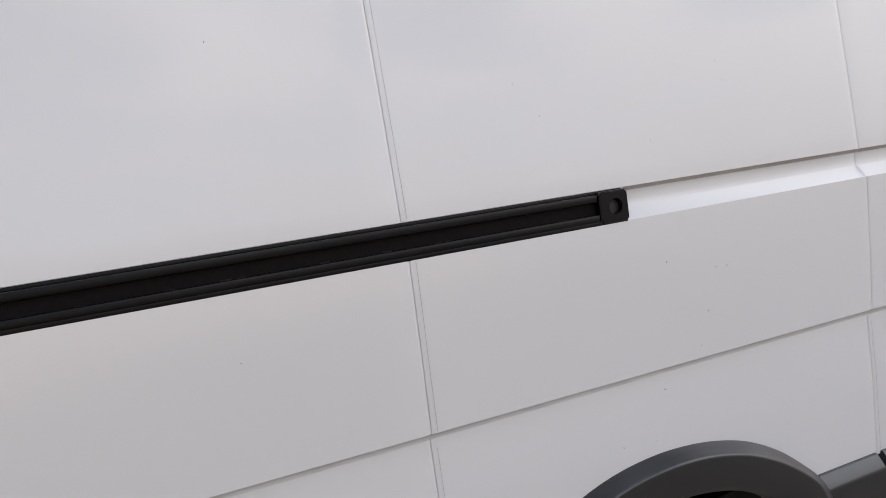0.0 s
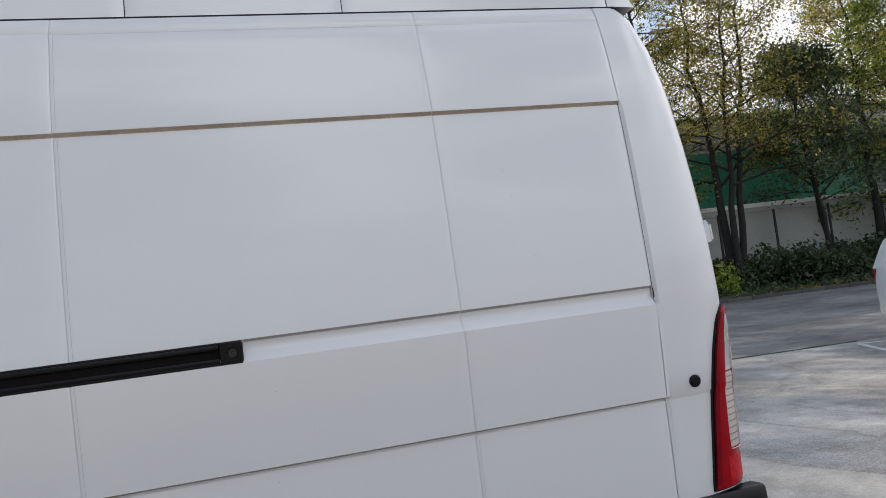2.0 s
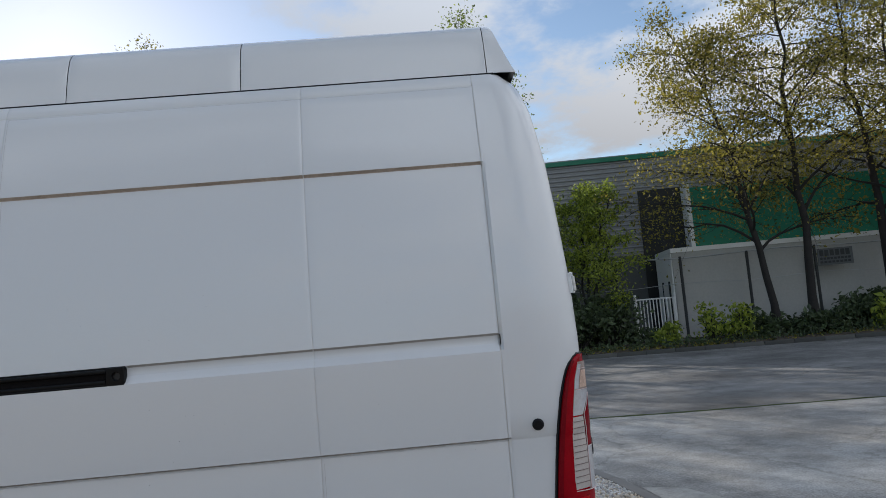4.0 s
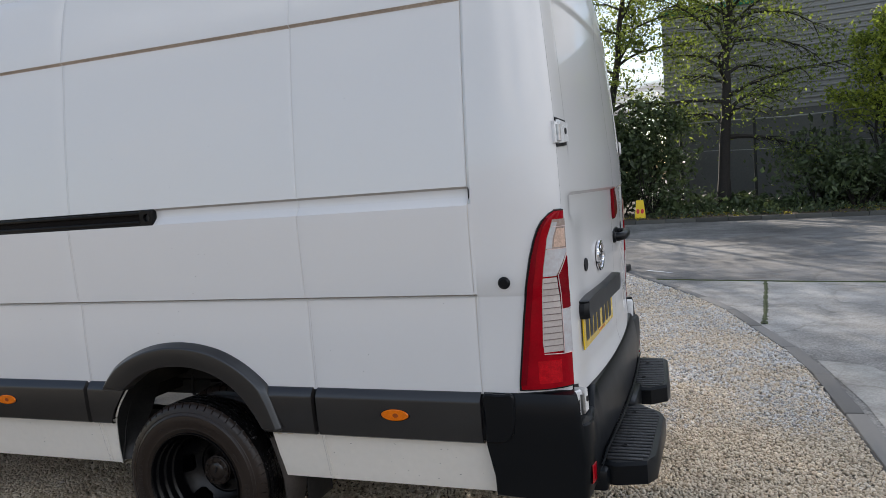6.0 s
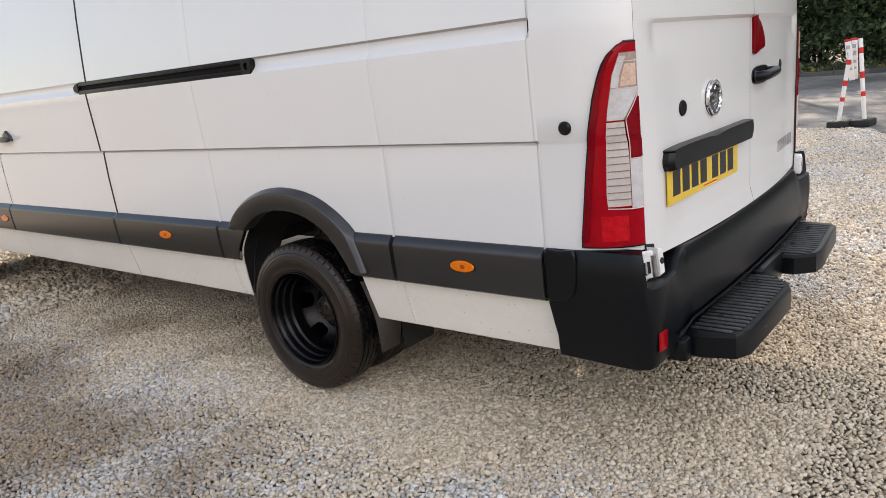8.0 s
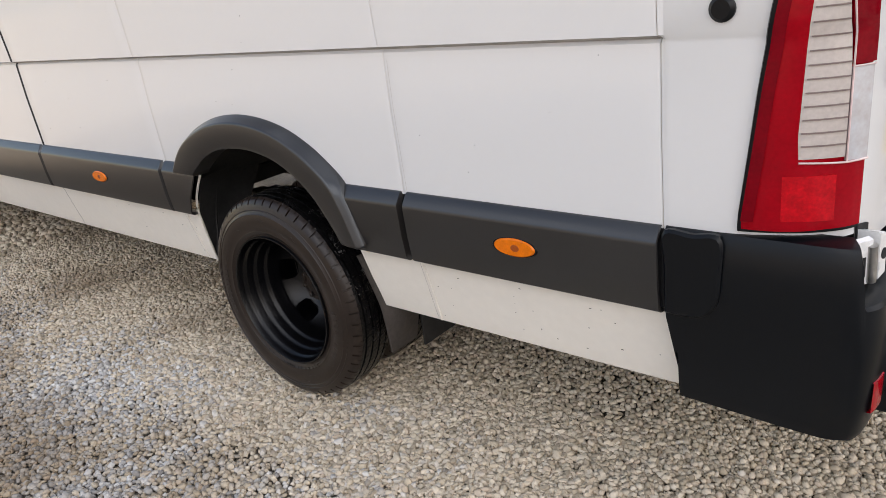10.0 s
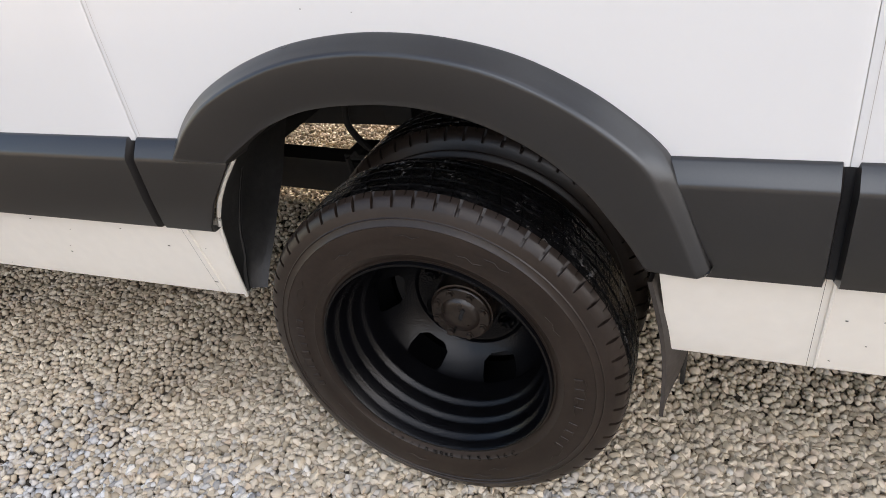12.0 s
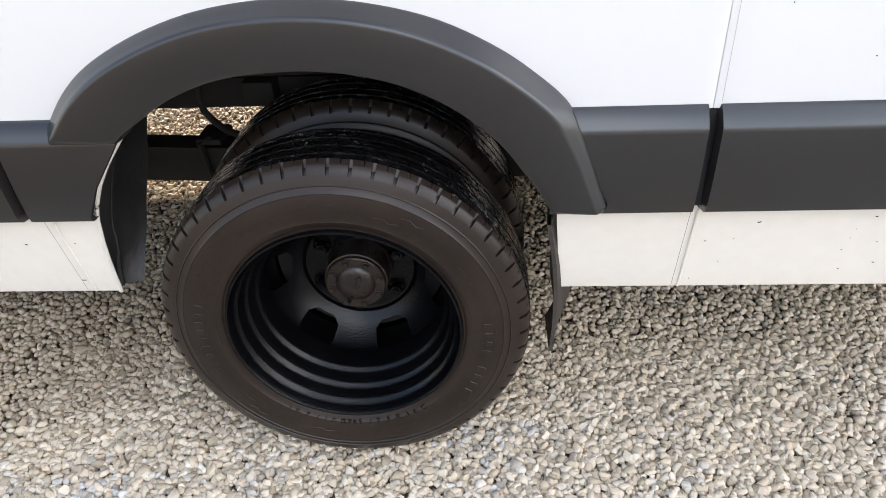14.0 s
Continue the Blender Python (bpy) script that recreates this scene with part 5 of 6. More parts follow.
def wheel(c, outward=-1, deep=True, detail=True):
    """One wheel with its tyre; c: the hub line's point at the tyre's outer face."""
    root = new("wheel")
    root.parent = van
    root.matrix_basis = Matrix.Translation(c) if outward < 0 else Matrix.Translation(c) @ Matrix.Rotation(math.pi, 4, "Z")
    ty = link("tyre", lathe(TYRE, 120), rubber, root, label="black commercial tyre with dusty sidewall")
    # tread: notched shoulders and ribs between zigzag grooves, split by sipes
    rng = random.Random(3)
    n = 56 if detail or c[1] < 0.3 and c[0] > -1 else 28
    pitch = 2 * math.pi / n
    half = [(0.0002, 0.3055, 5), (0.0032, 0.3140, 5), (0.0060, 0.3205, 5), (0.0066, 0.3218, 1), (0.0108, 0.3282, 1), (0.0165, 0.3338, 1), (0.0195, 0.3356, 1), (0.0300, 0.3400, 2), (0.0425, 0.3412, 2), (0.0436, 0.3325, 0), (0.0488, 0.3325, 0), (0.0500, 0.3417, 3), (0.0610, 0.3420, 3), (0.0740, 0.3420, 3), (0.0752, 0.3320, 0), (0.0800, 0.3320, 0), (0.0812, 0.3421, 4)]
    cols = half + [(0.189 - y_, r_, k_) for y_, r_, k_ in reversed(half)]
    steps = ((0.0, 0), (0.012, 1), (0.155, 1), (0.167, 0), (0.36, 0), (0.50, 0), (0.508, 2), (0.540, 2), (0.548, 0), (0.80, 0))
    angles = [(k, f_, m_) for k in range(n) for f_, m_ in steps]
    lift = [rng.uniform(-0.0006, 0.0005) for k in range(n)]

    def surface(q, c_):
        k, f_, m_ = q
        y_, r_, kind = c_
        inner = abs(y_ - 0.0945) < 0.055
        wave = abs(((f_ * 2) % 1) - 0.5) * 2 - 0.5
        yy = y_ + (0.0038 * wave if inner else 0.0)
        aa = (k + f_) * pitch + (0.35 * pitch * (y_ - 0.0945) / 0.05 if inner else 0.35 * pitch * math.copysign(1.1, y_ - 0.0945))
        rr = r_ + (lift[k] if 1 < kind < 5 else 0)
        if m_ == 1 and kind == 1:
            rr -= 0.0105
        if m_ == 2 and kind in (2, 3, 4):
            rr -= 0.0045
        return (rr * math.cos(aa), yy * 0.88, rr * math.sin(aa))
    for edge in (cols[:8], cols[-8:]):
        link("shoulder", grid(angles, edge, surface, wrap=True), rubber, ty, smooth=22, label="dusty notched tyre shoulder")
    link("tread", grid(angles, cols[7:-7], surface, wrap=True), tread_rubber, ty, smooth=22, label="worn blocky tread with zigzag grooves")
    # thin lines moulded into the sidewall
    if detail:
        marks = []
        for k in range(16):
            a = 2 * math.pi * (k + 0.3 * (k % 3)) / 16
            r = 0.2665 if k % 2 else 0.282
            marks.append(moved(tube([(-0.022, -0.0075, r - 0.008), (-0.006, -0.0080, r - 0.004), (0.006, -0.0080, r - 0.010), (0.02, -0.0075, r - 0.006)], 0.0005, 4), Matrix.Rotation(-a, 4, "Y")))
        link("sidewall_mark", join(*marks), rubber, ty)["kind"] = "stuff"
        for text, a0, r0, size in (("195/75R16C", 262, 0.2405, 0.017), ("107/105R", 236, 0.2405, 0.015)):
            meshes = []
            ang = a0
            for ch in text:
                cu = bpy.data.curves.new("glyph", "FONT")
                cu.body, cu.size, cu.extrude, cu.align_x = ch, size, 0.0006, "CENTER"
                tmp = bpy.data.objects.new("glyph", cu)
                me = bpy.data.meshes.new_from_object(tmp)
                a = radians(ang)
                m = Matrix.Translation((r0 * math.cos(a), -0.0018, r0 * math.sin(a))) @ Matrix.Rotation(-(a + math.pi / 2), 4, "Y") @ Matrix.Rotation(radians(90), 4, "X")
                meshes.append(moved(([v.co.copy() for v in me.vertices], [tuple(p.vertices) for p in me.polygons]), m))
                bpy.data.objects.remove(tmp)
                bpy.data.curves.remove(cu)
                bpy.data.meshes.remove(me)
                ang += 5.2 if ch not in "1/" else 3.9
            link("sidewall_text", join(*meshes), tread_rubber, ty, smooth=0)
        # moulded name bars, left and right of the sidewall
        for k, (a, w) in enumerate([(166 + 4.2 * k, 0.013) for k in range(9)] + [(4 - 4.6 * k, 0.012) for k in range(9) if k != 4]):
            link("name_bar", moved(box(-w * 0.34, w * 0.34, -0.0078, -0.0050, 0.256, 0.272, 0.0008, 1), Matrix.Rotation(radians(-a + 90), 4, "Y")), rubber, ty)
    rim = link("rim", lathe(RIM + RIM_BACK, 120), steel_black, root, label="black painted steel wheel rim")
    # disc: cone with hand holes, then a flat mounting face
    z0, z1 = 0.1745, 0.115
    na, nr = (360, 28) if deep else (96, 8)

    def cone(i, j):
        a, t = 2 * math.pi * i / na, j / nr
        r = z0 + (z1 - z0) * t
        y = 0.141 + 0.066 * t ** 0.8 + 0.006 * math.sin(math.pi * t)
        return (r * math.cos(a), y, r * math.sin(a))
    verts = [cone(i, j) for i in range(na) for j in range(nr + 1)]
    faces = []
    for i in range(na):
        for j in range(nr):
            a = ((i + 0.5) / na * 360 + 37) % 60 - 30
            if deep and abs(a / 14.2) ** 2.7 + abs(((j + 0.5) / nr - 0.27) / 0.385) ** 2.7 < 1:
                continue
            faces.append((i * (nr + 1) + j, ((i + 1) % na) * (nr + 1) + j, ((i + 1) % na) * (nr + 1) + j + 1, i * (nr + 1) + j + 1))
    link("disc", (verts, faces), steel_black, rim)
    link("disc_face", lathe([(0.117, 0.204), (0.1155, 0.201), (0.1135, 0.203), (0.1120, 0.209), (0.106, 0.211), (0.05, 0.211)], 72), steel_black, rim)
    link("drum", lathe([(0.05, 0.225), (0.17, 0.235), (0.178, 0.235)], 48), cavity, rim)
    if deep:
        hub = link("hub", lathe([(0.0, 0.1375), (0.018, 0.1378), (0.030, 0.1395), (0.037, 0.1430), (0.040, 0.1460), (0.058, 0.1468), (0.0605, 0.149), (0.0608, 0.156), (0.064, 0.157), (0.066, 0.211)], 56), steel_dusty, root, label="dusty black hub cap ringed by bolts")
        for k in range(8):
            a = 2 * math.pi * (k + 0.35) / 8
            link("hub_bolt", lathe([(0.0, 0.1385), (0.0055, 0.1385), (0.0068, 0.1400), (0.0068, 0.1435), (0.009, 0.1440), (0.009, 0.147)], 6, (0.0505 * math.cos(a), 0, 0.0505 * math.sin(a))), steel_dusty, hub, 0)
        link("hub_slot", moved(box(-0.004, 0.004, 0.1345, 0.138, -0.014, 0.014, 0.003), Matrix.Rotation(radians(20), 4, "Y") @ Matrix.Translation((0.004, 0, 0.010))), cavity, hub)
        link("hub_slot", moved(box(-0.002, 0.002, 0.138, 0.1425, -0.010, 0.010, 0.0015), Matrix.Rotation(radians(20), 4, "Y") @ Matrix.Translation((0.0, 0, -0.036))), steel_black, hub)
        for k in range(6):
            a = 2 * math.pi * (k + 0.4) / 6
            cc = (0.089 * math.cos(a), 0, 0.089 * math.sin(a))
            link("wheel_nut", join(lathe([(0.0, 0.183), (0.0065, 0.183), (0.0065, 0.189)], 10, cc), lathe([(0.006, 0.189), (0.012, 0.189), (0.0125, 0.191), (0.0125, 0.203)], 6, cc), lathe([(0.0165, 0.203), (0.0175, 0.2045), (0.0175, 0.211)], 16, cc)), steel_black, root, 25)
    else:
        link("hub", lathe([(0.0, 0.02), (0.05, 0.022), (0.062, 0.03), (0.066, 0.19)], 40), steel_dusty, root)
    return root


wheel((0.005, 0.0, 0.351))
wheel((0.005, 0.245, 0.351), deep=False, detail=False)
wheel((0, W, 0.346), 1, detail=False)
wheel((0, W - 0.245, 0.346), 1, deep=False, detail=False)
wheel((-4.33, 0.03, 0.346), deep=False, detail=False)
wheel((-4.33, W - 0.03, 0.346), 1, deep=False, detail=False)

# cab and nose
CAB_X = [-2.872, -3.2, -3.5, -3.8, -4.1, -4.4, -4.62, -4.78, -4.95, -5.08, -5.15, -5.18]
CAB_TOP = [2.788, 2.775, 2.70, 2.50, 2.12, 1.74, 1.50, 1.38, 1.28, 1.16, 0.98, 0.72]


def cab(x, r):
    top = float(np.interp(x, list(reversed(CAB_X)), list(reversed(CAB_TOP))))
    tuck = max(0, (-4.45 - x) / 0.73) ** 2.2 * 0.42
    shoulder = top - min(0.29, 0.29 * (top - 0.4) / 2.2)
    if r < 1:
        z = 0.40 + (shoulder - 0.40) * r
        return (x, side_y(z if z < 1.2 else 1.5 + (z - 1.2) * 0.77 if z > 1.5 else z) * (1 if z < 1.4 else 1) + tuck, z)
    t = r - 1
    a = t * math.pi / 2
    y0 = side_y(min(2.45, shoulder)) + tuck
    return (x, y0 + (W / 2 - y0) * (1 - math.cos(a)) ** 1.5, shoulder + (top - shoulder) * math.sin(a) ** 0.8)


cr = span(0, 0.999, 22) + span(1, 2, 14)
d = grid(span(-2.874, -5.18, 50), cr, cab)
link("cab_body", join(d, flipped(d)), paint, van)
d = grid(span(-3.62, -4.52, 14), span(1.25, 2, 8), lambda x, r: tuple(Vector(cab(x, r)) + Vector((-0.004, -0.003, 0.006))))
link("windscreen", join(d, flipped(d)), glass_dark, van)
d = grid(span(-3.25, -4.15, 14), span(0.0, 1, 8), lambda x, t: (x, cab(x, 0.3)[1] * 0 + side_y(1.5 + 0.5 * t) - 0.004, 1.38 + (min(2.08, float(np.interp(x, [-4.2, -3.75], [1.60, 2.08]))) - 1.38) * t))
link("side_window", d, glass_dark, van)
link("side_window", flipped(d), glass_dark, van)
d = grid(span(-5.19, -4.75, 12), span(0.32, 0.72, 8), lambda x, z: tuple(Vector(cab(x, (z - 0.40) / 0.6 if z > 0.4 else 0)) + Vector((-0.02 if x < -5.1 else 0, -0.02, z - cab(x, (z - 0.40) / 0.6 if z > 0.4 else 0)[2]))))
link("front_bumper", join(d, flipped(d), box(-5.20, -5.08, 0.42, W - 0.42, 0.32, 0.72, 0.03)), bumper_plastic, van)
for yy in (0.25, W - 0.25):
    link("headlamp", box(-5.06, -4.86, yy - 0.12, yy + 0.12, 0.86, 1.10, 0.04), clear_lens, van)
    link("door_mirror", box(-4.02, -3.86, yy - 0.48 if yy < 1 else yy + 0.26, yy - 0.26 if yy < 1 else yy + 0.48, 1.42, 1.78, 0.05), trim_plastic, van)

# stone chips and scuffs in the paint
random.seed(12)
v = []
for k in range(30):
    x, z = random.choice([(random.uniform(-1.3, -0.45), random.uniform(0.40, 0.58)), (random.uniform(0.62, 1.28), random.uniform(0.40, 0.56)), (random.uniform(0.62, 1.28), random.uniform(0.40, 0.56))])
    r = random.uniform(0.0004, 0.0011)
    y = float(np.interp(z, [0.38, 0.392, 0.60], [0.086, 0.080, 0.031])) - 0.0004
    v.append(moved(box(-r * random.uniform(1, 6), r * 2, -0.0006, 0.0006, -r * 0.6, r * 0.6), Matrix.Translation((x, y, z)) @ Matrix.Rotation(random.uniform(-0.4, 0.4), 4, "Y")))
for k in range(34):
    x, z = random.uniform(-1.4, 1.24), random.choice((random.uniform(0.80, 1.1), random.uniform(1.13, 1.4), random.uniform(1.52, 2.1)))
    if abs(x) < 0.45 and z < 0.97:
        continue
    r = random.uniform(0.0004, 0.0009)
    v.append(moved(box(-r, r, -0.0006, 0.0006, -r, r), Matrix.Translation((x, side_y(z) - 0.0004, z))))
link("paint_chips", join(*v), rail_dust, van, 0)["kind"] = "stuff"

# ---- road furniture ----
def barrier():
    b = thing("folding_barrier", "red and white folding barrier on black rubber feet", "barrier")
    for k, (x0, x1, y0) in enumerate(((-0.125, -0.005, -0.1), (0.155, 0.065, 0.05))):
        link("rubber_foot", box(-0.24 + 0.25 * k, 0.005 + 0.25 * k, y0 - 0.14, y0 + 0.2, 0, 0.10, 0.02), base_black, b)
        post = link("post", tube([(x0, y0, 0.08), (x1, y0, 1.02 + 0.16 * k)], 0.029, 8), hazard_white, b)
        for t0, t1 in ((0.30, 0.36), (0.52, 0.60), (0.82, 0.89)):
            link("red_band", tube([(x0 + (x1 - x0) * t, y0, 0.08 + (0.94 + 0.16 * k) * t) for t in (t0, t1)], 0.0305, 8), hazard_red, post)
    for k, (dx, dy) in enumerate(((0.03, 0.12), (0.085, 0.0))):
        turn = Matrix.Translation((dx, dy, 0.0)) @ Matrix.Rotation(radians(-3 - 5 * k), 4, "Y")
        board = link("sign_board", moved(box(-0.038, 0.038, -0.012, 0.012, 0.64, 1.19, 0.008), turn), hazard_white, b)
        link("red_edge", moved(box(-0.039, 0.039, -0.0135, 0.0135, 1.155, 1.192, 0.008), turn), hazard_red, board)
        for z, h in ((1.06, 0.05), (0.96, 0.06), (0.86, 0.04), (0.78, 0.03)):
            link("lettering_bar", moved(box(-0.024, 0.024, -0.0145, -0.0115, z, z + h), turn), galv, board)
    b.matrix_basis = Matrix.Translation((0.60, 9.45, -0.012)) @ Matrix.Rotation(radians(-8), 4, "Z")
    return b


barrier()
ys_ = thing("floor_sign", "yellow folding plastic no-entry marker standing on the verge", "sign")
link("sign_body", ([(-0.19, -0.1, 0), (0.19, -0.1, 0), (0.12, 0, 0.66), (-0.12, 0, 0.66), (-0.19, 0.1, 0), (0.19, 0.1, 0), (0.12, 0.02, 0.66), (-0.12, 0.02, 0.66)], [(0, 1, 2, 3), (5, 4, 7, 6), (3, 2, 6, 7), (1, 5, 6, 2), (4, 0, 3, 7)]), sign_yellow, ys_, 0)
for dx in (-0.075, 0.075):
    link("mark", moved(prism(oval(0, 0, 0.055, 0.085, 16), lambda a, b, h: (a, -h, b), 0.004), Matrix.Translation((dx, -0.062, 0.26)) @ Matrix.Rotation(radians(-8.5), 4, "X")), hazard_red, ys_)
ys_.matrix_basis = Matrix.Translation((0.10, 22.0, 0.125)) @ Matrix.Scale(0.92, 4)

mast = thing("floodlight_mast", "slim grey floodlight mast far behind the hedge", "lamp post")
link("pole", tube([(0, 0, 0), (0, 0, 14)], [0.11, 0.06], 8), galv, mast)
link("lamp_head", join(box(-0.55, -0.1, -0.15, 0.15, 13.9, 14.15, 0.03), box(0.1, 0.55, -0.15, 0.15, 13.9, 14.15, 0.03), box(-0.5, 0.5, -0.03, 0.03, 13.8, 13.9)), galv, mast)
mast.matrix_basis = Matrix.Translation((-9.2, 68, 0))


# ---- parked car ----
def car(m):
    c = tagged(new("parked_car"), "white estate car parked in a marked bay", "car")
    L, Wd = 4.35, 1.76
    xs = [0.0, 0.05, 0.16, 0.5, 1.0, 1.7, 2.4, 3.1, 3.7, 4.1, 4.3, 4.35]
    belt = [0.86, 0.92, 0.97, 0.98, 0.98, 0.97, 0.96, 0.95, 0.90, 0.82, 0.72, 0.6]
    bot = [0.42, 0.34, 0.28, 0.24, 0.22, 0.22, 0.22, 0.22, 0.22, 0.24, 0.3, 0.4]
    inset = [0.14, 0.07, 0.03, 0.0, 0.0, 0.0, 0.0, 0.0, 0.02, 0.06, 0.16, 0.28]

    def shell(x, r):
        zb, zt, ins = (float(np.interp(x, xs, q)) for q in (bot, belt, inset))
        if r <= 1:
            z = zb + (zt - zb) * r
            return (x, ins + 0.05 * (2 * r - 1.1) ** 2, z)
        return (x, ins + 0.05 * 0.81 + (Wd / 2 - ins - 0.04) * (r - 1), zt + 0.02 * (r - 1))
    d = grid(span(0, 0.3, 10) + span(0.4, 3.9, 24) + span(4.0, 4.35, 8), span(0, 1, 12) + span(1.02, 2, 6), shell)
    # wheel openings
    hole = lambda x, z: any(math.hypot(x - wx, z - 0.31) < 0.36 for wx in (0.80, 3.45))
    d = (d[0], [f for f in d[1] if not all(hole(d[0][i][0], d[0][i][2]) and d[0][i][1] < 0.3 for i in f)])
    body = link("body", join(d, flipped(d, Wd)), paint, c)
    link("underside", box(0.2, 4.2, 0.14, Wd - 0.14, 0.22, 0.8), cavity, c)
    rx = [0.10, 0.30, 0.75, 1.6, 2.4, 2.75, 3.25]
    rz = [0.98, 1.36, 1.50, 1.53, 1.50, 1.36, 0.98]

    def house(x, r):
        zt = float(np.interp(x, rx, rz))
        lean = 0.13 * min(1, r) * (zt - 0.96) / 0.55
        if r <= 1:
            return (x, 0.045 + lean, 0.96 + (zt - 0.96) * 0.93 * r)
        return (x, 0.045 + lean + (Wd / 2 - 0.175) * (r - 1) ** 1.0, 0.96 + (zt - 0.96) * (0.93 + 0.07 * min(1, (r - 1) * 4)))
    d = grid(span(0.10, 3.25, 40), [0, 0.15, 0.5, 0.85, 1, 1.08, 1.25, 1.6, 2], house)
    link("roof", join(d, flipped(d, Wd)), paint, c)
    for x0, x1 in ((0.50, 0.98), (1.06, 1.85), (1.93, 2.75)):
        d = grid(span(x0, x1, 10), [0.16, 0.3, 0.6, 0.86], lambda x, r: (house(x, r)[0], house(x, r)[1] - 0.006, house(x, r)[2]))
        link("window", d, glass_dark, c)
        link("window", flipped(d, Wd), glass_dark, c)
    d = grid(span(0.13, 0.32, 6), span(1.06, 2, 6), lambda x, r: (house(x, r)[0] - 0.01, house(x, r)[1], house(x, r)[2] + 0.008))
    link("rear_window", join(d, flipped(d, Wd)), glass_dark, c)
    for yy in (0.09, Wd - 0.09):
        link("tail_lamp", box(0.02, 0.07, yy - 0.02 if yy < 1 else yy - 0.12, yy + 0.12 if yy < 1 else yy + 0.02, 0.72, 0.94, 0.02), red_lens, c)
    link("bumper", box(-0.05, 0.18, 0.10, Wd - 0.10, 0.30, 0.55, 0.06), paint, c)
    link("sill_trim", join(box(1.2, 3.1, 0.035, 0.08, 0.22, 0.33, 0.01), box(1.2, 3.1, Wd - 0.08, Wd - 0.035, 0.22, 0.33, 0.01)), bumper_plastic, c)
    for wx in (0.80, 3.45):
        for yy, turn in ((0.03, 0), (Wd - 0.03, math.pi)):
            w = new("wheel")
            w.parent = c
            w.matrix_basis = Matrix.Translation((wx, yy, 0.31)) @ Matrix.Rotation(turn, 4, "Z")
            link("tyre", lathe([(0.20, 0.03), (0.22, 0.008), (0.27, 0.0), (0.30, 0.012), (0.312, 0.035), (0.312, 0.17), (0.30, 0.19), (0.2, 0.19)], 40), rubber, w)
            link("rim", lathe([(0.205, 0.02), (0.198, 0.012), (0.19, 0.03), (0.17, 0.06)], 40), galv, w)
            for k in range(5):
                link("spoke", moved(box(-0.022, 0.022, 0.018, 0.05, 0.03, 0.192, 0.006), Matrix.Rotation(2 * math.pi * k / 5, 4, "Y")), galv, w)
            link("hub", lathe([(0, 0.012), (0.03, 0.014), (0.04, 0.03), (0.05, 0.06)], 20), galv, w)
    c.matrix_basis = m
    return c


car(Matrix.Translation((9.50, 7.42, -0.009)) @ Matrix.Rotation(radians(-113.6), 4, "Z") @ Matrix.Scale(1.14, 4))


# ---- buildings ----
BV = 8.6
depot = thing("warehouse", "long grey corrugated warehouse with green roof trim", "building")


def slab(u0, u1, v0, v1, z0, z1):
    p = [far(u, v, z) for z in (z0, z1) for u, v in ((u0, v0), (u1, v0), (u1, v1), (u0, v1))]
    return p, [(0, 3, 2, 1), (4, 5, 6, 7), (0, 1, 5, 4), (1, 2, 6, 5), (2, 3, 7, 6), (3, 0, 4, 7)]


def corrugated(u0, u1, v, z0, z1, pitch=0.2, depth=0.04):
    prof = []
    z = z0
    while z < z1 - pitch:
        prof += [(z, 0), (z + pitch * 0.55, 0), (z + pitch * 0.68, depth), (z + pitch * 0.9, depth)]
        z += pitch
    prof.append((z1, 0))
    return grid([u0, (u0 + u1) / 2, u1], prof, lambda u, p: far(u, v - p[1], p[0]))


U0, U1 = -0.35, 46.0
link("lower_wall", slab(U0, U1, BV, BV + 0.3, 0.0, 3.75), lower_wall_mat, depot)
link("cladding", corrugated(U0, U1, BV - 0.02, 3.75, 7.98), cladding, depot, 0)
link("core", slab(U0 + 0.02, U1, BV + 0.02, BV + 22, 0.0, 7.98), cladding, depot)
link("roof_trim", slab(U0 - 0.1, U1 + 0.1, BV - 0.12, BV + 0.3, 7.98, 8.17), cladding_green, depot)
link("roof", slab(U0 - 0.1, U1 + 0.1, BV + 0.3, BV + 22, 8.0, 8.3), cladding, depot)
link("dark_bay", slab(10.2, 12.03, BV - 0.10, BV, 0.2, 6.55), dark_metal, depot)
link("green_fascia", slab(12.2, 27.5, BV - 0.9, BV - 0.05, 3.55, 6.35), cladding_green, depot)
link("corner_trim", slab(12.03, 12.2, BV - 0.95, BV - 0.03, 3.55, 6.5), white_wall, depot)
annex = thing("low_annex", "low pale flat-roofed annex beside the warehouse", "building")
link("wall", slab(10.5, 40.0, 4.9, BV - 0.96, 0.1, 3.45), render_wall, annex)
link("roof_edge", slab(10.45, 40.1, 4.85, BV - 0.95, 3.45, 3.62), white_wall, annex)
# sunlit end: its brightness put into whiter paint than the shaded front
link("end_wall", slab(10.45, 10.498, 4.95, BV - 1.0, 0.1, 3.44), white_wall, annex)
link("door", slab(10.41, 10.448, 5.5, 6.5, 0.2, 2.3), hazard_white, annex)
link("door_frame", join(slab(10.39, 10.45, 5.42, 5.5, 0.2, 2.38), slab(10.39, 10.45, 6.5, 6.58, 0.2, 2.38)), dark_metal, annex)
shed = thing("corrugated_shed", "grey corrugated shed beyond the trees", "building")
link("wall", join(corrugated(29.5, 44, 7.4, 3.4, 6.6, 0.25), slab(29.5, 44, 7.42, 8.4, 0, 6.6)), cladding, shed, 0)
link("plinth", slab(20.8, 44, 6.3, 6.5, 0.1, 3.55), render_wall, shed)

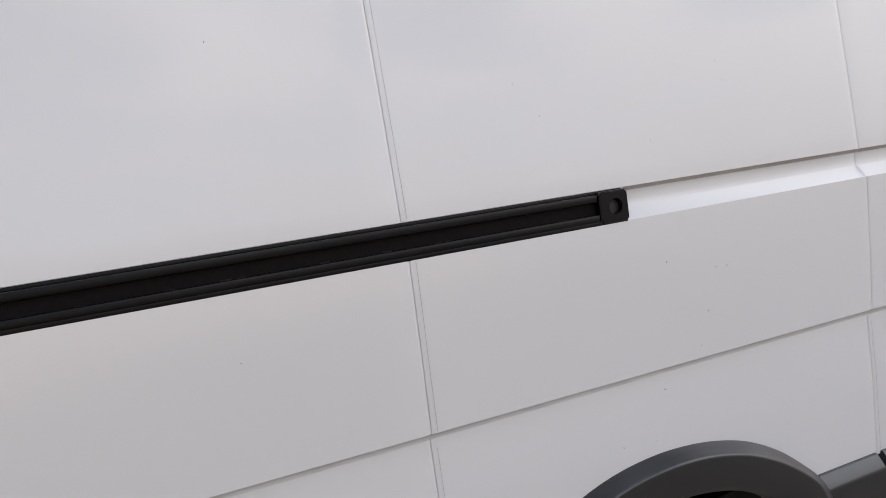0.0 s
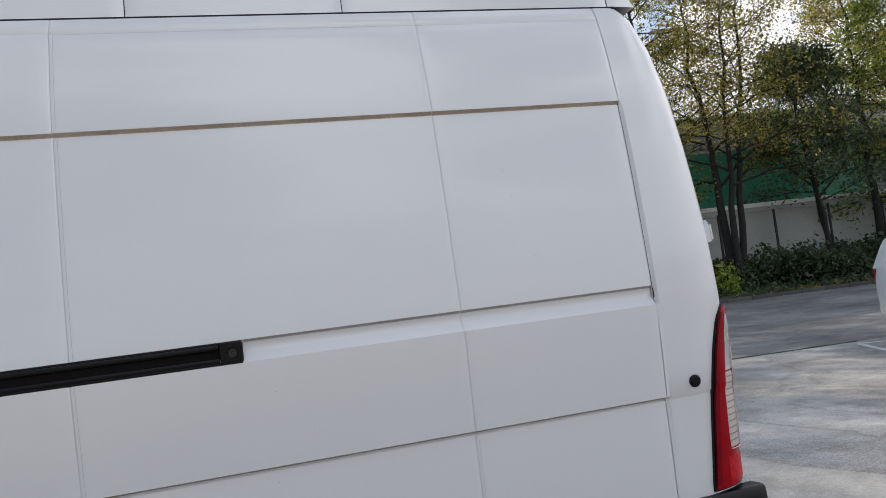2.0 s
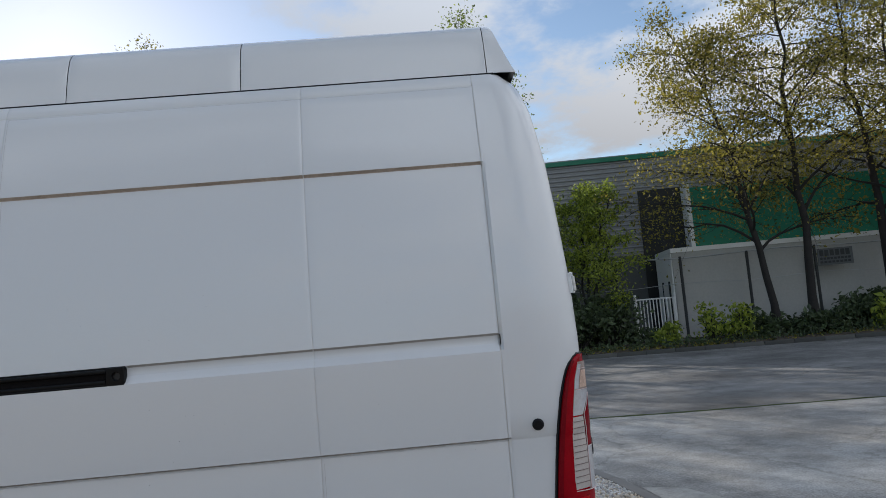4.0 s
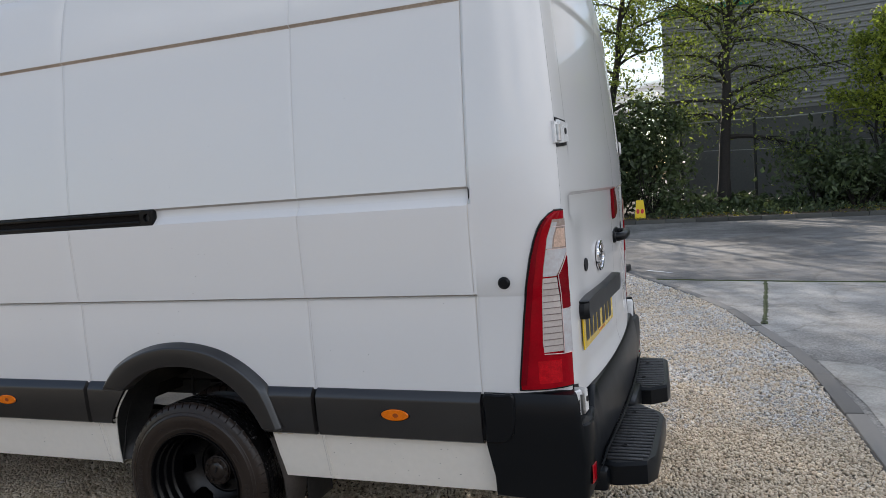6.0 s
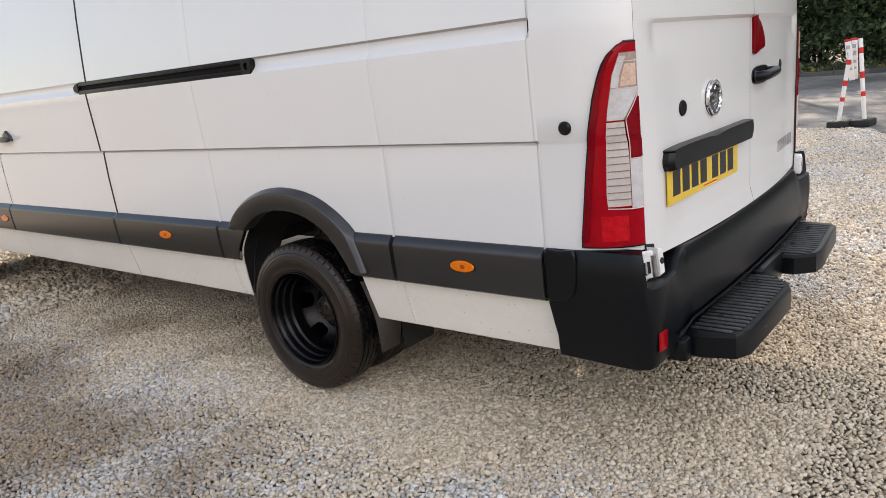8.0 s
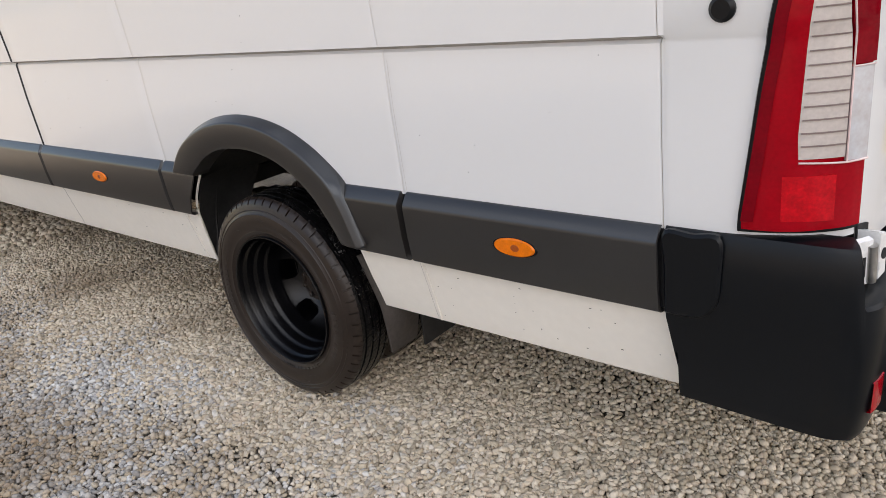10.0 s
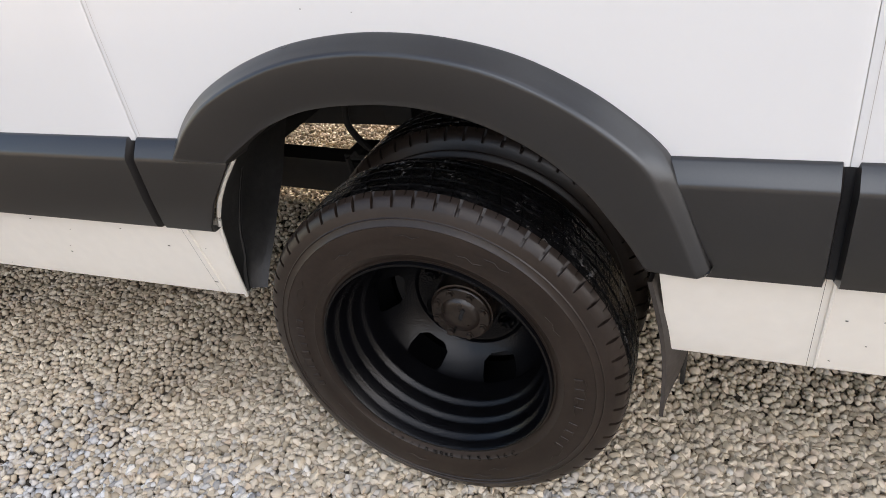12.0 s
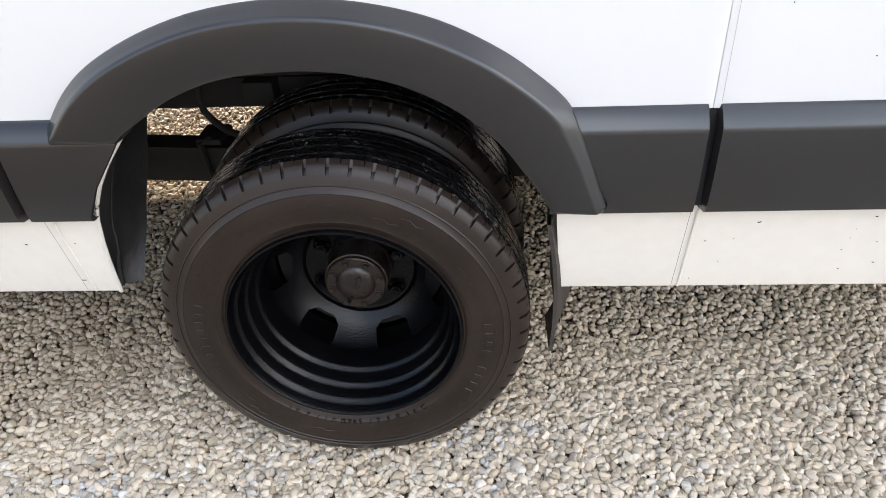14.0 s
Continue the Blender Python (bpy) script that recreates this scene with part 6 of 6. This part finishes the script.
# unseen plain wall on the near side, added for the van's reflections
tagged(link("unseen_wall_south", box(-34, 34, -17.3, -17.0, -0.02, 3.4), yard_wall, None, 0), "plain weathered brown wall, unseen, added to close the yard", "wall", kind="structure")

# fence with posts, wire and name board
fence = thing("boundary_fence", "dark steel posts and wire along the verge", "fence")
for k in range(17):
    u = -1.6 + 2.45 * k
    link("post", tube([far(u, 4.3, 0.1), far(u, 4.3, 3.25)], 0.055, 6), dark_metal, fence)
link("wire", tube([far(u, 4.3, 3.22 + 0.04 * math.sin(u)) for u in span(-1.6, 37.6, 60)], 0.026, 5), galv, fence)
link("wire", tube([far(u, 4.3, 2.2 + 0.04 * math.sin(u * 1.3)) for u in span(-1.6, 37.6, 60)], 0.010, 5), galv, fence)
for u, z in ((4.35, 2.1), (15.6, 2.45)):
    nb = thing("name_board", "weathered white board with dark lettering bars on the fence", "sign board")
    link("board", slab(u, u + 1.25, 4.18, 4.22, z, z + 0.62), lower_wall_mat, nb)
    for r, (h, n) in enumerate(((0.22, 6), (0.08, 9), (0.08, 8))):
        zz = z + (0.34, 0.2, 0.07)[r]
        for k in range(n):
            link("lettering_bar", slab(u + 0.06 + 1.13 * k / n, u + 0.06 + 1.13 * (k + 0.72) / n, 4.165, 4.178, zz, zz + h), dark_metal, nb)
gate = thing("white_railing", "short white metal railing by the annex", "railing")
for k in range(12):
    u = 8.95 + 0.125 * k
    link("bar", tube([far(u, 4.7, 0.2), far(u, 4.7, 1.75)], 0.022, 5), hazard_white, gate)
link("top_rail", tube([far(8.9, 4.7, 1.75), far(10.38, 4.7, 1.75)], 0.03, 6), hazard_white, gate)
for u in (8.9, 10.38):
    link("post", tube([far(u, 4.7, 0.1), far(u, 4.7, 1.95)], 0.05, 6), hazard_white, gate)


# ---- trees and shrubs ----
def leaves(rng, centres, per, radius, size, flat=0.7):
    """Small folded leaf blades scattered in clumps round the centres, as one mesh."""
    n = len(centres) * per
    c = np.repeat(np.array(centres), per, axis=0) + rng.normal(size=(n, 3)) * radius * np.array([1, 1, flat])
    a = rng.normal(size=(n, 3))
    a /= np.linalg.norm(a, axis=1)[:, None]
    b = np.cross(a, rng.normal(size=(n, 3)))
    b /= np.linalg.norm(b, axis=1)[:, None]
    nn = np.cross(a, b)
    s = (size * np.exp(rng.normal(scale=0.3, size=n)))[:, None]
    v = np.stack([c - a * s, c + b * s * 0.55 + nn * s * 0.18, c + a * s * 1.05, c - b * s * 0.55 + nn * s * 0.18], axis=1).reshape(-1, 3)
    f = [(i, i + 1, i + 2, i + 3) for i in range(0, 4 * n, 4)]
    return v.tolist(), f


def tree(name, label, base, height, spread, seed, mat, stems=1, lean=0.0, first=0.28, limbs=20, leaf=0.06, per=9, r0=0.16, droop=0.0, rise=0.75):
    """Stems, ascending limbs, side branches and twigs, with the leaves set along the twigs."""
    rng = np.random.default_rng(seed)
    t = thing(name, label, "tree")
    wood, at = [], []
    for k in range(stems):
        az = rng.uniform(0, 6.28) + k * 6.28 / stems
        off = Vector((math.cos(az), math.sin(az) * 0.6, 0)) * (0.30 * (stems > 1))
        sway = Vector((lean + rng.normal() * 0.35 + off.x * 3.2, rng.normal() * 0.4 + off.y * 2.5, 0))
        h = height * rng.uniform(0.86, 1.0)
        axis = [off * (0.5 if s == 0 else 1) + sway * (s ** 1.5) + Vector((rng.normal(), rng.normal(), 0)) * 0.14 * s + Vector((0, 0, h * s)) for s in span(0, 1, 12)]
        rk = r0 * rng.uniform(0.75, 1.1)
        wood.append(tube(axis, [rk * (1.3 if i == 0 else 1) * (1 - 0.93 * s) + 0.008 for i, s in enumerate(span(0, 1, 12))], 8))
        for j in range(limbs):
            s = first + (0.985 - first) * ((j + rng.uniform(0, 1)) / limbs) ** 0.9
            i = min(int(s * 11), 10)
            p = axis[i].lerp(axis[i + 1], s * 11 - i)
            az = j * 2.399 + rng.uniform(-0.6, 0.6)
            low = max(0.0, 1 - (s - first) / (1 - first))
            ln = spread * (0.28 + 0.72 * low ** 0.8) * rng.uniform(0.55, 1.12)
            up = rise * rng.uniform(0.35, 1.6) - droop * low
            q, d = [p], Vector((math.cos(az), math.sin(az), up)).normalized()
            for e in range(7):
                d = (d + Vector((rng.normal() * 0.16, rng.normal() * 0.16, rng.normal() * 0.12 - 0.05 * (1 + 2 * droop)))).normalized()
                q.append(q[-1] + d * ln / 7)
            rb = max(0.014, rk * (1 - 0.9 * s) * 0.5)
            wood.append(tube(q, [rb * (1 - 0.125 * e) + 0.004 for e in range(8)], 5))
            for e in range(2, 8):
                for w in range(2 if e < 7 else 3):
                    base_d = (q[e] - q[e - 1]).normalized()
                    side = base_d.cross(Vector((0, 0, 1))).normalized() * (1 if w else -1)
                    d2 = (base_d * rng.uniform(0.5, 1.0) + side * rng.uniform(0.35, 0.9) + Vector((0, 0, rng.uniform(-0.25, 0.45) - droop))).normalized()
                    l2 = ln * rng.uniform(0.20, 0.42) * (1.15 - 0.07 * e)
                    tip = q[e] + d2 * l2 + Vector((0, 0, -0.08 * l2))
                    mid = q[e].lerp(tip, 0.5) + Vector((0, 0, 0.05 * l2))
                    wood.append(tube([q[e], mid, tip], [rb * 0.34 + 0.003, rb * 0.2 + 0.003, 0.004], 3))
                    for g in range(4):
                        o = q[e].lerp(tip, rng.uniform(0.35, 1.0))
                        d3 = (d2 + Vector((rng.normal(), rng.normal(), rng.normal() - 0.25 * droop)) * 0.9).normalized()
                        end = o + d3 * max(l2, 0.35) * rng.uniform(0.5, 1.2)
                        if g == 0:
                            wood.append(tube([o, end], [0.006, 0.003], 3))
                        if rng.uniform() < 0.92:
                            for f in range(int(1.7 * per)):
                                at.append(tuple(o.lerp(end, rng.uniform(0.0, 1.15))))
    link("trunk", join(*wood), bark, t, 60)
    link("crown", leaves(rng, at, 1, min(0.3, 0.075 * spread), leaf * 0.85), mat, t, 0)
    t.matrix_basis = Matrix.Translation(base)
    return t


def shrub(label, base, w, d, h, seed, mat, n=900, leaf=0.09):
    rng = np.random.default_rng(seed)
    t = thing("shrub", label, "shrub")
    cs, wood = [], []
    for k in range(26):
        a, r = rng.uniform(0, 6.28), math.sqrt(rng.uniform(0, 1))
        zz = h * rng.uniform(0.15, 1.0) * (1 - 0.35 * r)
        p = (w * r * math.cos(a), d * r * math.sin(a), zz)
        cs.append(p)
        wood.append(tube([(p[0] * 0.25, p[1] * 0.25, 0), (p[0] * 0.7, p[1] * 0.7, zz * 0.6), p], [0.03, 0.018, 0.006], 4))
    link("stem", join(*wood), bark, t, 60)
    link("foliage", leaves(rng, cs, max(10, n // 26), 0.30 * min(1.4, (w + h) / 3), leaf), mat, t, 0)
    t.matrix_basis = Matrix.Translation(base)
    return t


VG = 0.19
tree("tree", "tall thin-leaved tree with dark trunk by the warehouse", far(2.4, 2.6, VG), 13.6, 4.0, 11, leaf_green, 1, 0.3, 0.20, 46, 0.058, 6, 0.19, 0.3, 0.95)
tree("tree", "bright yellow-green young tree in front of the cladding", far(6.9, 3.2, VG), 6.4, 1.9, 12, leaf_bright, 3, 0.0, 0.20, 12, 0.065, 4, 0.06, 0.0, 1.2)
tree("tree", "slender leaning tree turning yellow on the verge", far(13.3, 2.6, VG), 12.5, 4.4, 13, leaf_autumn, 1, -1.2, 0.24, 34, 0.06, 7, 0.17, 0.15)
tree("tree", "tall open tree turning yellow on the verge", far(14.6, 2.7, VG), 13.8, 4.2, 14, leaf_autumn, 1, 0.1, 0.30, 34, 0.06, 6, 0.20, 0.1)
tree("tree", "several-stemmed tree with yellowing leaves on the verge", far(17.6, 2.6, VG), 13.5, 4.2, 15, leaf_autumn, 3, 0.2, 0.30, 18, 0.06, 5, 0.17, 0.1, 0.9)
tree("tree", "open dark green tree forking low at the end of the verge", far(22.0, 3.0, VG), 10.2, 3.4, 16, leaf_dark, 2, 0.0, 0.30, 20, 0.075, 7, 0.13)
tree("tree", "tall airy tree turning yellow beyond the dark one", far(24.4, 3.4, VG), 14.2, 4.2, 27, leaf_autumn, 1, -0.2, 0.34, 32, 0.06, 6, 0.16, 0.1)
tree("tree", "dense green tree beyond the parked car", far(27.0, 3.0, VG), 11.5, 4.0, 26, leaf_green, 2, 0.0, 0.16, 22, 0.08, 8, 0.16)
tree("tree", "leaning tree rising out of a dark hedge", far(-1.6, 3.6, VG), 11.5, 3.4, 17, leaf_green, 1, 0.9, 0.34, 24, 0.07, 6, 0.20)
tree("tree", "tall tree beyond the hedge turning brown", far(-13.4, 11.0, 0.1), 18.6, 5.0, 18, leaf_autumn, 1, 0.0, 0.3, 30, 0.08, 3, 0.22)
tree("tree", "tall tree beyond the hedge", far(-18.2, 8.0, 0.1), 15.6, 5.2, 19, leaf_green, 1, 0.0, 0.25, 24, 0.09, 3, 0.2)
# added trees, hidden behind the van; their shadows dapple the road
for u, h, sd in ((-3.9, 10.0, 31), (-6.6, 11.0, 32), (-9.6, 13.0, 34), (-14.0, 12.2, 33)):
    tree("tree", "leafy tree in the hedge, unseen, added to dapple the road", far(u, 2.8, VG), h, 3.2, sd, leaf_green, 1, 0.0, 0.34, 14, 0.07, 3, 0.14)
rs = random.Random(8)
k = 0
u = -14.0
while u < 32:
    big = u < 0.6
    h = rs.uniform(3.6, 4.6) if u < 0.6 else rs.uniform(2.0, 2.9) if 4.6 < u < 8.6 else rs.uniform(0.35, 0.7) if u < 4.6 else rs.uniform(0.5, 1.2) if u < 17 else rs.uniform(0.9, 1.7) if u < 26 else rs.uniform(2.2, 3.2)
    skip = 9.7 < u < 11.2
    if not skip:
        shrub("dense dark green shrub on the verge", far(u, rs.uniform(1.9, 3.4), 0.12), rs.uniform(0.9, 1.4), rs.uniform(0.7, 1.1), h, 100 + k, leaf_dark if u < 7 or rs.random() < 0.85 else leaf_green, 5200 if big else 600 if h < 0.75 else 1900, 0.078 if big else 0.085)
    k += 1
    u += rs.uniform(0.8, 1.25) * (1.0 if big else 1.15)
for u, h in ((10.75, 1.6), (11.7, 1.25), (9.3, 0.9), (16.5, 1.3)):
    shrub("small sunlit yellow-green sapling on the verge", far(u, 1.6, 0.12), 0.35, 0.3, h, int(u * 10), leaf_bright, 380, 0.08)
# low weeds and fallen leaves along the kerb
rng = np.random.default_rng(77)
c = [far(float(a), float(b), 0.16 + 0.03 * float(b)) for a, b in zip(rng.uniform(-14, 32, 900), rng.uniform(0.2, 1.8, 900)) if not -0.9 < a < 0.4]
tagged(link("weeds", leaves(rng, c, 9, 0.13, 0.06), leaf_dark, None, 0), "low weeds and grass on the verge", "weeds", kind="stuff")
c = [far(float(a), float(b), 0.125 + 0.035 * float(b)) for a, b in zip(rng.uniform(-14, 32, 1200), rng.uniform(0.1, 2.4, 1200))]
tagged(link("fallen_leaves", leaves(rng, c, 3, 0.12, 0.05, 0.05), leaf_autumn, None, 0), "brown fallen leaves on the verge", "leaf litter", kind="stuff")

# ---- gravel stones ----
def stones(name, x0, x1, y0, y1, per_m2, size, kind, keep, seed, lower=0):
    """Loose crushed stones as one mesh; kind 1: rounder stones of 80 faces, 0: 20 faces, -1: 8 faces."""
    rng = np.random.default_rng(seed)
    bm = bmesh.new()
    if kind >= 0:
        bmesh.ops.create_icosphere(bm, subdivisions=1 + kind, radius=1)
    else:
        pts = [bm.verts.new(p) for p in ((1.1, 0, 0), (0, 1.1, 0), (-1.1, 0, 0), (0, -1.1, 0), (0, 0, 1.1), (0, 0, -1.1))]
        for k in range(4):
            bm.faces.new((pts[k], pts[(k + 1) % 4], pts[4]))
            bm.faces.new((pts[(k + 1) % 4], pts[k], pts[5]))
    bm.verts.index_update()
    base = np.array([v.co[:] for v in bm.verts])
    tri = np.array([[v.index for v in f.verts] for f in bm.faces])
    bm.free()
    shapes = []
    for k in range(14):
        s = base.copy()
        for j in range(9):                       # chip flat faces off
            n = rng.normal(size=3)
            n /= np.linalg.norm(n)
            d = s @ n
            cut = rng.uniform(0.5, 0.82)
            s -= np.outer(np.maximum(0, d - cut), n)
        shapes.append(s * (1 + rng.normal(scale=0.05, size=(len(s), 1))))
    # a shaken packing: a hexagonal layout, jittered, with a lower layer between
    d = 1 / math.sqrt(per_m2 * 0.866)
    nx, ny = int((x1 - x0) / d) + 1, int((y1 - y0) / (d * 0.866)) + 1
    gx, gy = np.meshgrid(np.arange(nx), np.arange(ny), indexing="ij")
    px = x0 + (gx + 0.5 * (gy % 2) + 0.5 * lower).ravel() * d + rng.normal(scale=0.22 * d, size=nx * ny)
    py = y0 + (gy + 0.35 * lower).ravel() * d * 0.866 + rng.normal(scale=0.22 * d, size=nx * ny)
    ok = np.array([keep(a, b) and x0 < a < x1 and y0 < b < y1 for a, b in zip(px, py)])
    px, py = px[ok], py[ok]
    n = len(px)
    verts = np.empty((n, len(base), 3), dtype=np.float32)
    # lying flat: a turn about the upright, then a slight tilt
    axis = rng.uniform(0, 2 * math.pi, n)
    half = np.abs(rng.normal(scale=0.40 if kind == 1 else 0.45, size=n)) * 0.5
    turn = rng.uniform(0, math.pi, n)
    w1, x1_, y1_ = np.cos(half), np.sin(half) * np.cos(axis), np.sin(half) * np.sin(axis)
    c, s = np.cos(turn), np.sin(turn)
    w, x, y, z = w1 * c, x1_ * c + y1_ * s, y1_ * c - x1_ * s, w1 * s
    R = np.stack([1 - 2 * (y * y + z * z), 2 * (x * y - z * w), 2 * (x * z + y * w), 2 * (x * y + z * w), 1 - 2 * (x * x + z * z), 2 * (y * z - x * w), 2 * (x * z - y * w), 2 * (y * z + x * w), 1 - 2 * (x * x + y * y)], axis=1).reshape(n, 3, 3)
    sc = size * d * np.exp(rng.normal(scale=0.16, size=n))[:, None] * np.stack([rng.uniform(0.95, 1.3, n), rng.uniform(0.72, 1.0, n), rng.uniform(0.5, 0.78, n) * (1.15 if kind == 1 else 1.2)], axis=1)
    which = rng.integers(0, 14, n)
    for k in range(14):
        i = np.where(which == k)[0]
        local = shapes[k][None] * sc[i][:, None, :]
        verts[i] = np.einsum("nij,nvj->nvi", R[i], local)
    top = rng.normal(scale=(0.14 if kind == 1 else 0.17) * d, size=n) - 0.2 * d - lower * 0.30 * d
    verts[:, :, 2] += top[:, None]
    verts[:, :, 0] += px[:, None]
    verts[:, :, 1] += py[:, None]
    faces = (tri[None] + (np.arange(n) * len(base))[:, None, None]).reshape(-1, 3)
    me = bpy.data.meshes.new(name)
    me.vertices.add(n * len(base))
    me.vertices.foreach_set("co", verts.reshape(-1))
    me.loops.add(len(faces) * 3)
    me.loops.foreach_set("vertex_index", faces.reshape(-1).astype(np.int32))
    me.polygons.add(len(faces))
    me.polygons.foreach_set("loop_start", np.arange(0, len(faces) * 3, 3, dtype=np.int32))
    me.update(calc_edges=True)
    me.materials.append(stone_mat)
    if kind == 1:
        me.polygons.foreach_set("use_smooth", [True] * len(me.polygons))
        me.set_sharp_from_angle(angle=radians(48))
    return tagged(new(name, me), "loose beige and grey rounded stone gravel", "gravel", kind="stuff")


def inside(x, y, a, b, c, d):
    return a < x < b and c < y < d


def on_bed(x, y):
    return x < edge_x(y) - 0.01


near = (-0.80, 1.05, -0.26, 0.38)
middle = (-1.6, 2.0, -1.1, 0.78)
around = lambda x, y: on_bed(x, y) and not inside(x, y, *near)
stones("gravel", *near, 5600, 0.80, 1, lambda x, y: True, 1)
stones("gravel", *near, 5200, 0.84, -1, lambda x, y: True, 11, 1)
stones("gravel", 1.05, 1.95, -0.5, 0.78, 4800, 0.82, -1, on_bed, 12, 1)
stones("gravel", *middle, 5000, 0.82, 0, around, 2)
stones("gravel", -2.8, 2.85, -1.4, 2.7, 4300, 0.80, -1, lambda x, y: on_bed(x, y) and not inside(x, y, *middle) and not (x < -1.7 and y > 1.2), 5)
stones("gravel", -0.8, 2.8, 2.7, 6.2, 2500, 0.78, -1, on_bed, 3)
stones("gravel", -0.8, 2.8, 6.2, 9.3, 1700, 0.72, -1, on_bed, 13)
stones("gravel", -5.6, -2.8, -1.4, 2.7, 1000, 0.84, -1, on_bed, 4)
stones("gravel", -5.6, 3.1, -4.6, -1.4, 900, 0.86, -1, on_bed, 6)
